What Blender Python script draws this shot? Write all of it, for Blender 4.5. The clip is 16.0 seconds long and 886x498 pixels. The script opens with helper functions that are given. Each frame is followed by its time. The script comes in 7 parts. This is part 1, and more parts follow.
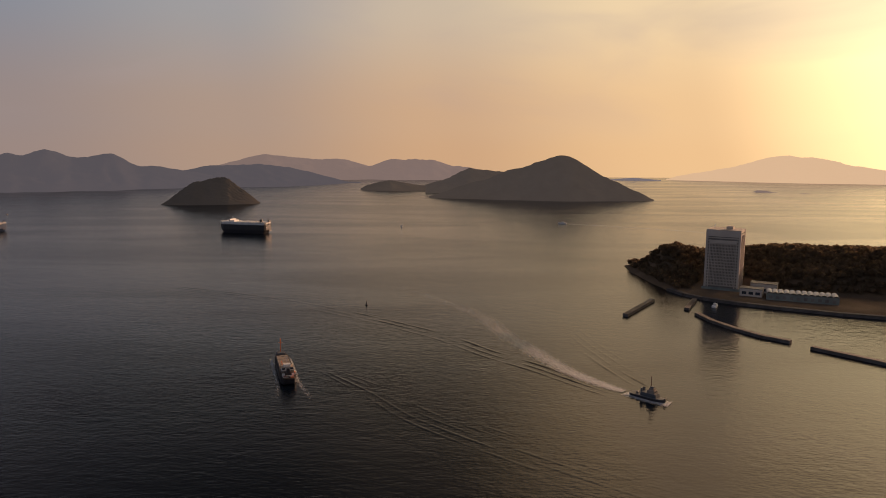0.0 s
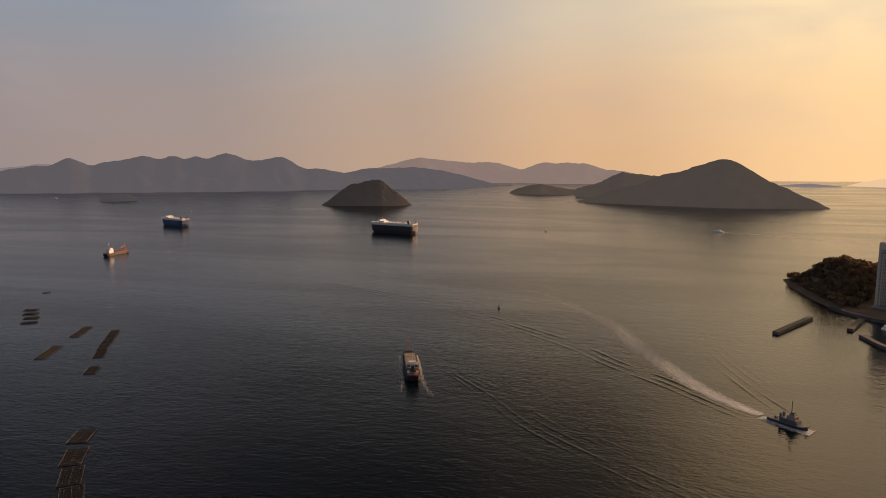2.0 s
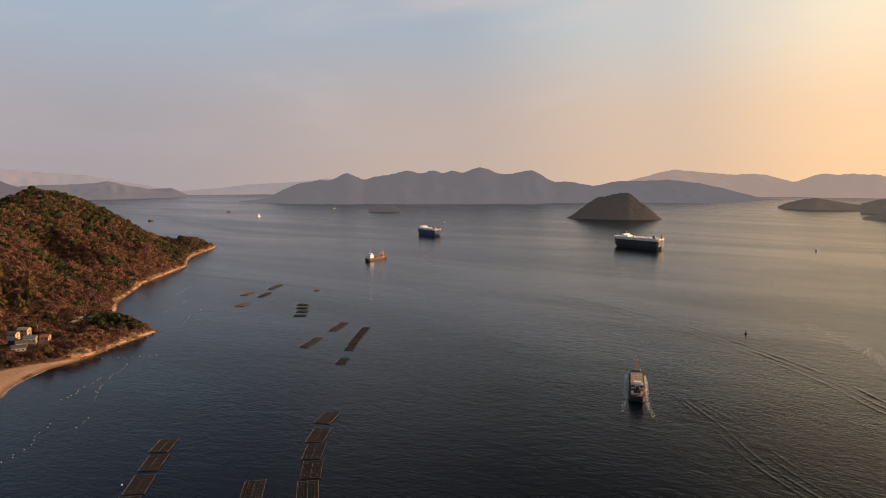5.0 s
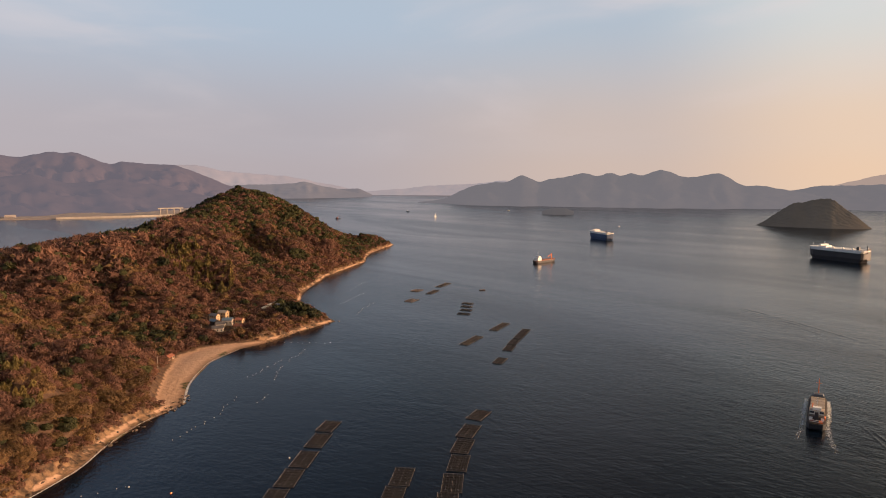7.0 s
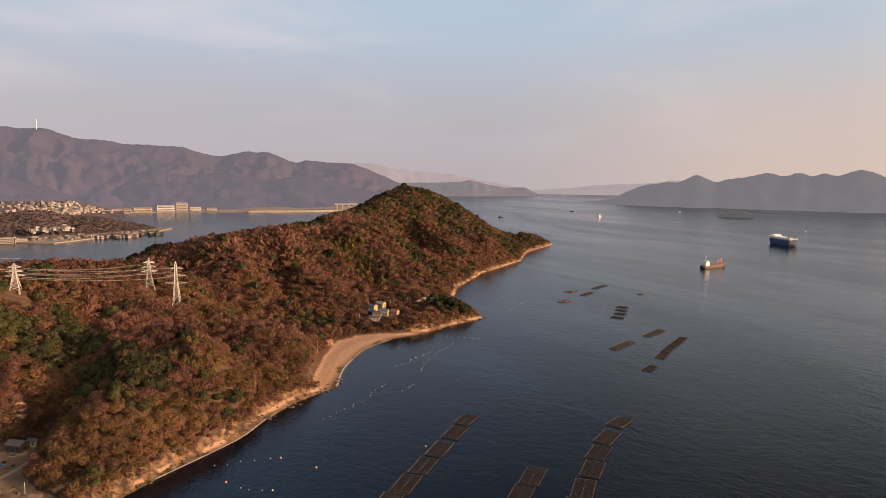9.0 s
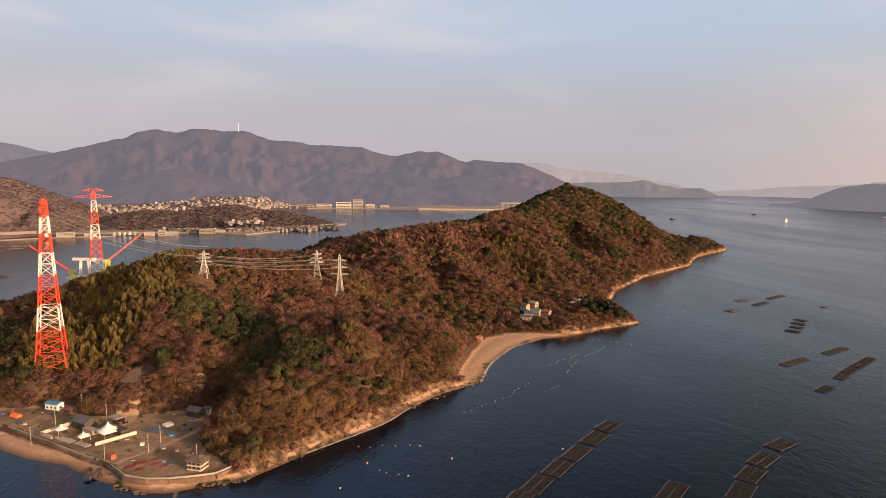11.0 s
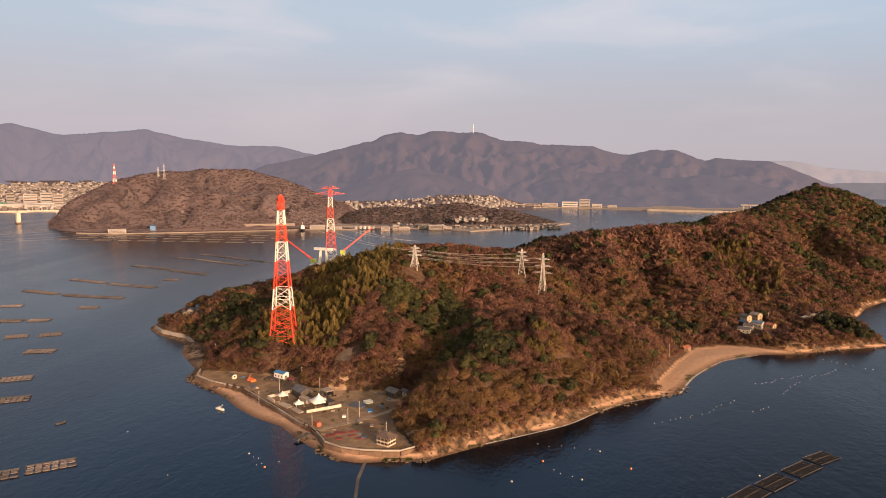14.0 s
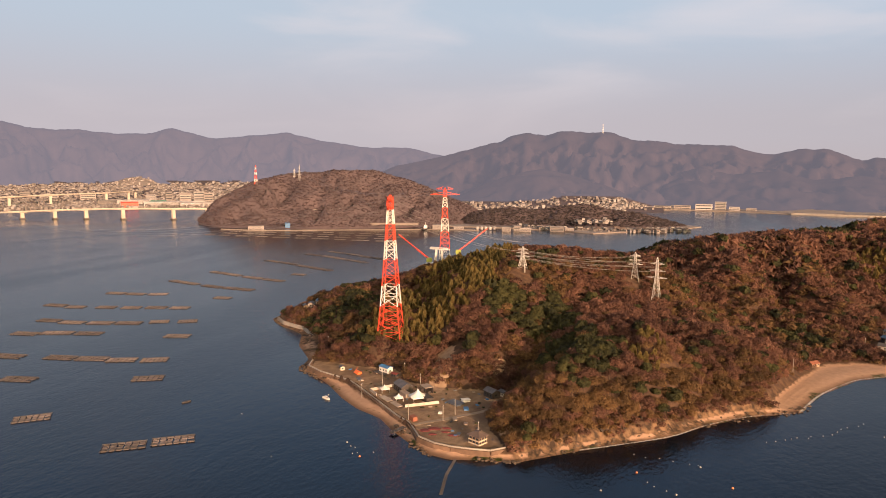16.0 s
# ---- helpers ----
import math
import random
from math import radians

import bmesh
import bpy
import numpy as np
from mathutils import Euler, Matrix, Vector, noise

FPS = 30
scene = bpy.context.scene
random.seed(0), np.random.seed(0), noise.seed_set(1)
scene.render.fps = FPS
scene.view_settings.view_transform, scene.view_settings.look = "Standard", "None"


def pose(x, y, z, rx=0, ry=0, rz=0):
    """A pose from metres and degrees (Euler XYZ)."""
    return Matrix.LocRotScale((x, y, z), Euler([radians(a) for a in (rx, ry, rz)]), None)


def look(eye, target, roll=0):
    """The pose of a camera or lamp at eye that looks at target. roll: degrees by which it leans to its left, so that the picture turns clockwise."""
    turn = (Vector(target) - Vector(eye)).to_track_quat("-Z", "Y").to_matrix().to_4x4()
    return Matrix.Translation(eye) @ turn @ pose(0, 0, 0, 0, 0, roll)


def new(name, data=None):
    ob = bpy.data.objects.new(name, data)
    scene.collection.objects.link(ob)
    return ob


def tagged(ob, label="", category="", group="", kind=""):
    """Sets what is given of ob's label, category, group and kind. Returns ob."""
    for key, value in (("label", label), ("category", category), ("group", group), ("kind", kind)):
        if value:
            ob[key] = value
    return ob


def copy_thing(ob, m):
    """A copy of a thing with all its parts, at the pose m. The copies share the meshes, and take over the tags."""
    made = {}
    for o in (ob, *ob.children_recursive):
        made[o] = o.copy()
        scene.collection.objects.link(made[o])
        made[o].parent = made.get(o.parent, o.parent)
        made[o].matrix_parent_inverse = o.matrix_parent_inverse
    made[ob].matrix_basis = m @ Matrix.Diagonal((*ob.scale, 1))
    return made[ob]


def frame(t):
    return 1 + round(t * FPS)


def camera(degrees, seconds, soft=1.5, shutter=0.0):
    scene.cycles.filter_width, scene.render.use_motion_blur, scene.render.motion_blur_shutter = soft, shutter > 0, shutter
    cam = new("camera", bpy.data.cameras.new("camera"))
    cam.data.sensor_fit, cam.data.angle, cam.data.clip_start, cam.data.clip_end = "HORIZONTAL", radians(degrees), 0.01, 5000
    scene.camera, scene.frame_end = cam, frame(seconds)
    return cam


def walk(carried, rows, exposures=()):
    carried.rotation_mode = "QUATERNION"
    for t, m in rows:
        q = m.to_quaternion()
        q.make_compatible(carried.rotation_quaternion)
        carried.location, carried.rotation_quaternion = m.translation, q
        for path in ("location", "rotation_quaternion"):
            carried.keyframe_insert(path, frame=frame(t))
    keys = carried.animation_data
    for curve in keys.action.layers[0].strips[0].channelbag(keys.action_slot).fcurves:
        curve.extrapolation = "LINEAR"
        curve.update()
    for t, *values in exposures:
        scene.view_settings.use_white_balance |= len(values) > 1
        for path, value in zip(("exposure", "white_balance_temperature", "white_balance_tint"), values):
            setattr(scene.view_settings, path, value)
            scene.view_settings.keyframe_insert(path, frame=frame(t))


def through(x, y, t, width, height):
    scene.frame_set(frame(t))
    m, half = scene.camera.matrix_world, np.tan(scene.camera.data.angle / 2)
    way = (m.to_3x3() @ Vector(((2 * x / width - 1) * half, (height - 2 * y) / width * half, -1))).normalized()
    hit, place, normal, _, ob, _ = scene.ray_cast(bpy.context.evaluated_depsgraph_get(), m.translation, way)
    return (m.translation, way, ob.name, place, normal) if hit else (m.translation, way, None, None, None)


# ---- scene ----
cam = camera(66.02, 16.0, soft=0.95)
PATH = [
    (0, (0.00, 0.01, 150.00), (-0.1, 990.8, 14.7), 0.31),
    (0.5, (4.90, -0.94, 150.30), (-43.2, 988.7, 15.3), 0.35),
    (1, (9.40, -1.56, 150.89), (-90.7, 984.3, 16.9), 0.37),
    (1.5, (14.22, -1.26, 151.23), (-142.9, 977.3, 18.0), 0.38),
    (2, (17.93, -0.43, 151.12), (-201.8, 966.2, 19.3), 0.36),
    (2.5, (21.15, 0.65, 150.97), (-267.2, 949.4, 21.7), 0.28),
    (3, (23.23, 1.14, 150.72), (-321.5, 931.3, 24.7), 0.16),
    (3.5, (25.42, 1.93, 150.71), (-375.5, 909.8, 28.4), 0.06),
    (6, (38.33, 5.93, 151.28), (-608.3, 760.7, 40.6), -0.15),
    (6.5, (41.04, 7.43, 151.44), (-655.0, 716.9, 41.1), -0.04),
    (7, (43.70, 9.23, 151.12), (-699.4, 669.3, 41.0), 0.06),
    (7.5, (46.25, 11.66, 151.11), (-738.2, 621.9, 40.7), 0.14),
    (8, (48.59, 14.31, 151.11), (-770.3, 577.4, 40.1), 0.19),
    (8.5, (50.78, 16.73, 150.98), (-798.2, 533.2, 39.2), 0.24),
    (9, (52.79, 19.73, 150.89), (-827.2, 481.3, 38.4), 0.32),
    (11.5, (60.39, 35.53, 150.45), (-916.7, 214.2, 34.9), 0.46),
    (12, (61.76, 39.22, 150.63), (-923.5, 164.7, 34.4), 0.41),
    (12.5, (62.96, 43.68, 150.74), (-927.7, 113.8, 33.7), 0.39),
    (13, (63.72, 47.49, 150.80), (-929.3, 60.2, 33.3), 0.37),
    (13.5, (63.86, 51.58, 150.57), (-928.2, 6.5, 32.8), 0.38),
    (14, (63.93, 55.86, 150.49), (-924.1, -43.7, 32.4), 0.32),
    (14.5, (63.94, 60.36, 150.50), (-917.8, -88.4, 32.2), 0.35),
    (15, (63.67, 64.78, 150.62), (-910.1, -129.7, 32.4), 0.30),
    (15.5, (63.20, 69.18, 150.86), (-900.4, -170.6, 32.4), 0.29),
    (16, (62.72, 73.19, 150.86), (-889.3, -209.3, 32.9), 0.27),
]
walk(cam, [(t, look(eye, target, roll)) for t, eye, target, roll in PATH],
     exposures=[(0, -0.5, 6500, 17), (1.5, -0.35, 6500, 15), (3.5, 0.05, 6450, 11), (6, 0.4, 6400, 10), (8, 0.55, 6350, 9), (16, 0.65, 6300, 9)])

# ---- light ----
SUN_AZ, SUN_EL = 50.0, 10.0          # degrees to the right of +y, and above the sea
sun_dir = Vector((math.sin(radians(SUN_AZ)) * math.cos(radians(SUN_EL)), math.cos(radians(SUN_AZ)) * math.cos(radians(SUN_EL)), math.sin(radians(SUN_EL))))
sun = new("sun", bpy.data.lights.new("sun", "SUN"))
sun.data.energy, sun.data.angle, sun.data.color = 5.0, radians(0.6), (1.0, 0.59, 0.37)
sun.matrix_world = look(sun_dir * 4000, (0, 0, 0))
world = bpy.data.worlds.new("evening_sky")
scene.world = world
world.use_nodes = True
wn, wl = world.node_tree.nodes, world.node_tree.links
wn.clear()
def w_node(kind, **inputs):
    nd = wn.new(kind)
    for key, value in inputs.items():
        nd.inputs[int(key[1:])].default_value = value
    return nd


def w_math(op, a, b2=None):
    nd = wn.new("ShaderNodeMath")
    nd.operation = op
    nd.use_clamp = op == "MULTIPLY_ADD"
    for k, v in enumerate((a, b2)):
        if v is None:
            continue
        if isinstance(v, (int, float)):
            nd.inputs[k].default_value = v
        else:
            wl.new(v, nd.inputs[k])
    return nd.outputs[0]


def w_ramp(fac, stops):
    nd = wn.new("ShaderNodeValToRGB")
    nd.color_ramp.interpolation = "EASE"
    el = nd.color_ramp.elements
    while len(el) < len(stops):
        el.new(0.5)
    for e, (p, c) in zip(el, stops):
        e.position, e.color = p, (*c, 1)
    wl.new(fac, nd.inputs[0])
    return nd.outputs[0]


def w_mix(fac, a, b2, blend="MIX"):
    nd = wn.new("ShaderNodeMix")
    nd.data_type, nd.blend_type = "RGBA", blend
    wl.new(fac, nd.inputs[0])
    wl.new(a, nd.inputs[6])
    wl.new(b2, nd.inputs[7])
    return nd.outputs[2]


w_out, w_bg, w_sky = wn.new("ShaderNodeOutputWorld"), wn.new("ShaderNodeBackground"), wn.new("ShaderNodeTexSky")
w_sky.sky_type, w_sky.sun_disc = "NISHITA", False
w_sky.sun_elevation, w_sky.sun_rotation = radians(SUN_EL), radians(SUN_AZ)
w_sky.altitude, w_sky.air_density, w_sky.dust_density, w_sky.ozone_density = 0, 1.0, 1.5, 1.5
w_tc, w_sep = wn.new("ShaderNodeTexCoord"), wn.new("ShaderNodeSeparateXYZ")
wl.new(w_tc.outputs["Generated"], w_sep.inputs[0])
height = w_math("MAXIMUM", w_sep.outputs[2], 0.0)
w_dot = wn.new("ShaderNodeVectorMath")
w_dot.operation = "DOT_PRODUCT"
wl.new(w_tc.outputs["Generated"], w_dot.inputs[0])
w_dot.inputs[1].default_value = sun_dir
toward = w_math("ADD", w_math("MULTIPLY", w_dot.outputs["Value"], 0.5), 0.5)
# the dusty air low over the sea, warm about the sun; stops by how far the view points sunwards
low_air = w_ramp(toward, [(0.0, (0.365, 0.310, 0.320)), (0.33, (0.335, 0.290, 0.298)), (0.56, (0.45, 0.350, 0.300)), (0.70, (0.60, 0.425, 0.300)), (0.82, (0.86, 0.545, 0.30)), (0.93, (1.20, 0.78, 0.38)), (1.0, (2.8, 1.95, 0.9))])
high_air = w_ramp(toward, [(0.0, (0.335, 0.375, 0.430)), (0.33, (0.320, 0.375, 0.445)), (0.56, (0.325, 0.370, 0.425)), (0.70, (0.475, 0.485, 0.475)), (0.82, (0.82, 0.69, 0.50)), (0.93, (1.25, 0.98, 0.57)), (1.0, (2.6, 2.1, 1.1))])
upper_air = w_ramp(toward, [(0.0, (0.26, 0.39, 0.60)), (0.20, (0.20, 0.32, 0.52)), (0.37, (0.100, 0.140, 0.215)), (0.48, (0.068, 0.084, 0.115)), (0.60, (0.022, 0.025, 0.030)), (0.72, (0.055, 0.048, 0.042)), (0.82, (0.26, 0.20, 0.140)), (0.93, (2.8, 1.95, 1.05)), (1.0, (4.5, 3.3, 1.8))])
climb = w_ramp(height, [(0.0, (0, 0, 0)), (0.05, (0.14, 0.14, 0.14)), (0.22, (1, 1, 1))])
climb_2 = w_ramp(height, [(0.25, (0, 0, 0)), (0.38, (1, 1, 1))])
air = w_mix(climb_2, w_mix(climb, low_air, high_air), upper_air)
# thin streaks of high cloud
w_map, w_noise = wn.new("ShaderNodeMapping"), wn.new("ShaderNodeTexNoise")
w_map.inputs["Rotation"].default_value, w_map.inputs["Scale"].default_value = (0, radians(12), radians(30)), (2.2, 2.2, 8.0)
wl.new(w_tc.outputs["Generated"], w_map.inputs[0])
wl.new(w_map.outputs[0], w_noise.inputs["Vector"])
w_noise.inputs["Scale"].default_value, w_noise.inputs["Detail"].default_value, w_noise.inputs["Distortion"].default_value = 1.3, 5.0, 0.6
veil = w_math("MULTIPLY", w_ramp(w_noise.outputs["Fac"], [(0.45, (0, 0, 0)), (0.75, (1, 1, 1))]), w_math("MULTIPLY", height, 2.1))
cloud = wn.new("ShaderNodeRGB")
cloud.outputs[0].default_value = (0.56, 0.475, 0.465, 1)
air = w_mix(veil, air, cloud.outputs[0])
w_ten = wn.new("ShaderNodeVectorMath")
w_ten.operation = "SCALE"
wl.new(air, w_ten.inputs[0])
w_ten.inputs["Scale"].default_value = 10.0
aloft = w_ramp(height, [(0.66, (0, 0, 0)), (0.92, (1, 1, 1))])
w_dim = wn.new("ShaderNodeVectorMath")
w_dim.operation = "SCALE"
wl.new(w_sky.outputs[0], w_dim.inputs[0])
w_dim.inputs["Scale"].default_value = 0.16
wl.new(w_mix(aloft, w_ten.outputs[0], w_dim.outputs[0]), w_bg.inputs[0])
w_bg.inputs[1].default_value = 0.10
wl.new(w_bg.outputs[0], w_out.inputs[0])


# ---- materials ----
def material(name, base, second=None, scale=1.0, rough=0.8, metal=0.0, bump=0.0, bump_scale=None, fine=8.0, spread=0.25):
    """Two-scale mottled surface: base to second colour over large patches, a finer grain on top, relief."""
    m = bpy.data.materials.new(name)
    m.use_nodes = True
    n, l = m.node_tree.nodes, m.node_tree.links
    b = n["Principled BSDF"]
    b.inputs["Roughness"].default_value, b.inputs["Metallic"].default_value = rough, metal
    geo = n.new("ShaderNodeNewGeometry")
    big, small = n.new("ShaderNodeTexNoise"), n.new("ShaderNodeTexNoise")
    for t, s, d in ((big, scale, 3.0), (small, scale * fine, 4.0)):
        t.inputs["Scale"].default_value, t.inputs["Detail"].default_value = s, d
        l.new(geo.outputs["Position"], t.inputs["Vector"])
    ramp = n.new("ShaderNodeMapRange")
    ramp.inputs[1].default_value, ramp.inputs[2].default_value = 0.35, 0.65
    l.new(big.outputs["Fac"], ramp.inputs[0])
    mix = n.new("ShaderNodeMix")
    mix.data_type = "RGBA"
    second = second or tuple(c * 0.7 for c in base)
    mix.inputs[6].default_value, mix.inputs[7].default_value = (*base, 1), (*second, 1)
    l.new(ramp.outputs[0], mix.inputs[0])
    info = n.new("ShaderNodeObjectInfo")
    add = n.new("ShaderNodeMath")
    add.operation = "ADD"
    l.new(small.outputs["Fac"], add.inputs[0])
    l.new(info.outputs["Random"], add.inputs[1])
    val = n.new("ShaderNodeMapRange")
    val.inputs[1].default_value, val.inputs[2].default_value = 0.3, 1.7
    val.inputs[3].default_value, val.inputs[4].default_value = 1 - spread, 1 + spread
    l.new(add.outputs[0], val.inputs[0])
    hsv = n.new("ShaderNodeHueSaturation")
    l.new(mix.outputs[2], hsv.inputs["Color"])
    l.new(val.outputs[0], hsv.inputs["Value"])
    l.new(hsv.outputs[0], b.inputs["Base Color"])
    if bump:
        bp = n.new("ShaderNodeBump")
        bp.inputs["Strength"].default_value, bp.inputs["Distance"].default_value = 1.0, bump
        if bump_scale:
            rel = n.new("ShaderNodeTexNoise")
            rel.inputs["Scale"].default_value, rel.inputs["Detail"].default_value = bump_scale, 4
            l.new(geo.outputs["Position"], rel.inputs["Vector"])
        else:
            rel = small
        l.new(rel.outputs["Fac"], bp.inputs["Height"])
        l.new(bp.outputs[0], b.inputs["Normal"])
    return m


def foliage(name, dark, light, through=0.38):
    """Leaves or bare twigs: every clump has its own shade."""
    m = bpy.data.materials.new(name)
    m.use_nodes = True
    n, l = m.node_tree.nodes, m.node_tree.links
    b = n["Principled BSDF"]
    b.inputs["Roughness"].default_value = 0.75
    b.inputs["Specular IOR Level"].default_value = 0.15
    geo, mix, big = n.new("ShaderNodeNewGeometry"), n.new("ShaderNodeMix"), n.new("ShaderNodeTexNoise")
    mix.data_type = "RGBA"
    mix.inputs[6].default_value, mix.inputs[7].default_value = (*dark, 1), (*light, 1)
    big.inputs["Scale"].default_value = 0.022
    mid_n = n.new("ShaderNodeTexNoise")
    mid_n.inputs["Scale"].default_value, mid_n.inputs["Detail"].default_value = 0.13, 1.0
    l.new(geo.outputs["Position"], big.inputs["Vector"])
    l.new(geo.outputs["Position"], mid_n.inputs["Vector"])
    isl = n.new("ShaderNodeMath")
    isl.operation = "MULTIPLY_ADD"
    isl.inputs[1].default_value = 0.24
    l.new(geo.outputs["Random Per Island"], isl.inputs[0])
    l.new(mid_n.outputs["Fac"], isl.inputs[2])
    a = n.new("ShaderNodeMath")
    a.operation = "ADD"
    l.new(isl.outputs[0], a.inputs[0])
    l.new(big.outputs["Fac"], a.inputs[1])
    r = n.new("ShaderNodeMapRange")
    r.inputs[1].default_value, r.inputs[2].default_value = 0.80, 1.45
    l.new(a.outputs[0], r.inputs[0])
    l.new(r.outputs[0], mix.inputs[0])
    l.new(mix.outputs[2], b.inputs["Base Color"])
    tr, ms = n.new("ShaderNodeBsdfTranslucent"), n.new("ShaderNodeMixShader")
    l.new(mix.outputs[2], tr.inputs[0])
    ms.inputs[0].default_value = through
    l.new(b.outputs[0], ms.inputs[1])
    l.new(tr.outputs[0], ms.inputs[2])
    l.new(ms.outputs[0], n["Material Output"].inputs[0])
    return m


def distance(name, base, glow, haze_amount):
    """Far ranges and isles, the evening air's haze painted in as even emission."""
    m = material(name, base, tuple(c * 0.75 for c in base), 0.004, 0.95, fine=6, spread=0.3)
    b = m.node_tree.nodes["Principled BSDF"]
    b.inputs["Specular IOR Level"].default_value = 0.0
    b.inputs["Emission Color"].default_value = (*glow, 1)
    b.inputs["Emission Strength"].default_value = haze_amount
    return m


M_sea = bpy.data.materials.new("sea")
M_sea.use_nodes = True
n, l = M_sea.node_tree.nodes, M_sea.node_tree.links
b = n["Principled BSDF"]
b.inputs["Base Color"].default_value = (0.0015, 0.0045, 0.010, 1)
b.inputs["Roughness"].default_value, b.inputs["IOR"].default_value = 0.16, 1.25
geo = n.new("ShaderNodeNewGeometry")
last = None
for scale, height, stretch, turn in ((0.012, 0.26, 2.0, 25), (0.080, 0.23, 1.9, 40), (0.25, 0.205, 1.9, 30)):
    mp, tx, bp = n.new("ShaderNodeMapping"), n.new("ShaderNodeTexNoise"), n.new("ShaderNodeBump")
    mp.inputs["Rotation"].default_value, mp.inputs["Scale"].default_value = (0, 0, radians(turn)), (scale, scale * stretch, scale)
    tx.inputs["Scale"].default_value, tx.inputs["Detail"].default_value = 1.0, 3.0
    bp.inputs["Strength"].default_value, bp.inputs["Distance"].default_value = 1.0, height
    l.new(geo.outputs["Position"], mp.inputs[0])
    l.new(mp.outputs[0], tx.inputs[0])
    l.new(tx.outputs["Fac"], bp.inputs["Height"])
    if last:
        l.new(last.outputs[0], bp.inputs["Normal"])
    last = bp
l.new(last.outputs[0], b.inputs["Normal"])

lane_map, lane_tx, lane_r = n.new("ShaderNodeMapping"), n.new("ShaderNodeTexNoise"), n.new("ShaderNodeMapRange")
lane_map.inputs["Rotation"].default_value, lane_map.inputs["Scale"].default_value = (0, 0, radians(20)), (0.0012, 0.005, 0.003)
lane_tx.inputs["Scale"].default_value, lane_tx.inputs["Detail"].default_value, lane_tx.inputs["Distortion"].default_value = 1.0, 4.0, 1.2
lane_r.inputs[1].default_value, lane_r.inputs[2].default_value, lane_r.inputs[3].default_value, lane_r.inputs[4].default_value = 0.40, 0.62, 0.21, 0.11
l.new(geo.outputs["Position"], lane_map.inputs[0])
l.new(lane_map.outputs[0], lane_tx.inputs[0])
l.new(lane_tx.outputs["Fac"], lane_r.inputs[0])
l.new(lane_r.outputs[0], b.inputs["Roughness"])

M_soil = material("hillside_soil", (0.16, 0.10, 0.055), (0.10, 0.065, 0.035), 0.03, 0.95, bump=0.6, bump_scale=0.4)


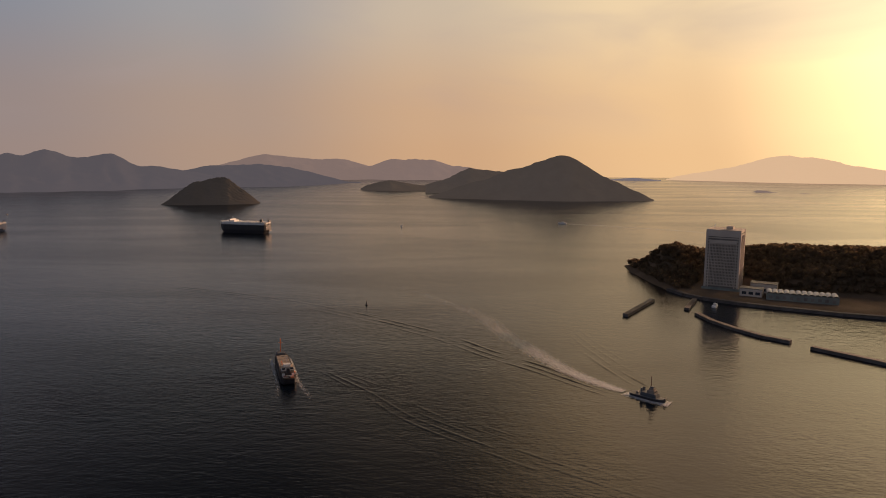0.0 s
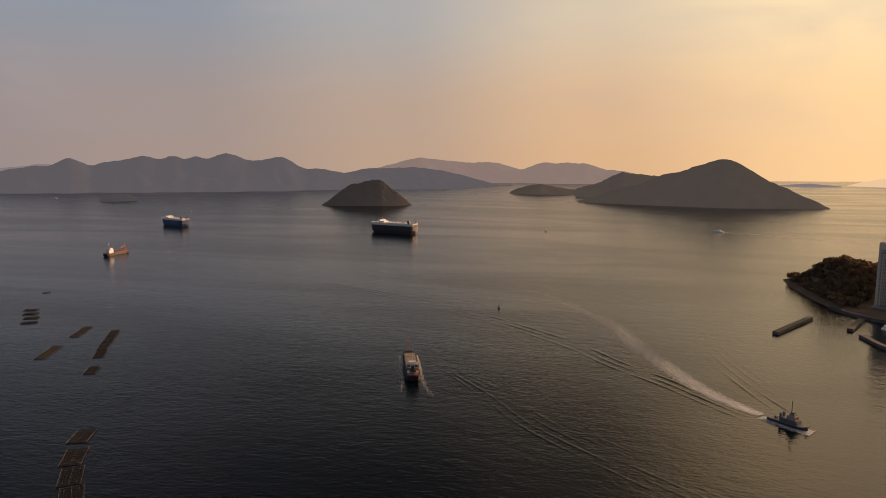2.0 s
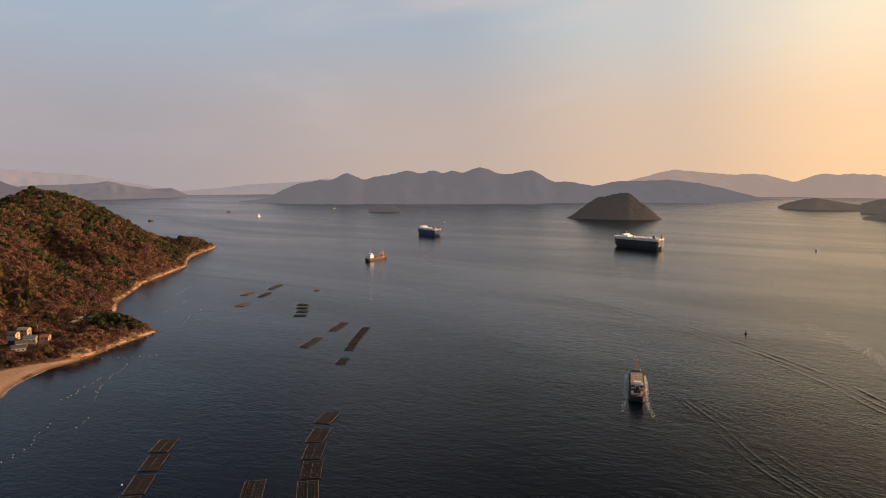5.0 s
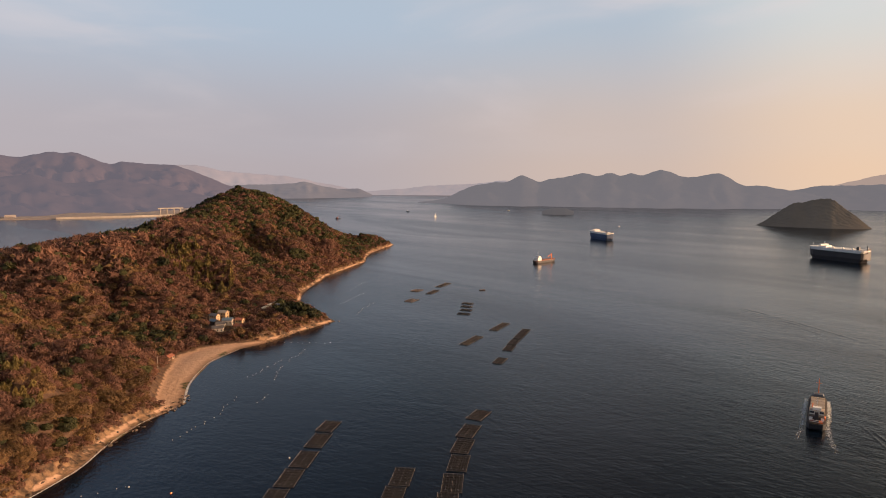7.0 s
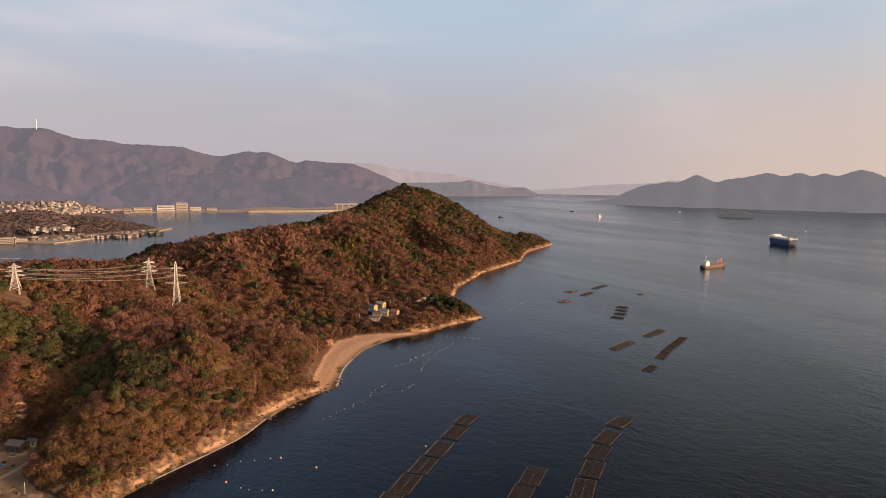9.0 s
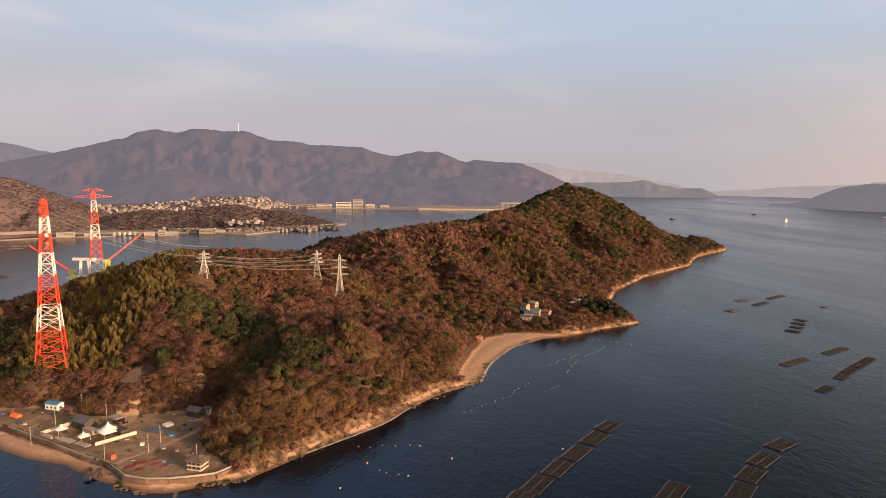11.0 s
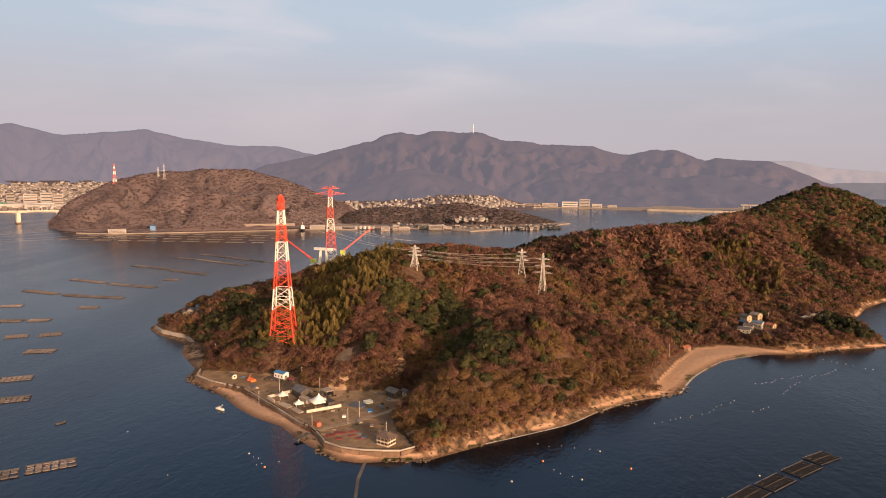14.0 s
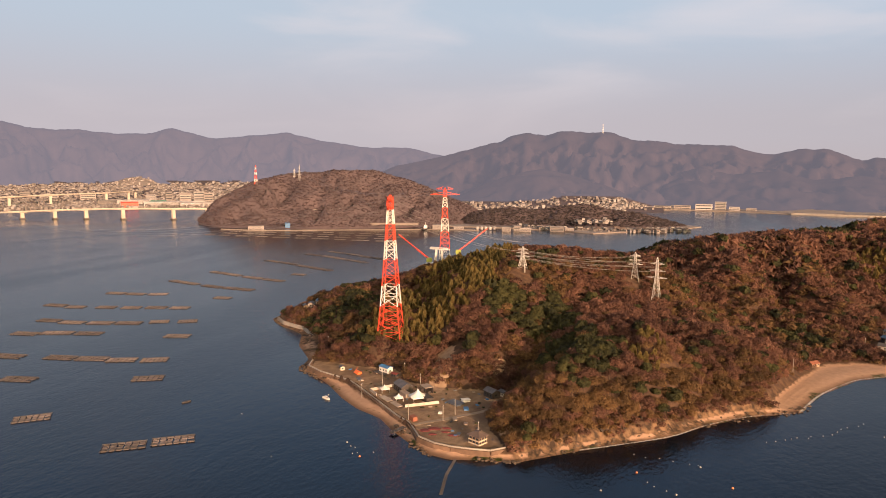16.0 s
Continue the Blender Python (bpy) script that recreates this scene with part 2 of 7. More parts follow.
def shore_ground():
    """Sand along the water, bare rock on the steep bank above it, leaf litter on the hill."""
    m = bpy.data.materials.new("island_ground")
    m.use_nodes = True
    n, l = m.node_tree.nodes, m.node_tree.links
    b = n["Principled BSDF"]
    b.inputs["Roughness"].default_value = 0.95
    b.inputs["Specular IOR Level"].default_value = 0.1
    geo, sep, sepn = n.new("ShaderNodeNewGeometry"), n.new("ShaderNodeSeparateXYZ"), n.new("ShaderNodeSeparateXYZ")
    l.new(geo.outputs["Position"], sep.inputs[0])
    l.new(geo.outputs["Normal"], sepn.inputs[0])

    def noise_tex(scale, detail=5.0):
        t = n.new("ShaderNodeTexNoise")
        t.inputs["Scale"].default_value, t.inputs["Detail"].default_value = scale, detail
        l.new(geo.outputs["Position"], t.inputs["Vector"])
        return t.outputs["Fac"]

    def blend(fac, a, b2):
        x = n.new("ShaderNodeMix")
        x.data_type = "RGBA"
        if isinstance(fac, float):
            x.inputs[0].default_value = fac
        else:
            l.new(fac, x.inputs[0])
        for k, v in ((6, a), (7, b2)):
            if isinstance(v, tuple):
                x.inputs[k].default_value = (*v, 1)
            else:
                l.new(v, x.inputs[k])
        return x.outputs[2]

    def span(v, lo, hi):
        r = n.new("ShaderNodeMapRange")
        r.inputs[1].default_value, r.inputs[2].default_value = lo, hi
        l.new(v, r.inputs[0])
        return r.outputs[0]

    def calc(op, a, b2):
        x = n.new("ShaderNodeMath")
        x.operation = op
        for k, v in ((0, a), (1, b2)):
            if isinstance(v, float):
                x.inputs[k].default_value = v
            else:
                l.new(v, x.inputs[k])
        return x.outputs[0]

    marks = {}
    for key in ("yard", "bare", "coast", "rocky"):
        at_n = n.new("ShaderNodeAttribute")
        at_n.attribute_name = key
        marks[key] = at_n.outputs["Fac"]
    big, mid_n, fine, tiny = noise_tex(0.035), noise_tex(0.075), noise_tex(0.25), noise_tex(1.2)
    soil = blend(span(fine, 0.35, 0.65), (0.062, 0.040, 0.030), (0.110, 0.068, 0.046))
    rock = blend(span(fine, 0.38, 0.62), (0.060, 0.042, 0.032), (0.25, 0.155, 0.092))
    sand = blend(span(fine, 0.3, 0.7), (0.37, 0.238, 0.165), (0.46, 0.30, 0.208))
    damp = blend(span(sep.outputs[2], 0.15, 0.8), (0.17, 0.105, 0.07), sand)
    weed = blend(calc("MULTIPLY", span(calc("ADD", big, calc("MULTIPLY", fine, 0.35)), 0.74, 0.80), span(sep.outputs[2], 0.85, 0.45)), damp, (0.035, 0.045, 0.014))
    ledge = blend(span(fine, 0.40, 0.60), (0.045, 0.034, 0.026), (0.20, 0.125, 0.078))
    weed = blend(calc("MULTIPLY", span(calc("ADD", mid_n, calc("MULTIPLY", fine, 0.4)), 0.66, 0.74), marks["rocky"]), weed, ledge)
    level = calc("ADD", sep.outputs[2], calc("MULTIPLY", fine, 1.6))
    steep = span(sepn.outputs[2], 0.93, 0.85)
    bank = calc("MULTIPLY", span(level, 2.0, 2.8), calc("MULTIPLY", span(level, 8.0, 6.0), calc("MULTIPLY", steep, marks["coast"])))
    hill = blend(bank, soil, rock)
    lie = blend(span(level, 2.3, 3.0), weed, hill)
    ragged = calc("MULTIPLY", calc("SUBTRACT", fine, 0.5), 0.9)
    dirt = blend(span(fine, 0.3, 0.7), (0.20, 0.135, 0.088), (0.31, 0.22, 0.145))
    dirt = blend(span(big, 0.50, 0.62), dirt, (0.17, 0.115, 0.080))
    slip = blend(span(fine, 0.3, 0.7), (0.30, 0.20, 0.13), (0.44, 0.31, 0.21))
    lie = blend(span(calc("ADD", marks["yard"], ragged), 0.4, 0.6), lie, dirt)
    l.new(blend(span(calc("ADD", marks["bare"], ragged), 0.4, 0.6), lie, slip), b.inputs["Base Color"])
    bp = n.new("ShaderNodeBump")
    bp.inputs["Strength"].default_value, bp.inputs["Distance"].default_value = 1.0, 0.7
    l.new(calc("ADD", fine, calc("MULTIPLY", tiny, 0.4)), bp.inputs["Height"])
    l.new(bp.outputs[0], b.inputs["Normal"])
    return m


M_ground = shore_ground()
M_brown = foliage("bare_woodland", (0.076, 0.042, 0.036), (0.235, 0.123, 0.084))
M_green = foliage("evergreen_leaves", (0.018, 0.022, 0.015), (0.095, 0.092, 0.036))
M_bamboo = foliage("bamboo_leaves", (0.085, 0.072, 0.028), (0.235, 0.170, 0.060))
M_olive = foliage("olive_scrub", (0.062, 0.042, 0.025), (0.232, 0.140, 0.064))
# M_farwood is shifted to violet: haze across the strait painted into the colour
M_farwood = foliage("haze_tinted_woods", (0.100, 0.076, 0.084), (0.152, 0.112, 0.118))
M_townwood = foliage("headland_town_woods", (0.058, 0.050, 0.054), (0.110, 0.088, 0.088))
M_bark = material("bark", (0.12, 0.08, 0.055), (0.08, 0.05, 0.035), 0.5)
M_conc = material("weathered_concrete", (0.36, 0.32, 0.28), (0.27, 0.24, 0.21), 0.1, 0.9, bump=0.05)
M_darkconc = material("wet_concrete", (0.12, 0.10, 0.085), (0.08, 0.065, 0.055), 0.15, 0.8)
M_white = material("white_paint", (0.78, 0.75, 0.70), (0.66, 0.63, 0.59), 0.1, 0.6, spread=0.08)
M_red = material("signal_red_paint", (0.72, 0.075, 0.03), (0.62, 0.055, 0.025), 0.1, 0.5, spread=0.1)
M_steel = material("galvanised_steel", (0.62, 0.60, 0.57), (0.50, 0.48, 0.46), 0.2, 0.5, 0.2)
M_black = material("black_hull", (0.022, 0.022, 0.026), (0.035, 0.03, 0.03), 0.1, 0.5)
M_wood = material("raft_timber", (0.105, 0.092, 0.087), (0.06, 0.051, 0.048), 0.3, 0.85)
M_raftdark = material("wet_timber", (0.028, 0.023, 0.021), (0.018, 0.015, 0.014), 0.3, 0.7)
# ranges: dark base colours, with a tinted emission standing in for haze
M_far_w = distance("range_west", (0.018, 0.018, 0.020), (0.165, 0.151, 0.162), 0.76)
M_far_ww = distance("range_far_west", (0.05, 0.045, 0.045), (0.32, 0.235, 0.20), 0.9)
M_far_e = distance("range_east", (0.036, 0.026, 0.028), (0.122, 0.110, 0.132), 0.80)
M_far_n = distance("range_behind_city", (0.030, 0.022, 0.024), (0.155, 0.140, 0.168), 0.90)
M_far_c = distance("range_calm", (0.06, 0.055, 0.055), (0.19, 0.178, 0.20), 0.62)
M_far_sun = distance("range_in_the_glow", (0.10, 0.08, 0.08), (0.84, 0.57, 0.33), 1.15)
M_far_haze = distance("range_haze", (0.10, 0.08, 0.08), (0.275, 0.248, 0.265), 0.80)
# isles: a weak emission lifts them the way haze over the bay would
M_isle = distance("wooded_isle_hazed", (0.13, 0.11, 0.09), (0.21, 0.17, 0.14), 0.30)
M_islet = distance("dark_islet_hazed", (0.012, 0.012, 0.012), (0.16, 0.145, 0.15), 0.5)


# ---- building helpers ----
class Geo:
    """Gathers boxes, beams, tubes and prisms into one mesh."""

    def __init__(self):
        self.v, self.f = [], []

    def add(self, verts, faces):
        k = len(self.v)
        self.v += [tuple(p) for p in verts]
        self.f += [tuple(i + k for i in q) for q in faces]
        return self

    def box(self, x, y, z, sx, sy, sz, rz=0.0, taper=1.0):
        """Centre of the base, sizes; taper: the top's size as a share of the base's."""
        c, s = math.cos(radians(rz)), math.sin(radians(rz))
        vs = []
        for k, zz in ((1.0, z), (taper, z + sz)):
            for a, b2 in ((-1, -1), (1, -1), (1, 1), (-1, 1)):
                px, py = a * sx / 2 * k, b2 * sy / 2 * k
                vs.append((x + px * c - py * s, y + px * s + py * c, zz))
        return self.add(vs, [(3, 2, 1, 0), (4, 5, 6, 7), (0, 1, 5, 4), (1, 2, 6, 5), (2, 3, 7, 6), (3, 0, 4, 7)])

    def beam(self, p, q, w, h=None):
        p, q = Vector(p), Vector(q)
        d = (q - p).normalized()
        u = d.cross(Vector((0, 0, 1)))
        u = u.normalized() if u.length > 1e-3 else Vector((1, 0, 0))
        t = u.cross(d)
        u, t = u * w / 2, t * (h or w) / 2
        vs = [e + a * u + b2 * t for e in (p, q) for a, b2 in ((-1, -1), (1, -1), (1, 1), (-1, 1))]
        return self.add(vs, [(3, 2, 1, 0), (4, 5, 6, 7), (0, 1, 5, 4), (1, 2, 6, 5), (2, 3, 7, 6), (3, 0, 4, 7)])

    def tube(self, p, q, r, n=8, r2=None):
        p, q = Vector(p), Vector(q)
        d = (q - p).normalized()
        u = d.cross(Vector((0, 0, 1)))
        u = u.normalized() if u.length > 1e-3 else Vector((1, 0, 0))
        t = u.cross(d)
        r2 = r if r2 is None else r2
        vs = [e + (u * math.cos(k * math.tau / n) + t * math.sin(k * math.tau / n)) * rr for e, rr in ((p, r), (q, r2)) for k in range(n)]
        return self.add(vs, [(k, (k + 1) % n, n + (k + 1) % n, n + k) for k in range(n)] + [tuple(range(n - 1, -1, -1)), tuple(range(n, 2 * n))])

    def prism(self, poly, z0, z1, scale_top=1.0):
        m = len(poly)
        cx, cy = sum(p[0] for p in poly) / m, sum(p[1] for p in poly) / m
        vs = [(x, y, z0) for x, y in poly] + [(cx + (x - cx) * scale_top, cy + (y - cy) * scale_top, z1) for x, y in poly]
        return self.add(vs, [(k, (k + 1) % m, m + (k + 1) % m, m + k) for k in range(m)] + [tuple(range(m - 1, -1, -1)), tuple(range(m, 2 * m))])

    def loft(self, rings, caps=True):
        """Rings of equal length, one after another."""
        m = len(rings[0])
        vs = [p for r in rings for p in r]
        fs = [(i * m + k, i * m + (k + 1) % m, (i + 1) * m + (k + 1) % m, (i + 1) * m + k) for i in range(len(rings) - 1) for k in range(m)]
        if caps:
            fs += [tuple(range(m - 1, -1, -1)), tuple(range((len(rings) - 1) * m, len(rings) * m))]
        return self.add(vs, fs)

    def gable(self, x, y, z, sx, sy, h, rz=0.0, over=0.5, thick=0.25):
        """A pitched roof with its ridge along x."""
        c, s = math.cos(radians(rz)), math.sin(radians(rz))
        a, b2 = sx / 2 + over, sy / 2 + over
        pts = [(-a, -b2, 0), (a, -b2, 0), (a, 0, h), (-a, 0, h), (-a, b2, 0), (a, b2, 0)]
        vs = [(x + px * c - py * s, y + px * s + py * c, z + pz + o) for o in (0, thick) for px, py, pz in pts]
        return self.add(vs, [(6, 7, 8, 9), (9, 8, 11, 10), (1, 0, 3, 2), (2, 3, 4, 5), (0, 1, 7, 6), (5, 4, 10, 11), (0, 6, 9, 3), (3, 9, 10, 4), (1, 2, 8, 7), (2, 5, 11, 8)])

    def mesh(self, name, mat):
        me = bpy.data.meshes.new(name)
        me.from_pydata(self.v, [], self.f)
        me.update()
        if mat:
            me.materials.append(mat)
        return me


def part(name, geo, mat, parent=None, label="", smooth=False):
    ob = new(name, geo.mesh(name, mat) if isinstance(geo, Geo) else geo)
    if parent is not None:
        ob.parent = parent
    if label:
        ob["label"] = label
    if smooth:
        ob.data.polygons.foreach_set("use_smooth", [True] * len(ob.data.polygons))
    return ob


def thing(name, label, category, group="", kind="", m=None):
    ob = tagged(new(name), label, category, group, kind)
    ob.empty_display_size = 1
    if m is not None:
        ob.matrix_basis = m
    return ob


def arrays_mesh(name, verts, quads, mats, index=None, smooth=True):
    """A mesh out of numpy arrays of corners and faces (all of one length)."""
    me = bpy.data.meshes.new(name)
    k = quads.shape[1]
    me.vertices.add(len(verts))
    me.vertices.foreach_set("co", np.asarray(verts, np.float32).ravel())
    me.loops.add(quads.size)
    me.loops.foreach_set("vertex_index", quads.astype(np.int32).ravel())
    me.polygons.add(len(quads))
    me.polygons.foreach_set("loop_start", np.arange(0, quads.size, k, dtype=np.int32))
    me.polygons.foreach_set("loop_total", np.full(len(quads), k, np.int32))
    for mt in mats:
        me.materials.append(mt)
    if index is not None:
        me.polygons.foreach_set("material_index", index.astype(np.int32))
    me.polygons.foreach_set("use_smooth", np.full(len(quads), smooth))
    me.update(calc_edges=True)
    me.validate()
    return me


def grid_faces(nx, ny):
    i = np.arange(nx - 1)[:, None] * ny + np.arange(ny - 1)[None]
    return np.stack([i, i + ny, i + ny + 1, i + 1], -1).reshape(-1, 4)


rng = np.random.default_rng(7)


def value_noise(x, y, size, seed, octaves=4):
    """Smooth noise about 0, of that size in metres."""
    tot, amp = np.zeros_like(x, dtype=float), 1.0
    for o in range(octaves):
        r = np.random.default_rng(seed + o).random((256, 256)) - 0.5
        u, v = x / size, y / size
        i, j = np.floor(u).astype(int), np.floor(v).astype(int)
        fu, fv = u - i, v - j
        fu, fv = fu * fu * (3 - 2 * fu), fv * fv * (3 - 2 * fv)
        g = lambda a, b2: r[(i + a) % 256, (j + b2) % 256]
        tot += amp * ((g(0, 0) * (1 - fu) + g(1, 0) * fu) * (1 - fv) + (g(0, 1) * (1 - fu) + g(1, 1) * fu) * fv)
        amp, size = amp * 0.5, size * 0.5
    return tot


def inside_by(outline, x, y):
    """Metres from the outline, positive within it."""
    a = np.array(outline, float)
    b2 = np.roll(a, -1, 0)
    shape, x, y = x.shape, x.ravel(), y.ravel()
    best, odd = np.full(len(x), 1e9), np.zeros(len(x), bool)
    for (ax, ay), (bx, by) in zip(a, b2):
        ux, uy = bx - ax, by - ay
        t = np.clip(((x - ax) * ux + (y - ay) * uy) / (ux * ux + uy * uy), 0, 1)
        best = np.minimum(best, np.hypot(x - ax - t * ux, y - ay - t * uy))
        if ay != by:
            odd ^= ((ay > y) != (by > y)) & (x < ux * (y - ay) / uy + ax)
    return np.where(odd, best, -best).reshape(shape)


# ---- sea ----
g = Geo()
g.add([(x, y, 0) for x, y in ((-9000, -9000), (9000, -9000), (9000, 9000), (-9000, 9000))], [(0, 1, 2, 3)])
tagged(part("water", g, M_sea), "calm evening sea with small wind ripples", "sea", kind="structure")

# ---- the wooded island ----
SHORE = [(-530, -280), (-507, -258), (-495, -238), (-482, -222), (-447, -206), (-428, -191), (-411, -178), (-397, -175), (-383, -168), (-366, -144), (-355, -132), (-335, -114), (-320, -97), (-308, -76),
         (-292, -62), (-279, -48), (-267, -32), (-264, -20), (-268, -3), (-269, 6), (-272, 16),
         (-296, 45), (-328, 90), (-353, 112), (-375, 136), (-394, 170), (-438, 193), (-480, 225), (-504, 262), (-508, 290), (-526, 327), (-545, 382),
         (-585, 387), (-650, 400), (-715, 445), (-814, 539), (-909, 676), (-960, 715), (-1006, 758), (-1108, 892), (-1200, 850), (-1330, 760),
         (-1400, 600), (-1330, 460), (-1150, 300), (-1020, 170), (-940, 40), (-900, -90), (-850, -190), (-740, -250), (-630, -290)]
HILLS = [(-520, -40, 75, 31), (-400, 60, 65, 15), (-470, 60, 75, 3), (-590, -120, 75, 30), (-430, -110, 55, 8), (-560, -190, 60, -9), (-620, 20, 75, 31), (-680, 120, 90, 19),
         (-760, 0, 100, 24), (-760, 230, 95, 7), (-870, 330, 100, 49), (-860, 140, 110, 47), (-1000, 400, 100, 36), (-1080, 480, 90, 39), (-1175, 590, 60, 40), (-1240, 600, 90, 39),
         (-1080, 620, 70, 19), (-1120, 520, 60, 20), (-1140, 690, 60, 35), (-1095, 850, 40, 23), (-680, -180, 90, 13), (-420, 110, 45, 13), (-350, 40, 45, 18),
         (-1250, 480, 80, 22), (-950, 560, 80, 23), (-572, 362, 24, 9), (-690, 60, 45, -19.4), (-760, 40, 55, -4.5), (-780, 110, 50, -4.5), (-850, 60, 50, -18.8), (-850, 140, 50, -9.6), (-880, 210, 50, 2.2), (-910, 280, 50, -12.7), (-640, 40, 35, 3.7)]
COVE = [(-386, 176), (-400, 150), (-432, 163), (-472, 183), (-511, 208), (-525, 234), (-523, 262), (-500, 300), (-470, 260), (-440, 215)]
SEA_WALL = [(-399, -168), (-385, -164), (-374, -149), (-366, -131), (-359, -118), (-348, -106), (-326, -84), (-307, -65), (-298, -54), (-288, -47), (-280, -42), (-274, -31), (-272, -21), (-272, -9), (-273, 0), (-279, 7)]
CAPE_WALL = [(-526, -271), (-512, -257), (-502, -239), (-496, -227), (-480, -212), (-455, -186)]
FLAT = SEA_WALL + [(-292, 2), (-302, -5), (-325, -13), (-345, -8), (-366, -8), (-369, -28), (-368, -58), (-370, -76), (-376, -86), (-390, -90), (-399, -104), (-395, -118), (-399, -140)]
STRAND = SEA_WALL[1:] + [(-240, 20), (-240, -60), (-300, -130), (-370, -190)]
INNER_BEACH = [(-490, -222), (-480, -212), (-455, -186), (-436, -176), (-416, -170), (-404, -172), (-400, -190), (-440, -230)]


def run_by(line, x, y):
    """Metres from a line of points."""
    best = np.full(x.shape, 1e9)
    for (ax, ay), (bx, by) in zip(line, line[1:]):
        ux, uy = bx - ax, by - ay
        t = np.clip(((x - ax) * ux + (y - ay) * uy) / (ux * ux + uy * uy), 0, 1)
        best = np.minimum(best, np.hypot(x - ax - t * ux, y - ay - t * uy))
    return best


# gullies and spurs that run down the slopes: line, half width, metres cut (-) or raised (+)
FOLDS = [([(-735, 95), (-623, 133), (-578, 154), (-547, 173), (-500, 190)], 24, -13), ([(-735, 197), (-685, 198), (-649, 204), (-600, 217)], 24, -13), ([(-770, 268), (-726, 273), (-662, 280)], 22, -14),
         ([(-530, 118), (-505, 145), (-455, 158)], 26, 8), ([(-760, 160), (-674, 170), (-627, 180)], 24, 8), ([(-770, 236), (-708, 239), (-640, 245)], 22, 9),
         ([(-500, 13), (-415, 10), (-360, 9), (-335, 0)], 24, -10), ([(-480, -58), (-428, -50), (-400, -50)], 20, 5), ([(-540, -120), (-441, -98), (-395, -82)], 20, -9), ([(-455, 80), (-400, 115), (-385, 135)], 16, -8),
         ([(-420, 60), (-370, 85), (-350, 95)], 18, 6), ([(-480, 110), (-430, 150)], 18, 6), ([(-330, 25), (-350, 50)], 16, 4),
         ([(-830, 305), (-749, 319), (-680, 318), (-640, 313)], 26, -17), ([(-950, 469), (-822, 454), (-770, 461)], 36, -11), ([(-912, 538), (-872, 561), (-852, 572)], 22, -12),
         ([(-950, 432), (-805, 400), (-735, 385)], 26, 9), ([(-965, 519), (-856, 511), (-815, 515)], 24, 9), ([(-1000, 600), (-930, 625)], 24, 8), ([(-1010, 570), (-920, 590)], 20, -9), ([(-1060, 660), (-970, 690)], 20, -9)]


def island_height(x, y):
    d = inside_by(SHORE, x, y)
    h = sum(a * np.exp(-((x - cx) ** 2 + (y - cy) ** 2) / (2 * r * r)) for cx, cy, r, a in HILLS)
    h = h * np.clip((d - 12) / 40, 0, 1) ** 0.6 + (value_noise(x, y, 70, 3) * 7 - (np.abs(value_noise(x, y, 150, 5, 3)) - 0.16) * 26) * np.clip((d - 16) / 50, 0, 1)
    strand = np.maximum(5.6 + 3.0 * value_noise(x, y, 60, 8) - np.clip((y - 292) / 20, 0, 1) * (3.4 - 9.0 * np.clip(value_noise(x, y, 85, 18, 2), -0.3, 1)), 0.8)
    low = np.clip(d / 11, -1, 1) * 1.7 + np.clip((d - strand) / 3.4, 0, 1) * (4.2 + value_noise(x, y, 25, 9) * 5)
    z = np.maximum(low, low * 0.4 + h)
    gully = np.clip(1 - np.abs(value_noise(x, y, 120, 61, 3)) / 0.11, 0, 1) ** 1.4
    z = z - np.minimum(11 * gully, np.maximum(z - 8, 0) * 0.45) * np.clip((d - 22) / 40, 0, 1) * np.clip((54 - z) / 16, 0, 1)
    for line, half, lift in FOLDS:
        share = np.exp(-(run_by(line, x, y) / half) ** 2)
        z = z + (share * lift if lift > 0 else -np.minimum(-lift * share, np.maximum(z - 5, 0) * 0.6)) * np.clip((d - 14) / 30, 0, 1)
    c = np.clip(inside_by(COVE, x, y) / 10 + 0.6, 0, 1)
    z = z * (1 - c) + np.clip(d * 0.10, -1, 1.3) * c
    for outline in (STRAND, INNER_BEACH):
        c = np.clip(inside_by(outline, x, y) / 2, 0, 1)
        z = z * (1 - c) + np.minimum(np.clip(d * 0.14, -1, 2.0), z) * c
    f = np.clip(inside_by(FLAT, x, y) / 4 + 0.15, 0, 1)
    easy = np.clip(inside_by(FLAT, x, y) / 15 + 0.95, 0, 1) * (inside_by(STRAND, x, y) < -1) * (inside_by(INNER_BEACH, x, y) < -1) * (z > 3.4)
    rise = np.maximum(f, easy ** 1.3)
    return z * (1 - rise) + 3.4 * rise, d, f


gx, gy = np.meshgrid(np.arange(-1420, -240, 3.2), np.arange(-310, 915, 3.2), indexing="ij")
gz, gd, gf = island_height(gx, gy)
gz = np.where(gd < 0, np.maximum(gd * 0.16, -6.0), gz)
faces = grid_faces(*gx.shape)
mid = lambda a: a.ravel()[faces].mean(1)
keep = mid(gd) > -30
me = arrays_mesh("ground", np.stack([gx, gy, gz], -1).reshape(-1, 3), faces[keep], [M_ground])


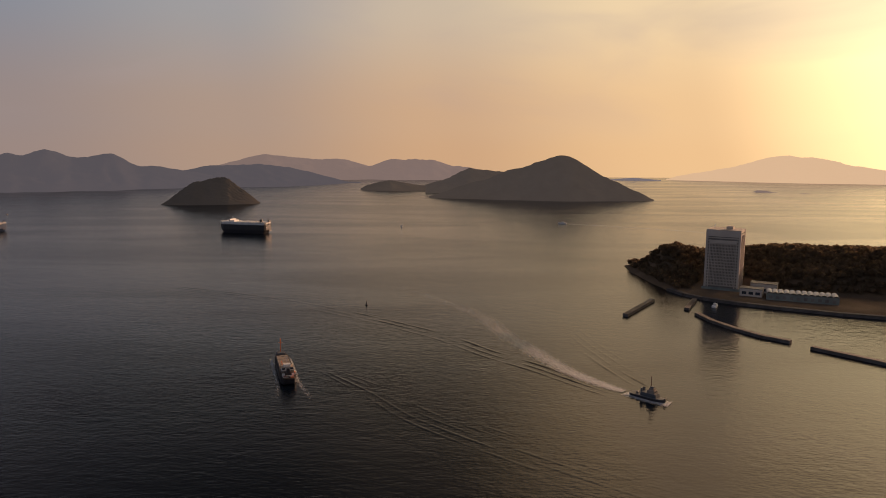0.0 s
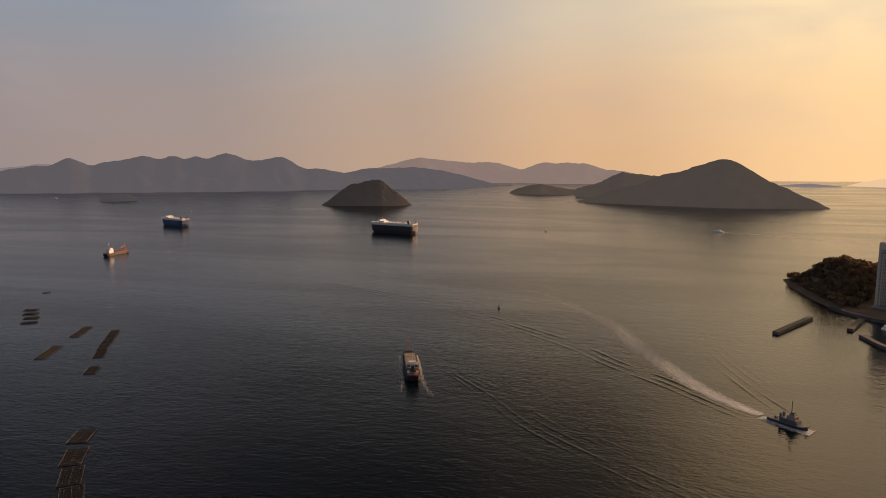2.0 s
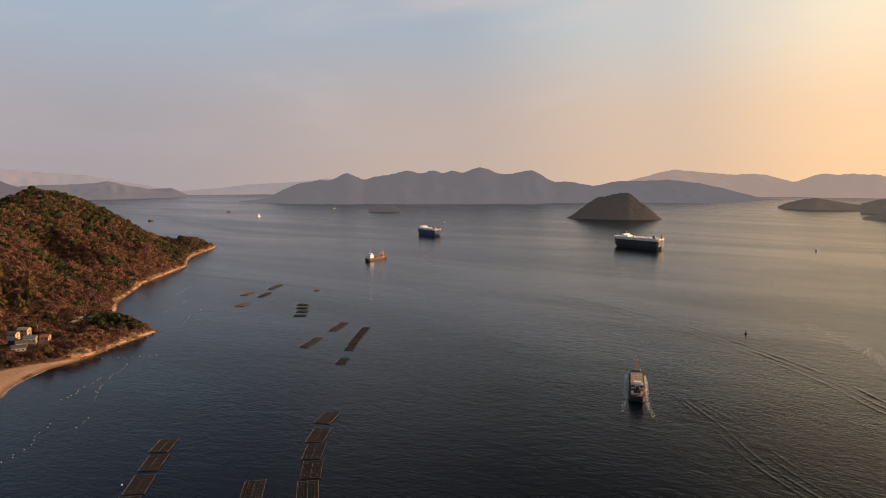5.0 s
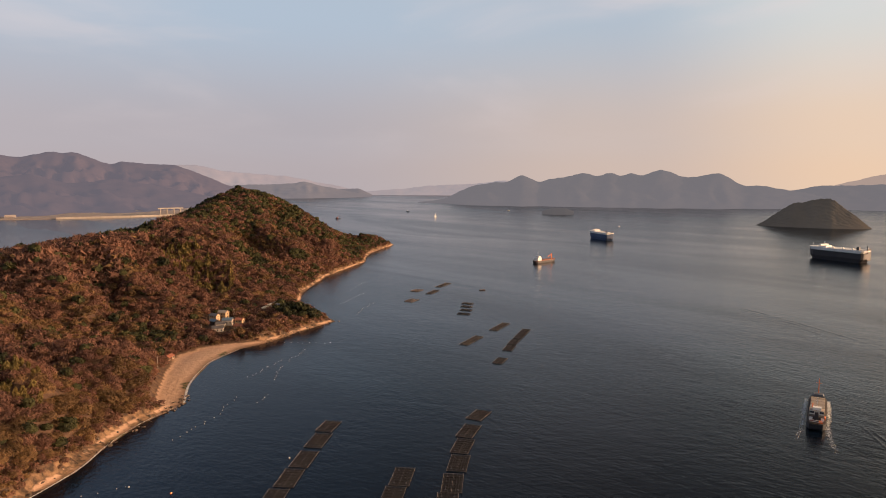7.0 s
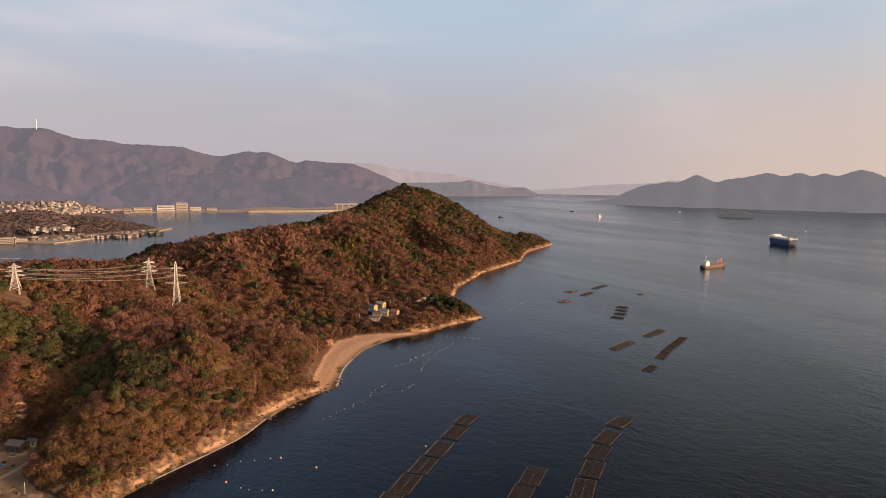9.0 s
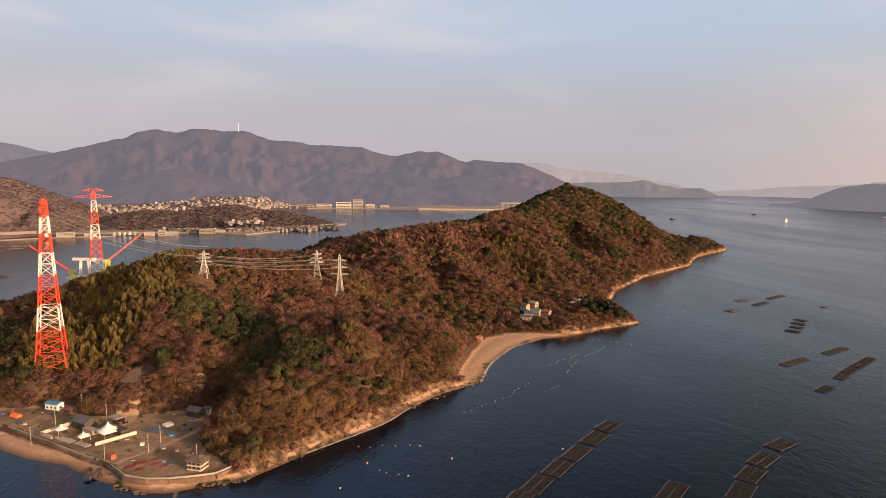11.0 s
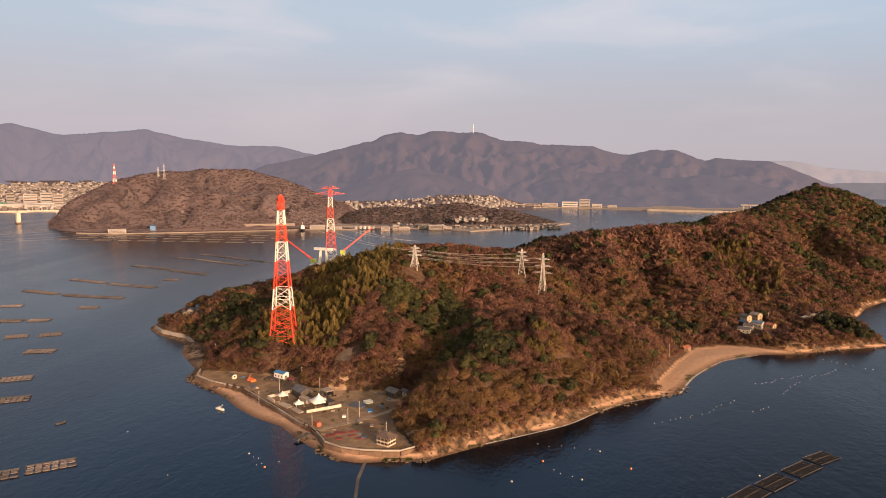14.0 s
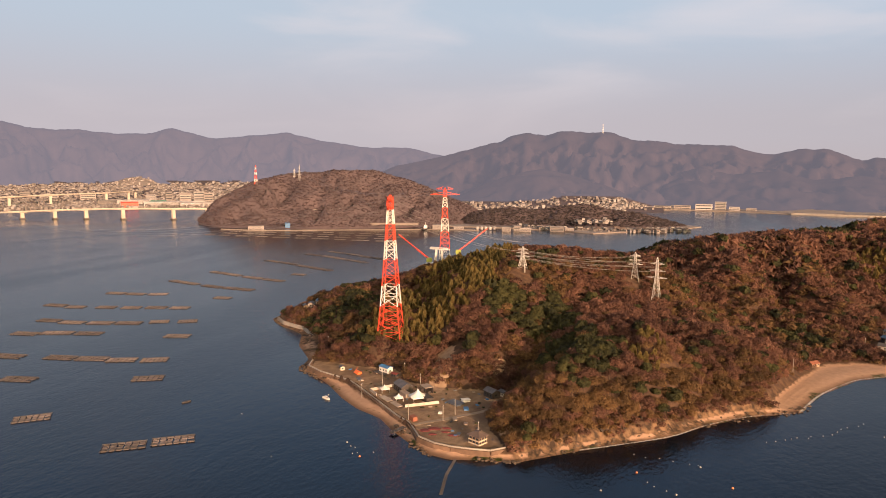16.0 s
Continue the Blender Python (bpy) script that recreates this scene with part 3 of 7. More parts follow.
SLIP = [(-356, -59), (-368, -58), (-380, -59), (-393, -61), (-405, -63)]
TRACKS = [(SLIP, 6.5), ([(-290, 9), (-300, 5)], 6.0), ([(-352, -18), (-360, -17)], 4.0), ([(-543, 172), (-556, 187), (-571, 178), (-595, 203)], 2.0), ([(-378, -20), (-386, -18)], 4.0)]
bare = sum(np.clip(1.0 - (run_by(line, gx, gy) - w * 0.5) / w, 0, 1) for line, w in TRACKS)
for key, val in (("yard", np.clip(inside_by(FLAT, gx, gy) / 3, 0, 1)), ("bare", np.clip(bare, 0, 1)), ("rocky", np.clip(-inside_by(COVE, gx, gy) / 4, 0, 1) * np.clip(-inside_by(STRAND, gx, gy) / 4, 0, 1)), ("coast", np.clip((22 - gd) / 5, 0, 1) * np.clip(-inside_by(FLAT, gx, gy) / 4, 0, 1))):
    me.attributes.new(key, "FLOAT", "POINT").data.foreach_set("value", val.ravel().astype(np.float32))
tagged(part("ground", me, None), "hilly island ground with sandy beaches and low cliffs", "ground", kind="structure")


# ---- far ranges and other islands ----


def far_range(name, profile, dist, depth, mat, label, rough=0.10, seed=1, seen_from=(45, 20), lumps=5.0, spur=260):
    """A mountain range: its crest by bearing and elevation from a point of the path, at that distance; depth: metres from the foot to the crest."""
    az = np.array([p[0] for p in profile], float)
    el = np.array([p[1] for p in profile], float)
    order = np.argsort(az)
    az, el = az[order], el[order]
    n_a = int(np.clip((az[-1] - az[0]) * dist / 57.3 / 14, 60, 420))
    a = np.linspace(az[0], az[-1], n_a)
    crest = np.maximum(151 + np.tan(np.radians(np.interp(a, az, el))) * dist, 1.0)
    crest = crest + (value_noise(a * dist / 57.3 + 9000, a * 0, 130, seed + 21, 3) * lumps * 1.4) * np.clip(crest / 60, 0, 1)
    crest = np.convolve(np.pad(crest, 1, mode='edge'), np.ones(3) / 3, 'valid')
    rows = np.concatenate([np.linspace(0, 1, 34), np.linspace(1.06, 1.6, 8)])
    A, S = np.meshgrid(np.radians(a), rows, indexing="ij")
    C = np.repeat(crest[:, None], len(rows), 1)
    D = dist - depth * (1 - S) * np.clip(C / crest.max(), 0.02, 1) ** 0.5
    X, Y = seen_from[0] - np.sin(A) * D, seen_from[1] + np.cos(A) * D
    up = np.where(S <= 1, S ** 1.15, 1 - (S - 1) * 1.5)
    U = A * dist + value_noise(X, Y, spur * 0.9, seed + 2, 2) * spur * 0.45 + 9000      # spurs run down from the crest
    gul = np.abs(value_noise(U, S * depth * 0.33, spur, seed, 3)) * 1.1 + np.abs(value_noise(U, S * depth * 0.5, spur * 0.4, seed + 4, 3)) * 0.9 - 0.42
    Z = C * np.clip(up - gul * rough * 4 * S * np.clip(1 - S, 0, 1) * 4 * 0.5, 0, 1.02)
    Z += (value_noise(X, Y, 55, seed + 9, 3) * lumps + (np.random.default_rng(seed).random(X.shape) - 0.5) * lumps * 0.55) * np.clip(S * 3, 0, 1) * np.clip(C / 60, 0, 1) * (S <= 1.06)
    Z = np.where(S == 0, -2.0, Z)
    me = arrays_mesh(name, np.stack([X, Y, Z], -1).reshape(-1, 3), grid_faces(*X.shape), [mat])
    tagged(part(name, me, None), label, "mountains", kind="structure")
    return X, Y, Z, S


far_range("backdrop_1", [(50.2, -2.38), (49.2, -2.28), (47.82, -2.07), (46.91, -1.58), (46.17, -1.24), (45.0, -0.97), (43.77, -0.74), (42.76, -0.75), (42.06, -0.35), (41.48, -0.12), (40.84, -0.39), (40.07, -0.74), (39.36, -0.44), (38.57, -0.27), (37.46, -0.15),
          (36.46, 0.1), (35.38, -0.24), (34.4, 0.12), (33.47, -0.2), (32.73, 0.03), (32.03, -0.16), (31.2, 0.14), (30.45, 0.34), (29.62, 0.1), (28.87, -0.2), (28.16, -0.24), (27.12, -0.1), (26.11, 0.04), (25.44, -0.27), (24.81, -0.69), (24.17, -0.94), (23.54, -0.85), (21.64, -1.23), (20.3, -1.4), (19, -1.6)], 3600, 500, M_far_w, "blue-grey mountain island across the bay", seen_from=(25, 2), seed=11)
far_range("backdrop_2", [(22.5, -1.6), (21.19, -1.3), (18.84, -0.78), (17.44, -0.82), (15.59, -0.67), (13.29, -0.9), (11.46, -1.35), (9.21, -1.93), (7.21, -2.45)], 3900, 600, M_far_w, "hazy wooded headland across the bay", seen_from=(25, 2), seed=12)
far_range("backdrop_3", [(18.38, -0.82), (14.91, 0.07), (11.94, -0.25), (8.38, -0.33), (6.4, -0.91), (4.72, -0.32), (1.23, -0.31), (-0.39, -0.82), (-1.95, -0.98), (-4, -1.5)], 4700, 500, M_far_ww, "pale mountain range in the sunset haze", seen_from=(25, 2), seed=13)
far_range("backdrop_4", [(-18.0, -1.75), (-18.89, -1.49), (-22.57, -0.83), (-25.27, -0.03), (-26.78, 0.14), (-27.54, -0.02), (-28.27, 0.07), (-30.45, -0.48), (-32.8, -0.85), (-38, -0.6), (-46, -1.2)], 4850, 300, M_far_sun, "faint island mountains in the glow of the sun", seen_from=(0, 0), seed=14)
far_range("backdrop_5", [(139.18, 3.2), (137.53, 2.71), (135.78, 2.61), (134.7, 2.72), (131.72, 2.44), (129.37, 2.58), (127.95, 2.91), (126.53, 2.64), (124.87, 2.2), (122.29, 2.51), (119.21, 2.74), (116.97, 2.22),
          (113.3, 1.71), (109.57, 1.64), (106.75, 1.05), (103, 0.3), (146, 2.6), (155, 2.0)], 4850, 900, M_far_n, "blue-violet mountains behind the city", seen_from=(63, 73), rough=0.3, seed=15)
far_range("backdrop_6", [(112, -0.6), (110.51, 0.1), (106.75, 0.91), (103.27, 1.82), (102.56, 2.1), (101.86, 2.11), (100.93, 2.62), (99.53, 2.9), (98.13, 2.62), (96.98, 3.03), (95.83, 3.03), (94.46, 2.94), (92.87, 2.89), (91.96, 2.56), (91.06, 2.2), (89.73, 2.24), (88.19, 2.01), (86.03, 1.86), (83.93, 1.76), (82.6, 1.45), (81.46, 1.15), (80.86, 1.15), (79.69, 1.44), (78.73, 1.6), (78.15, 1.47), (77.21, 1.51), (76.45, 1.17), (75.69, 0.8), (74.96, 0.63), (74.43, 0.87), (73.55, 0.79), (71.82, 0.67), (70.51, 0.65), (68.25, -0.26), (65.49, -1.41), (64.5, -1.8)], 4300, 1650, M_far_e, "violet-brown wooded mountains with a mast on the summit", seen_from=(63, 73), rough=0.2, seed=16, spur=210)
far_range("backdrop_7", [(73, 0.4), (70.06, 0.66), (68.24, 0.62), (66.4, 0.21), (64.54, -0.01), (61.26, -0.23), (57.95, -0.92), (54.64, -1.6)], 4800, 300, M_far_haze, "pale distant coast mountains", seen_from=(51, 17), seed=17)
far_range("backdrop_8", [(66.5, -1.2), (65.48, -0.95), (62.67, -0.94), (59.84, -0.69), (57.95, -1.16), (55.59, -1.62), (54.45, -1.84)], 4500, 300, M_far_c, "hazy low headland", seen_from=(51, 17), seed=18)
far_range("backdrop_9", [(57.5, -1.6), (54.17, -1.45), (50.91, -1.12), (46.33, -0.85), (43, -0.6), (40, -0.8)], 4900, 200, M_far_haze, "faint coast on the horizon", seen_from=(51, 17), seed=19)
# the round isle's haze is emission too, weaker as it lies nearer
M_roundisle = distance("dark_wooded_isle_hazed", (0.085, 0.076, 0.066), (0.20, 0.17, 0.15), 0.13)
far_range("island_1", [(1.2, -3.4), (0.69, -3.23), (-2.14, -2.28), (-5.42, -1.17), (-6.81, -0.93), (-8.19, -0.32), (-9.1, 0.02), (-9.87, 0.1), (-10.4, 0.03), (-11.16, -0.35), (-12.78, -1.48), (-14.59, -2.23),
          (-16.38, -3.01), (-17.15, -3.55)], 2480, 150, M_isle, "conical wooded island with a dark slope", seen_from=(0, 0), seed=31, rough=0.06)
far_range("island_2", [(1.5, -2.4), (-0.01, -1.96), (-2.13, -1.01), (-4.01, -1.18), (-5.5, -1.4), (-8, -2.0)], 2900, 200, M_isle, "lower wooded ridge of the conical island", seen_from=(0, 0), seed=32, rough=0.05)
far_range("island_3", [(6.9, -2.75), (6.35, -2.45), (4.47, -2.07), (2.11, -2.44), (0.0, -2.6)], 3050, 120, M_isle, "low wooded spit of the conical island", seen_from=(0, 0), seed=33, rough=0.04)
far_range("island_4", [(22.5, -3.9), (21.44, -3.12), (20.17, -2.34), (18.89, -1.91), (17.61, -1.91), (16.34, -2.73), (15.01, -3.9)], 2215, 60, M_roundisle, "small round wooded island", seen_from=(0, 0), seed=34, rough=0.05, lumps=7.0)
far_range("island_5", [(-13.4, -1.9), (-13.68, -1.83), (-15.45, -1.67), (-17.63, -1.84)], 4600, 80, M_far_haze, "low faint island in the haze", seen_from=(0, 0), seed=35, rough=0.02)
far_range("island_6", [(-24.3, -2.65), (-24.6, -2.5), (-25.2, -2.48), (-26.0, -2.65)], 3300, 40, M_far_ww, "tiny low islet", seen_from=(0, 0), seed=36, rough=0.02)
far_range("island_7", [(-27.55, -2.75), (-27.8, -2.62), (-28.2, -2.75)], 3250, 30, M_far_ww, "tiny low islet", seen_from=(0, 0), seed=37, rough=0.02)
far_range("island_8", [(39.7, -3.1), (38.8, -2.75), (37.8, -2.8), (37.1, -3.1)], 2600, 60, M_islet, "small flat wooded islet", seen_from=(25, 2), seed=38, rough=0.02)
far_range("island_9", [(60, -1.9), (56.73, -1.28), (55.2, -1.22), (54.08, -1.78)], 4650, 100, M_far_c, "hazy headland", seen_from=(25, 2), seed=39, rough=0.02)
# brown slope pushed towards mauve, which puts the far haze into its colour
M_nslope = material("haze_tinted_slope", (0.105, 0.076, 0.082), (0.080, 0.060, 0.066), 0.02, 0.95, bump=4.0, bump_scale=0.09)
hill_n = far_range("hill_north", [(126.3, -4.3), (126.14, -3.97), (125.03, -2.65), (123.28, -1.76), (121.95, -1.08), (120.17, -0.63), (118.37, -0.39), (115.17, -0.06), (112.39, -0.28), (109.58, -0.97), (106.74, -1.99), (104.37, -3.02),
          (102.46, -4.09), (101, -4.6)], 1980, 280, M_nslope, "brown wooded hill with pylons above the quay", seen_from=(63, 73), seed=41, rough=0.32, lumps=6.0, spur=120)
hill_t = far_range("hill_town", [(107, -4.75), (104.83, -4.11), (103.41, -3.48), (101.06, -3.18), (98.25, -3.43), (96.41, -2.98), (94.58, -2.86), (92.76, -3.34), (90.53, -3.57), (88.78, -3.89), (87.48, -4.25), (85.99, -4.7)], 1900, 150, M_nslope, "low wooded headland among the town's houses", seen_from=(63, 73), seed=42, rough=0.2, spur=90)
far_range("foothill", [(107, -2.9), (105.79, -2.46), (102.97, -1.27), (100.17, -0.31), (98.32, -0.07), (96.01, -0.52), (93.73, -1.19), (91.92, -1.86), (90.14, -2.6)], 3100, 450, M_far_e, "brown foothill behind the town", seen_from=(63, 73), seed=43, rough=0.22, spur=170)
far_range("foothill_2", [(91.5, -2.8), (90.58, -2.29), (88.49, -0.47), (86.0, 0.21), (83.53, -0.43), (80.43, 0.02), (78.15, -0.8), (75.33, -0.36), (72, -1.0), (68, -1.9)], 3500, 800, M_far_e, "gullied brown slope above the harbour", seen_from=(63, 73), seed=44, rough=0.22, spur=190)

# ---- woods of the island ----
def height_at(x, y):
    z, d, f = island_height(np.atleast_1d(np.asarray(x, float)), np.atleast_1d(np.asarray(y, float)))
    return z


def crown(kind, seed, count):
    """Corners of a tree's triangles about its foot: twig sprays or leaf clumps over a lumpy dome."""
    r = np.random.default_rng(seed)
    lumps = r.normal(size=(7, 3))
    lumps[:, 2] = np.abs(lumps[:, 2])
    lumps /= np.linalg.norm(lumps, axis=1)[:, None]
    d = r.normal(size=(count, 3))
    d[:, 2] = np.abs(d[:, 2]) * 1.1 - 0.25
    d /= np.linalg.norm(d, axis=1)[:, None]
    bulge = 0.78 + 0.34 * np.clip((d @ lumps.T).max(1), 0, 1) ** 4
    if kind == "bamboo":
        t = r.random(count) ** 0.7
        ang = r.random(count) * math.tau
        rad = 1.5 * np.sin(np.clip(t, 0.05, 1) * math.pi * 0.88) ** 0.8
        c = np.stack([np.cos(ang) * rad + 1.4 * t ** 3, np.sin(ang) * rad, 1.5 + t * 9.0], 1)
        ax = np.stack([np.cos(ang) * 0.5, np.sin(ang) * 0.5, -0.8 + 0.4 * r.random(count)], 1)
        size, thin = 1.1 + 0.7 * r.random(count), 0.42
    elif kind == "bare":
        c = d * np.array([3.9, 3.9, 2.7]) * (bulge * (0.68 + 0.38 * r.random(count)))[:, None] + (0, 0, 3.4)
        ax = np.cross(d, r.normal(size=(count, 3))) + d * r.uniform(-0.1, 0.95, count)[:, None]
        size, thin = 0.7 + 0.65 * r.random(count), 0.36
    else:
        c = d * np.array([3.7, 3.7, 3.1]) * (bulge * (0.74 + 0.3 * r.random(count)))[:, None] + (0, 0, 3.5)
        ax = np.cross(d, r.normal(size=(count, 3))) + d * r.uniform(-0.3, 0.5, count)[:, None]
        size, thin = 0.85 + 0.6 * r.random(count), 0.72
    size = size * (130 / count) ** 0.5
    ax /= np.linalg.norm(ax, axis=1)[:, None]
    side = np.cross(ax, d + r.normal(size=(count, 3)) * 0.4)
    side /= np.linalg.norm(side, axis=1)[:, None] + 1e-6
    a = c + ax * size[:, None]
    b1 = c - ax * size[:, None] * 0.6 + side * (size * thin)[:, None]
    b2 = c - ax * size[:, None] * 0.6 - side * (size * thin)[:, None]
    return np.stack([a, b1, b2], 1)


def trunk(seed):
    r = np.random.default_rng(seed)
    g = Geo()
    top = (r.normal() * 0.3, r.normal() * 0.3, 4.2)
    g.tube((0, 0, -1.2), top, 0.24, 5, 0.13)
    for k in range(4):
        a = k * 1.6 + r.random()
        g.tube((top[0] * 0.7, top[1] * 0.7, 2.6 + 0.4 * k), (math.cos(a) * 2.2, math.sin(a) * 2.2, 5.2 + r.random()), 0.11, 4, 0.04)
    return g


step = 4.9
tx, ty = np.meshgrid(np.arange(-1400, -262, step), np.arange(-300, 900, step), indexing="ij")
tx, ty = (tx + rng.uniform(-2.4, 2.4, tx.shape)).ravel(), (ty + rng.uniform(-2.4, 2.4, ty.shape)).ravel()
tz, td, tf = island_height(tx, ty)
clear = np.zeros(len(tx), bool)
# clearings: the landslip, the hamlet, the yard, the tower's foot, the bare bank
for cx, cy, rx, ry in ((-378, -57, 34, 15), (-384, -20, 11, 7), (-582, 284, 38, 19), (-560, 272, 26, 20), (-540, 276, 12, 12), (-600, 350, 12, 8), (-414, -112, 8, 8), (-386, -98, 12, 14), (-396, -80, 6, 16), (-358, -16, 9, 7), (-500, 203, 12, 9), (-352, -90, 10, 10), (-298, 7, 9, 7), (-408, -114, 12, 9), (-572, -260, 16, 12), (-550, -250, 14, 10), (-511, -26, 18, 8), (-572, 68, 17, 8), (-549, 84, 16, 8)):
    clear |= ((tx - cx) / rx) ** 2 + ((ty - cy) / ry) ** 2 < 1
ok = (inside_by(COVE, tx, ty) < -1.5) & (td > 8.6 + value_noise(tx, ty, 30, 77) * 4 - 3.6 * (ty > 300)) & (tf < 0.1) & (inside_by(STRAND, tx, ty) < -3) & (inside_by(INNER_BEACH, tx, ty) < 1) & ~clear & (tz > 2.9)
tx, ty, tz, td = tx[ok], ty[ok], tz[ok], td[ok]
patch = value_noise(tx, ty, 85, 21) + 0.5 * value_noise(tx, ty, 24, 22)
dice = rng.random(len(tx))
spot = lambda cx, cy, rx, ry: ((tx - cx) / rx) ** 2 + ((ty - cy) / ry) ** 2 + 1.1 * value_noise(tx, ty, 30, 55) < 1
is_bamboo = spot(-505, -95, 105, 50) & (dice < 0.86) | spot(-760, 330, 60, 30) & (dice < 0.6) | spot(-385, 78, 14, 10) & (dice < 0.6)
is_green = ~is_bamboo & ((patch > 0.44) & (dice < 0.75) | spot(-376, 36, 33, 26) & (dice < 0.85) | (tx < -880) & (ty < 330) & (dice < 0.8) | (tx < -960) & (ty > 400) & (dice < 0.42) | (dice < 0.05) | spot(-525, -188, 62, 42) & (dice < 0.75)
             | spot(-580, 360, 40, 22) | spot(-465, -30, 22, 17) | spot(-432, -125, 30, 16) | spot(-397, -52, 13, 13) | spot(-419, -100, 9, 9) | spot(-565, 205, 34, 16) & (dice < 0.7) | spot(-785, 425, 34, 32) & (dice < 0.7))
olive_share = np.clip(0.18 + 0.9 * value_noise(tx, ty, 60, 44) + 0.6 * ((tx > -430) & (ty > -5) & (tz < 26 + 12 * value_noise(tx, ty, 25, 45))) + 0.35 * spot(-445, -150, 30, 30), 0.05, 0.78)
kinds = np.where(is_bamboo, 2, np.where(is_green, 1, np.where(rng.random(len(tx)) < olive_share, 3, 0)))
lee = ty < 330 - (tx + 880) * 0.55      # the slopes that fall away to the north-west
near = (tx > -352) & (kinds != 2)
near_ids = np.nonzero(near)[0][:280]
alone = np.zeros(len(tx), bool)
alone[near_ids] = True
for k, (kind, mat, label) in enumerate((("bare", M_brown, "bare russet-brown winter woodland covering the hills"), ("green", M_green, "dark evergreen trees among the bare woods"), ("bamboo", M_bamboo, "yellow-green bamboo grove on the slope"), ("bare", M_olive, "olive-brown scrub trees among the woods"))):
    tris = []
    for zone, count in ((tx >= -470, 290), ((tx < -470) & (tx >= -700), 118), ((tx < -700) & ~lee, 58), ((tx < -700) & lee, 16)):
        pick = (kinds == k) & ~alone & zone
        for v in range(6):
            ids = np.nonzero(pick)[0][v::6]
            if not len(ids):
                continue
            base = crown(kind, 100 * k + v, count if k != 2 else count // 2)
            if k == 2:
                ids = np.repeat(ids, 2)
            ang, sc = rng.random(len(ids)) * math.tau, (0.66 if k == 2 else 1.0) * (0.7 + 0.85 * rng.random(len(ids)) ** 1.6) * np.clip((td[ids] - 2) / 14, 0.6, 1)
            c, s = np.cos(ang)[:, None, None] * sc[:, None, None], np.sin(ang)[:, None, None] * sc[:, None, None]
            X = base[None, ..., 0] * c - base[None, ..., 1] * s + (tx[ids] + (rng.uniform(-2.5, 2.5, len(ids)) if k == 2 else 0))[:, None, None]
            Y = base[None, ..., 0] * s + base[None, ..., 1] * c + (ty[ids] + (rng.uniform(-2.5, 2.5, len(ids)) if k == 2 else 0))[:, None, None]
            Z = base[None, ..., 2] * (sc * rng.uniform(0.8, 1.15, len(ids)))[:, None, None] + tz[ids, None, None] - 0.8
            tris.append(np.stack([X, Y, Z], -1).reshape(-1, 3))
    vs = np.concatenate(tris)
    me = arrays_mesh("woodland", vs, np.arange(len(vs)).reshape(-1, 3), [mat], smooth=False)
    tagged(part("woodland", me, None), label, "woods", kind="stuff")

protos = []
for k, (kind, mat, label) in enumerate((("bare", M_brown, "bare russet-brown tree on the shore slope"), ("green", M_green, "dense dark evergreen tree on the shore slope"), ("bare", M_olive, "olive-brown scrubby tree on the shore slope"))):
    for v in range(4):
        t = crown(kind, 900 + 10 * k + v, 420)
        cm = arrays_mesh("crown", t.reshape(-1, 3), np.arange(t.size // 3).reshape(-1, 3), [mat], smooth=False)
        protos.append((k, cm, trunk(50 + v).mesh("trunk", M_bark), label))
for i in near_ids:
    k = kinds[i]
    _, cm, tm, label = protos[(2 if k == 3 else k) * 4 + i % 4]
    sc = float(rng.uniform(0.8, 1.35) * np.clip((td[i] - 2) / 14, 0.6, 1))
    t = thing("tree", label, "tree", "trees on the shore slope", m=Matrix.Translation((float(tx[i]), float(ty[i]), float(tz[i]) - 0.3)) @ Matrix.Rotation(float(rng.random() * 6.28), 4, "Z") @ Matrix.Scale(sc, 4))
    part("crown", cm, None, t)
    part("trunk", tm, None, t)

# low scrub that hangs over the bank above the beaches and round the yard
qx, qy = np.meshgrid(np.arange(-1120, -262, 3.4), np.arange(-300, 900, 3.4), indexing="ij")
qx, qy = (qx + rng.uniform(-1.4, 1.4, qx.shape)).ravel(), (qy + rng.uniform(-1.4, 1.4, qy.shape)).ravel()
qd = inside_by(SHORE, qx, qy)
band = (qd > np.where(qy > 300, 3.4, 5.6)) & ((qd < 22) | (inside_by(COVE, qx, qy) > -14) | (inside_by(FLAT, qx, qy) > -24))
qx, qy, qd = qx[band], qy[band], qd[band]
qz, _, qf = island_height(qx, qy)
ok = (qf < 0.1) & (inside_by(COVE, qx, qy) < -0.5) & (inside_by(STRAND, qx, qy) < -2) & (inside_by(INNER_BEACH, qx, qy) < 0) & (qz > 2.3 + 1.6 * value_noise(qx, qy, 18, 91)) & (rng.random(len(qx)) < 0.95)
qx, qy, qz = qx[ok], qy[ok], qz[ok]
which = (value_noise(qx, qy, 30, 92) + 0.3 * rng.normal(size=len(qx)) > 0.02)
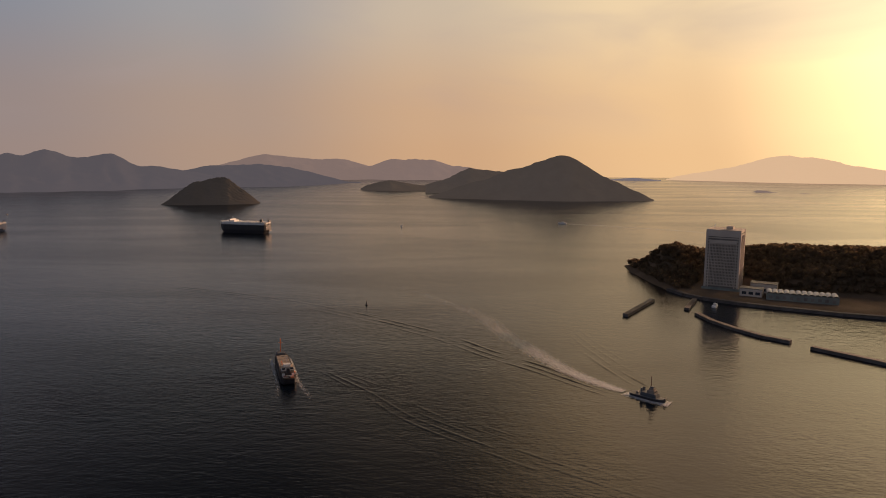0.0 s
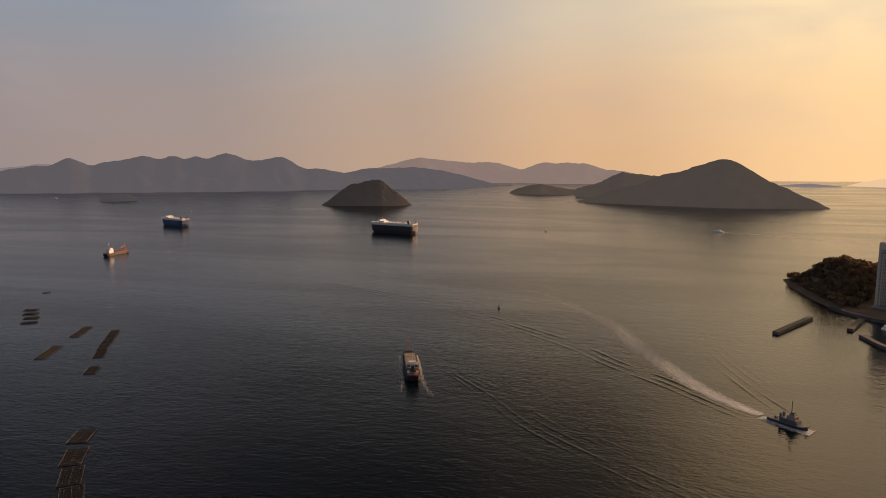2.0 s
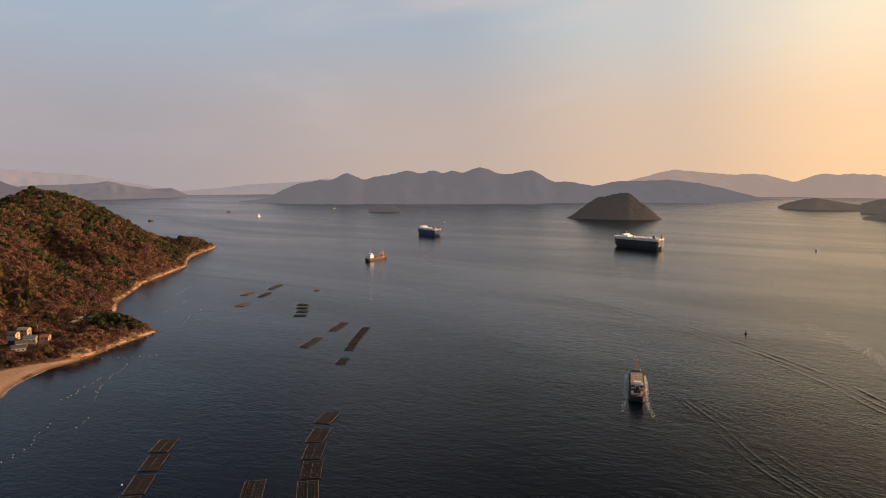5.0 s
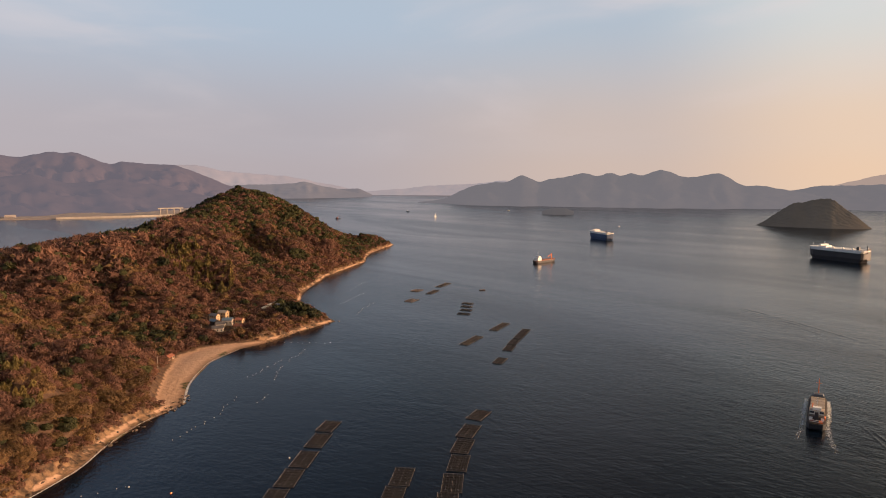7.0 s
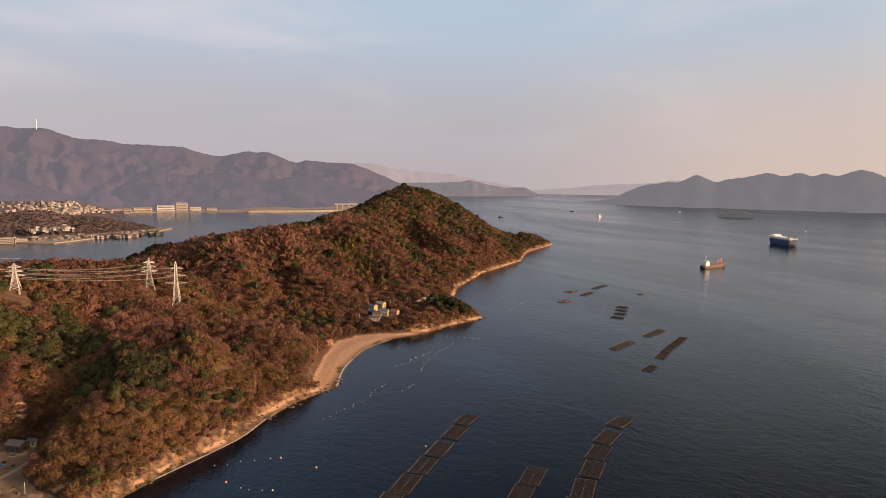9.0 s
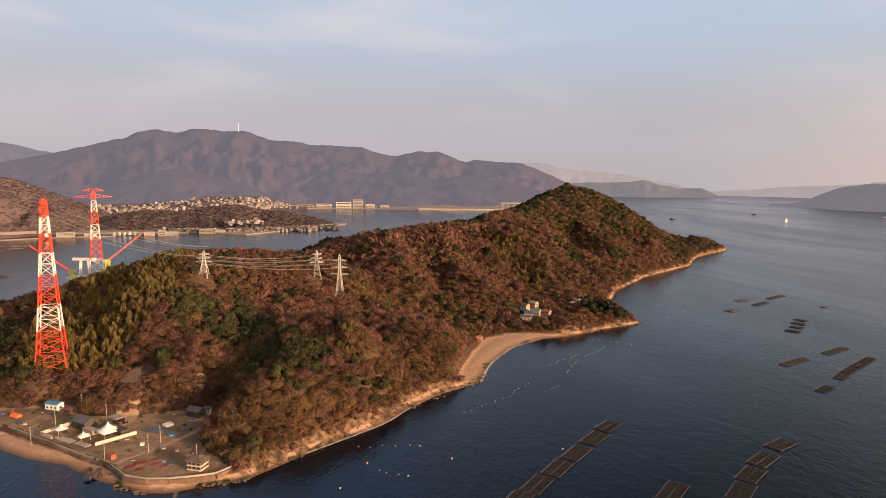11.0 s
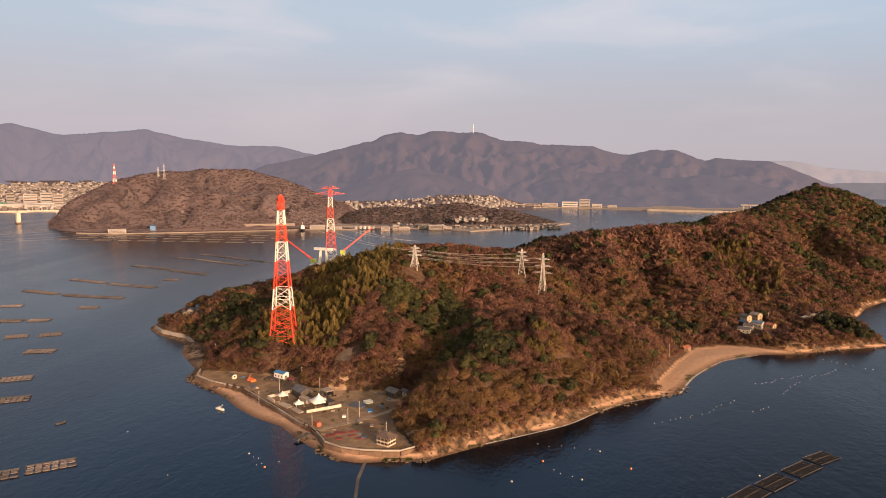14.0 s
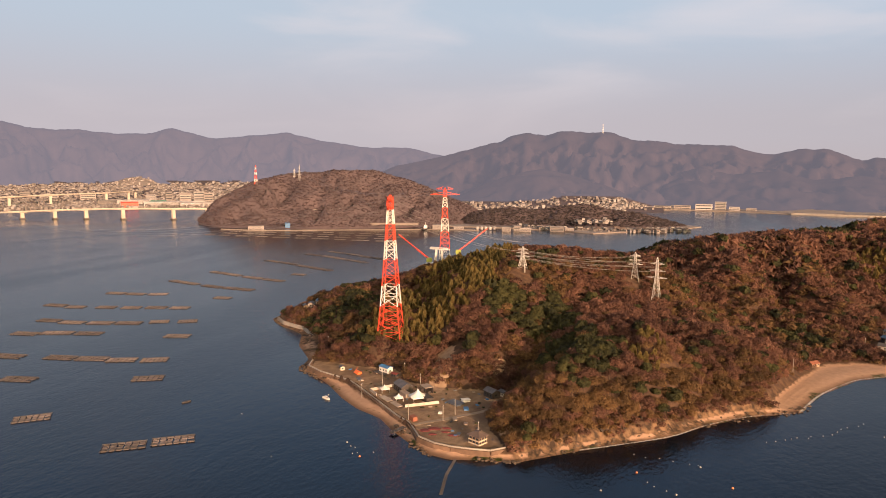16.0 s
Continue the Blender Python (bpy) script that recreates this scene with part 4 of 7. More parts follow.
for flag, mat, lab in ((True, M_olive, "olive scrub hanging over the shore bank"), (False, M_brown, "dry brown scrub along the shore bank")):
    tris = []
    for v in range(4):
        ids = np.nonzero(which == flag)[0][v::4]
        base = crown("bare", 700 + v, 70) - (0, 0, 2.6)
        ang, sc = rng.random(len(ids)) * math.tau, rng.uniform(0.36, 0.78, len(ids))
        c, s = np.cos(ang)[:, None, None] * sc[:, None, None], np.sin(ang)[:, None, None] * sc[:, None, None]
        tris.append(np.stack([base[None, ..., 0] * c - base[None, ..., 1] * s + qx[ids, None, None], base[None, ..., 0] * s + base[None, ..., 1] * c + qy[ids, None, None], base[None, ..., 2] * sc[:, None, None] + qz[ids, None, None]], -1).reshape(-1, 3))
    vs = np.concatenate(tris)
    tagged(part("scrub", arrays_mesh("scrub", vs, np.arange(len(vs)).reshape(-1, 3), [mat], smooth=False), None), lab, "scrub", kind="stuff")


def far_woods(hill, mat, label, spacing, size, seed, count=34):
    """Crowns over the near face of a far hill."""
    X, Y, Z, S = hill
    r = np.random.default_rng(seed)
    a, b2 = r.uniform(0, X.shape[0] - 1.001, 60000), r.uniform(0, 34 * 1.0, 60000)
    i, j = a.astype(int), b2.astype(int)
    fa, fb = a - i, b2 - j
    lerp = lambda M: (M[i, j] * (1 - fa) + M[i + 1, j] * fa) * (1 - fb) + (M[i, j + 1] * (1 - fa) + M[i + 1, j + 1] * fa) * fb
    px, py, pz = lerp(X), lerp(Y), lerp(Z)
    cell = {}
    for k in range(len(px)):
        if pz[k] > 5:
            cell.setdefault((int(px[k] // spacing), int(py[k] // spacing)), k)
    ids = np.array(list(cell.values()))
    tris = []
    for v in range(5):
        sub = ids[v::5]
        base = crown("green", 500 + v, count)
        ang, sc = r.random(len(sub)) * math.tau, r.uniform(0.7, 1.3, len(sub)) * size / 4.0
        c, s = np.cos(ang)[:, None, None] * sc[:, None, None], np.sin(ang)[:, None, None] * sc[:, None, None]
        tris.append(np.stack([base[None, ..., 0] * c - base[None, ..., 1] * s + px[sub, None, None], base[None, ..., 0] * s + base[None, ..., 1] * c + py[sub, None, None], (base[None, ..., 2] - 4.6) * 0.62 * sc[:, None, None] + pz[sub, None, None]], -1).reshape(-1, 3))
    vs = np.concatenate(tris)
    tagged(part("far_woodland", arrays_mesh("far_woodland", vs, np.arange(len(vs)).reshape(-1, 3), [mat], smooth=False), None), label, "woods", kind="stuff")


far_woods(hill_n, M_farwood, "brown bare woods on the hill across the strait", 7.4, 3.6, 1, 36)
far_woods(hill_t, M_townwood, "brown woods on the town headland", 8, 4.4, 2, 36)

# ---- boulders along the waterline ----
M_boulder = material("wet_boulder", (0.11, 0.075, 0.05), (0.06, 0.045, 0.035), 0.4, 0.85, bump=0.3, bump_scale=1.5)
br = np.random.default_rng(12)
rocks = []
for v in range(6):
    pts = br.normal(size=(14, 3))
    pts /= np.linalg.norm(pts, axis=1)[:, None]
    bm = bmesh.new()
    for p in pts * br.uniform(0.75, 1.15, (14, 1)) * (1.0, 0.8, 0.6):
        bm.verts.new(p)
    bmesh.ops.convex_hull(bm, input=bm.verts)
    me = bpy.data.meshes.new("boulder")
    bm.to_mesh(me)
    bm.free()
    me.materials.append(M_boulder)
    rocks.append(me)
for (x0, y0), (x1, y1), cnt, inland in (((-296, 45), (-353, 112), 46, 9), ((-353, 112), (-396, 172), 46, 9), ((-278, 14), (-296, 45), 16, 6), ((-394, 172), (-410, 180), 14, 5), ((-505, 280), (-545, 382), 40, 6), ((-540, 384), (-580, 387), 24, 4), ((-880, 640), (-925, 700), 26, 8), ((-1090, 880), (-1112, 892), 10, 6), ((-398, -174), (-383, -168), 26, -3), ((-383, -168), (-362, -139), 40, -4), ((-279, -47), (-266, -30), 24, -3), ((-269, -8), (-272, 16), 24, -3), ((-530, -277), (-505, -252), 24, -3), ((-300, -70), (-286, -52), 8, 4)):
    nx, ny = -(y1 - y0), x1 - x0
    ln = math.hypot(nx, ny)
    for k in range(cnt):
        u, o = br.random(), br.uniform(min(-1.5, inland), max(0.5, inland))
        x, y = x0 + (x1 - x0) * u + nx / ln * o, y0 + (y1 - y0) * u + ny / ln * o
        if inside_by(SHORE, np.array([x]), np.array([y]))[0] < -2.5:
            x, y = x - 2 * nx / ln * o, y - 2 * ny / ln * o
        sc = float(br.uniform(0.5, 1.7))
        ob = part("boulder", rocks[k % 6], None)
        ob.matrix_basis = Matrix.Translation((x, y, max(float(height_at(x, y)[0]), -0.3) + 0.1 * sc)) @ Euler((0, 0, br.uniform(0, 6.3))).to_matrix().to_4x4() @ Matrix.Scale(sc, 4)
        tagged(ob, "dark weathered boulder at the water's edge", "rock", "shore boulders")

# ---- sea walls and breakwaters ----
M_seawall = material("stained_sea_wall", (0.20, 0.125, 0.085), (0.12, 0.075, 0.052), 0.15, 0.9, bump=0.08)
def wall_run(name, label, line, z0, z1, w, mat, kind="", category="sea wall", cap=None):
    t = thing(name, label, category, kind=kind)
    for (x0, y0), (x1, y1) in zip(line, line[1:]):
        g = Geo().beam((x0, y0, (z0 + z1) / 2), (x1, y1, (z0 + z1) / 2), w, z1 - z0)
        part("wall_segment", g, mat, t)
        if cap:
            part("parapet", Geo().beam((x0, y0, z1 + cap / 2 - 0.02), (x1, y1, z1 + cap / 2 - 0.02), 0.5, cap), M_conc, t)
    return t


wall_run("sea_wall", "stained concrete sea wall round the yard, with a parapet", SEA_WALL, -0.5, 3.5, 2.4, M_seawall, cap=0.9)
wall_run("sea_wall", "concrete sea wall along the north cape", CAPE_WALL, -0.5, 3.2, 2.2, M_conc, cap=0.7)
wall_run("breakwater", "short detached concrete breakwater with dark wet sides", [(173, 632), (220, 702)], -2, 2.6, 5, M_darkconc, category="breakwater")
wall_run("breakwater", "long curved concrete breakwater with dark wet sides", [(244, 640), (247, 611), (256, 583), (268, 558), (284, 541)], -2, 2.6, 5, M_darkconc, category="breakwater")
wall_run("breakwater", "straight concrete breakwater off the hotel", [(292, 524), (323, 485), (370, 424)], -2, 2.6, 5, M_darkconc, category="breakwater")

# ---- oyster rafts ----
M_oldwood = material("old_grey_bamboo", (0.19, 0.155, 0.145), (0.10, 0.085, 0.08), 0.06, 0.85, spread=0.45)


def raft_proto(fine):
    t = thing("oyster_raft", "dark bamboo oyster raft, wet poles lashed in a grid", "raft", "oyster rafts")
    g = Geo()
    if fine:
        for k in range(8):
            part("long_pole", Geo().tube((-10, -4.4 + k * 1.26, 0.32), (10, -4.4 + k * 1.26, 0.32), 0.10, 6), M_raftdark, t)
        for k in range(7):
            part("cross_pole", Geo().tube((-9 + k * 3, -5, 0.5), (-9 + k * 3, 5, 0.5), 0.10, 6), M_raftdark, t)
        for y in (-5.0, 5.0, 0.0):
            part("edge_pole", Geo().tube((-10.6, y, 0.55), (10.6, y, 0.55), 0.12 if y else 0.10, 6), M_wood, t, "pale weathered bamboo pole")
        for x in (-10, 10):
            part("end_pole", Geo().tube((x, -5, 0.5), (x, 5, 0.5), 0.10, 6), M_wood, t)
        for k in range(60):
            g.box(-9.7 + k * 0.33, 0, -0.05, 0.2, 9.6, 0.14)
        part("cane_mat", g, M_raftdark, t)
        for x, y in ((-7, -3), (7, -3), (-7, 3), (7, 3)):
            part("float", Geo().tube((x - 0.8, y, 0.05), (x + 0.8, y, 0.05), 0.45, 8), M_black, t)
    else:
        rr = random.Random(4)
        for q in range(6):
            for k in range(8):
                if rr.random() < 0.88:
                    g.box(-8.3 + q * 3.32 + rr.uniform(-.2, .2), -4.5 + k * 1.28, -0.1, rr.uniform(2.2, 3.1), 0.75, 0.4 + rr.random() * 0.2)
        part("cane_mat", g, M_oldwood, t)
        for y in (-5, 5):
            part("edge_pole", Geo().tube((-10.4, y, 0.5), (10.4, y, 0.5), 0.2, 6), M_wood, t)
        for x in (-10, -3.3, 3.3, 10):
            part("cross_pole", Geo().tube((x, -5, 0.5), (x, 5, 0.5), 0.16, 6), M_wood, t)
    return t


fine_raft = raft_proto(True)
far_raft = raft_proto(False)
far_raft["label"] = "weathered brown bamboo oyster raft on the calm strait"
NEAR_RAFTS = [(-251, 301, 112, .85), (-236, 278, 120, 1), (-222, 260, 125, 1), (-207, 243, 130, 1), (-192, 225, 134, 1), (-178, 209, 136, 1), (-214, 211, 132, 1), (-200, 194, 132, 1), (-186, 178, 132, 1),
              (-297, 220, 126, .85), (-282, 204, 130, 1), (-265, 185, 132, 1), (-250, 168, 134, 1), (-235, 151, 135, 1), (-221, 135, 136, 1)]
first = True
for x, y, a, sc in NEAR_RAFTS + [(-524, 552, 20, .6), (-511, 538, 20, .6), (-497, 524, 25, .6), (-484, 508, 30, .65), (-415, 492, 112, 1.8), (-393, 432, 112, 1.8), (-385, 495, 119, .95), (-375, 477, 119, .95), (-364, 457, 119, .95), (-352, 438, 120, .95), (-329, 402, 117, .85), (-609, 571, 117, 1.5), (-642, 619, 115, 1.8)]:
    src = fine_raft
    m = pose(x, y, 0, 0, 0, a) @ Matrix.Diagonal((sc, 1.0 if y < 320 else 0.8, 1, 1))
    if first:
        src.matrix_basis, first = m, False
    else:
        c = copy_thing(src, pose(x, y, 0, 0, 0, a))
        c.matrix_basis = m
first = True
for x, y, a, sc in [(-228, -193, 124, 1.1), (-243, -173, 124, 1.1), (-246, -276, 130, 1.0), (-332, -264, 118, 1.05), (-373, -292, 116, 1), (-365, -316, 111, 1.1), (-361, -341, 104, 1.2), (-356, -367, 100, 1.2), (-427, -407, 105, 1.2), (-420, -436, 108, 1.4),
                    (-443, -325, 105, 1.1), (-347, -410, 98, 1.3), (-409, -461, 99, 1.2), (-303, -350, 101, 1.2), (-472, -403, 107, 1.2), (-464, -429, 105, 1.2), (-458, -457, 101, 1.2), (-458, -485, 99, 1.1), (-486, -379, 120, .9), (-496, -354, 120, .9), (-519, -540, 96, 1.2), (-518, -512, 105, 1), (-527, -480, 105, 1),
                    (-533, -453, 108, 1), (-542, -428, 105, 1.1), (-548, -403, 105, 1), (-598, -531, 97, 1.1), (-601, -505, 97, 1.1), (-608, -479, 110, 1.1), (-611, -393, 96, 1), (-692, -517, 74, 1.3), (-684, -490, 74, 1.3), (-673, -450, 77, 1.6), (-668, -409, 84, 2.2),
                    (-775, -512, 71, 1.5), (-764, -480, 71, 1.5), (-750, -440, 75, 1.7), (-740, -402, 76, 1.7), (-905, -500, 67, 1.8), (-890, -462, 67, 1.6), (-868, -422, 65, 2), (-850, -385, 65, 2), (-794, -394, 92, 1), (-1045, -455, 66, 1.9), (-1028, -420, 66, 1.8),
                    (-1003, -380, 60, 2), (-985, -345, 58, 2), (-1000, -478, 65, 1.8), (-985, -440, 65, 1.6), (-965, -405, 62, 2), (-945, -368, 62, 2), (-632, 564, 108, .85), (-582, 515, 110, .9)] + \
        [(-1380 + 45 * (k % 4), -860 + 31 * (k // 4) + 9 * (k % 3), 95 + 5 * (k % 3), 1.2) for k in range(56)]:
    m = pose(x, y, 0, 0, 0, a) @ Matrix.Diagonal((sc, 1, 1, 1))
    if first:
        far_raft.matrix_basis, first = m, False
    else:
        copy_thing(far_raft, pose(x, y, 0, 0, 0, a)).matrix_basis = m


# ---- steel towers ----
def lattice(g, z0, z1, w0, w1, leg, brace, panels):
    """Four legs and crossed bracing between two heights; w: the tower's width at each."""
    corner = ((-1, -1), (1, -1), (1, 1), (-1, 1))
    at_z = lambda z: (w0 + (w1 - w0) * (z - z0) / (z1 - z0)) / 2
    for a, b2 in corner:
        g.beam((a * w0 / 2, b2 * w0 / 2, z0), (a * w1 / 2, b2 * w1 / 2, z1), leg)
    for p in range(panels):
        za, zb = z0 + (z1 - z0) * p / panels, z0 + (z1 - z0) * (p + 1) / panels
        ha, hb = at_z(za), at_z(zb)
        for (a, b2), (c, d) in zip(corner, corner[1:] + corner[:1]):
            g.beam((a * ha, b2 * ha, za), (c * hb, d * hb, zb), brace)
            g.beam((c * ha, d * ha, za), (a * hb, b2 * hb, zb), brace)
            g.beam((a * hb, b2 * hb, zb), (c * hb, d * hb, zb), brace)


def crossarm(g, z, half, w, brace, rise=2.5):
    for sgn in (-1, 1):
        for y in (-w / 2, w / 2):
            g.beam((sgn * w / 2, y, z), (sgn * half, 0, z + 0.3), brace)
            g.beam((sgn * w / 2, y, z + rise), (sgn * half, 0, z + 0.4), brace)
            for k in (0.25, 0.5, 0.75):
                x = w / 2 + (half - w / 2) * k
                g.beam((sgn * x, y * (1 - k), z), (sgn * x, y * (1 - k), z + rise * (1 - k) + 0.4 * k), brace)
        for k in (0.2, 0.45, 0.7):
            x = w / 2 + (half - w / 2) * k
            g.beam((sgn * x, -w / 2 * (1 - k), z), (sgn * x, w / 2 * (1 - k), z), brace)


def big_tower(label, x, y, z, height, base, rz, arms, split=True):
    t = thing("transmission_tower", label, "pylon", "red and white towers", m=pose(x, y, z, 0, 0, rz))
    sect = [(0, .115, M_red), (.115, .235, M_red), (.235, .375, M_white), (.375, .555, M_red), (.555, .685, M_white), (.685, .80, M_red), (.80, .90, M_white), (.90, .97, M_red)]
    top_w = base * 0.22
    wd = lambda f: base + (top_w - base) * (min(f, .9) / .9) ** 0.75
    for a, b2, mt in sect:
        if not split:
            g = Geo()
            lattice(g, a * height, b2 * height, wd(a), wd(b2), 0.75, 0.34, 2)
            part("red_section" if mt is M_red else "white_section", g, mt, t)
            continue
        z0, z1, h0, h1 = a * height, b2 * height, wd(a) / 2, wd(b2) / 2
        tone = "red" if mt is M_red else "white"
        corner = [(-1, -1), (1, -1), (1, 1), (-1, 1)]
        for cx, cy in corner:
            part("leg", Geo().beam((cx * h0, cy * h0, z0), (cx * h1, cy * h1, z1), 0.58), mt, t, tone + " corner leg")
        panels = 2 if b2 - a < .16 else 3
        for p in range(panels):
            u0, u1 = p / panels, (p + 1) / panels
            za, zb, ha, hb = z0 + (z1 - z0) * u0, z0 + (z1 - z0) * u1, h0 + (h1 - h0) * u0, h0 + (h1 - h0) * u1
            for (ax, ay), (bx, by) in zip(corner, corner[1:] + corner[:1]):
                part("brace", Geo().beam((ax * ha, ay * ha, za), (bx * hb, by * hb, zb), 0.24), mt, t)
                part("brace", Geo().beam((bx * ha, by * ha, za), (ax * hb, ay * hb, zb), 0.24), mt, t)
                part("strut", Geo().beam((ax * hb, ay * hb, zb), (bx * hb, by * hb, zb), 0.24), mt, t)
    for f, half in arms:
        g = Geo()
        crossarm(g, f * height, half, top_w, 0.34, 3.0)
        part("crossarm", g, M_red, t, "red lattice crossarm")
    g = Geo()
    lattice(g, .95 * height, height, top_w, 1.0, 0.5, 0.3, 2)
    part("peak", g, M_red, t)
    for a, b2 in ((-1, -1), (1, -1), (1, 1), (-1, 1)):
        part("footing", Geo().box(a * base / 2, b2 * base / 2, -6, 2.6, 2.6, 6.2, 0, 0.85), M_conc, t, "pale concrete footing")
    return t


z_t = float(height_at(-424, -118)[0])
big_tower("tall red and white lattice transmission tower on the slope", -431, -116, z_t + 1.0, 129 - z_t, 19, 8, [(.90, 7.5), (.965, 7.5)])
big_tower("red and white lattice transmission tower by the shipyard", -700, -151, 14, 114, 19, 106, [(.93, 17), (.985, 10)])


def small_pylon(label, x, y, z, height, rz, base=6.5):
    t = thing("transmission_pylon", label, "pylon", "grey pylons", m=pose(x, y, z, 0, 0, rz))
    g = Geo()
    lattice(g, 0, height * 0.55, base, base * 0.36, 0.26, 0.13, 4)
    part("lower_mast", g, M_steel, t)
    g = Geo()
    lattice(g, height * 0.55, height * 0.93, base * 0.36, base * 0.22, 0.24, 0.12, 5)
    lattice(g, height * 0.93, height, base * 0.22, 0.3, 0.22, 0.12, 1)
    part("upper_mast", g, M_steel, t)
    for f, half in ((.52, 8.6), (.68, 7.4), (.84, 6.0)):
        g = Geo()
        crossarm(g, f * height, half * max(height, 28) / 36, base * 0.3, 0.15, 1.5)
        part("crossarm", g, M_steel, t)
    for a, b2 in ((-1, -1), (1, -1), (1, 1), (-1, 1)):
        part("footing", Geo().box(a * base / 2, b2 * base / 2, -3, 1.0, 1.0, 3.2), M_conc, t)
    return t


PYLONS = [(-523, -28, 60, 23.5, 80), (-584, 66, 47, 28, 95), (-560, 85, 45, 29, 70)]
for x, y, z, h, rz in PYLONS:
    zz = float(height_at(x, y)[0])
    small_pylon("pale galvanised lattice pylon among the bare trees", x, y, zz, z + h - zz, rz)
for x, y, z, h, rz in ((-1637, -845, 100, 58, 60), (-1650, -868, 100, 48, 60)):
    small_pylon("distant grey pylon on the wooded hill", x, y, z, h, rz, 9)


M_wire = material("dull_wire", (0.30, 0.28, 0.27), (0.22, 0.21, 0.20), 0.5, 0.5)


def wires(label, spans, r=0.075):
    for (p, q, sag) in spans:
        t = thing("power_line", label, "power line", "power lines")
        n_s = 18
        pts = [Vector(p).lerp(Vector(q), k / n_s) - Vector((0, 0, sag * 4 * (k / n_s) * (1 - k / n_s))) for k in range(n_s + 1)]
        across = (pts[-1] - pts[0]).cross(Vector((0, 0, 1))).normalized() * r
        g = Geo().loft([[c + across, c + Vector((0, 0, r)), c - across, c - Vector((0, 0, r))] for c in pts])
        part("conductor", g, M_wire, t)


sp = []
for lvl in (0.56, 0.70, 0.84):
    for s in (-1, 1):
        p0, p1, p2 = ((x + s * 0.5, y + s * 4.5, zt) for x, y, zt in ((-523, -28, 60 + 23.5 * lvl), (-584, 66, 47 + 28 * lvl), (-560, 85, 45 + 29 * lvl)))
        sp += [(p0, p1, 3), (p0, p2, 3)]
for s, z in ((-7, 117), (7, 117), (-7, 125), (7, 125)):
    sp += [((-431 + s * 0.3, -116 + s, z), (-523 + s * 0.2, -28 + s * 0.6, z - 38), 6), ((-431, -116 + s, z), (-1205 + s * 3, -1500 + s * 4, 70), 46)]
for s, z in ((-22, 124), (22, 124), (-12, 129), (12, 129)):
    sp += [((-700 + s * 0.3, -151 + s, z), (-1637 + s * 0.3, -845 + s * 0.7, 150), 32)]
wires("thin grey conductors slung between the towers", sp)

# ---- ships ----
M_hullgrey = material("grey_hull", (0.10, 0.105, 0.115), (0.075, 0.08, 0.09), 0.2, 0.5)
M_navy = material("blue_hull", (0.045, 0.08, 0.16), (0.035, 0.06, 0.12), 0.05, 0.5)
M_rust = material("oxide_red_deck", (0.28, 0.10, 0.055), (0.20, 0.075, 0.045), 0.3, 0.8)
M_hatch = material("hatch_cover", (0.36, 0.29, 0.23), (0.30, 0.24, 0.19), 0.2, 0.7)
M_darkdeck = material("dark_weather_deck", (0.06, 0.045, 0.04), (0.04, 0.032, 0.03), 0.3, 0.8)
M_buff = material("buff_paint", (0.34, 0.27, 0.21), (0.25, 0.19, 0.15), 0.3, 0.7)
M_glass = material("dark_glass", (0.03, 0.035, 0.045), (0.045, 0.05, 0.06), 0.3, 0.15)
M_orange = material("orange_paint", (0.75, 0.17, 0.03), (0.62, 0.13, 0.03), 0.3, 0.55)
M_blueroof = material("blue_sheet_roof", (0.05, 0.17, 0.36), (0.04, 0.13, 0.28), 0.3, 0.5)
M_tile = material("grey_roof_tiles", (0.075, 0.072, 0.075), (0.11, 0.10, 0.10), 0.4, 0.6, bump=0.05, bump_scale=3)
M_brownroof = material("brown_roof", (0.125, 0.088, 0.072), (0.09, 0.065, 0.055), 0.3, 0.7)
M_cream = material("cream_render", (0.62, 0.52, 0.40), (0.52, 0.43, 0.33), 0.2, 0.8, spread=0.12)
M_darkwall = material("dark_timber_wall", (0.07, 0.055, 0.048), (0.045, 0.036, 0.03), 0.4, 0.8)
M_redrug = material("red_netting", (0.20, 0.04, 0.035), (0.13, 0.03, 0.028), 0.3, 0.9)
M_yellow = material("crane_yellow_green", (0.42, 0.48, 0.10), (0.36, 0.40, 0.09), 0.3, 0.6)
M_foam = bpy.data.materials.new("foam")
M_foam.use_nodes = True
n, l = M_foam.node_tree.nodes, M_foam.node_tree.links
fb = n["Principled BSDF"]
fb.inputs["Base Color"].default_value, fb.inputs["Roughness"].default_value = (0.88, 0.87, 0.85, 1), 0.6
fg, ft, fm, fx, fr = n.new("ShaderNodeNewGeometry"), n.new("ShaderNodeTexNoise"), n.new("ShaderNodeMixShader"), n.new("ShaderNodeBsdfTransparent"), n.new("ShaderNodeMapRange")
ft.inputs["Scale"].default_value, ft.inputs["Detail"].default_value = 1.3, 6.0
fa = n.new("ShaderNodeAttribute")
fa.attribute_name = "thin"
fs = n.new("ShaderNodeMath")
fs.operation = "SUBTRACT"
l.new(fg.outputs["Position"], ft.inputs["Vector"])
l.new(ft.outputs["Fac"], fs.inputs[0])
l.new(fa.outputs["Fac"], fs.inputs[1])
l.new(fs.outputs[0], fr.inputs[0])
fbp = n.new("ShaderNodeBump")
fbp.inputs["Strength"].default_value, fbp.inputs["Distance"].default_value = 1.0, 0.5
l.new(ft.outputs["Fac"], fbp.inputs["Height"])
l.new(fbp.outputs[0], fb.inputs["Normal"])
fr.inputs[1].default_value, fr.inputs[2].default_value, fr.inputs[4].default_value = 0.12, 0.55, 0.8
l.new(fr.outputs[0], fm.inputs[0])
l.new(fx.outputs[0], fm.inputs[1])
l.new(fb.outputs[0], fm.inputs[2])
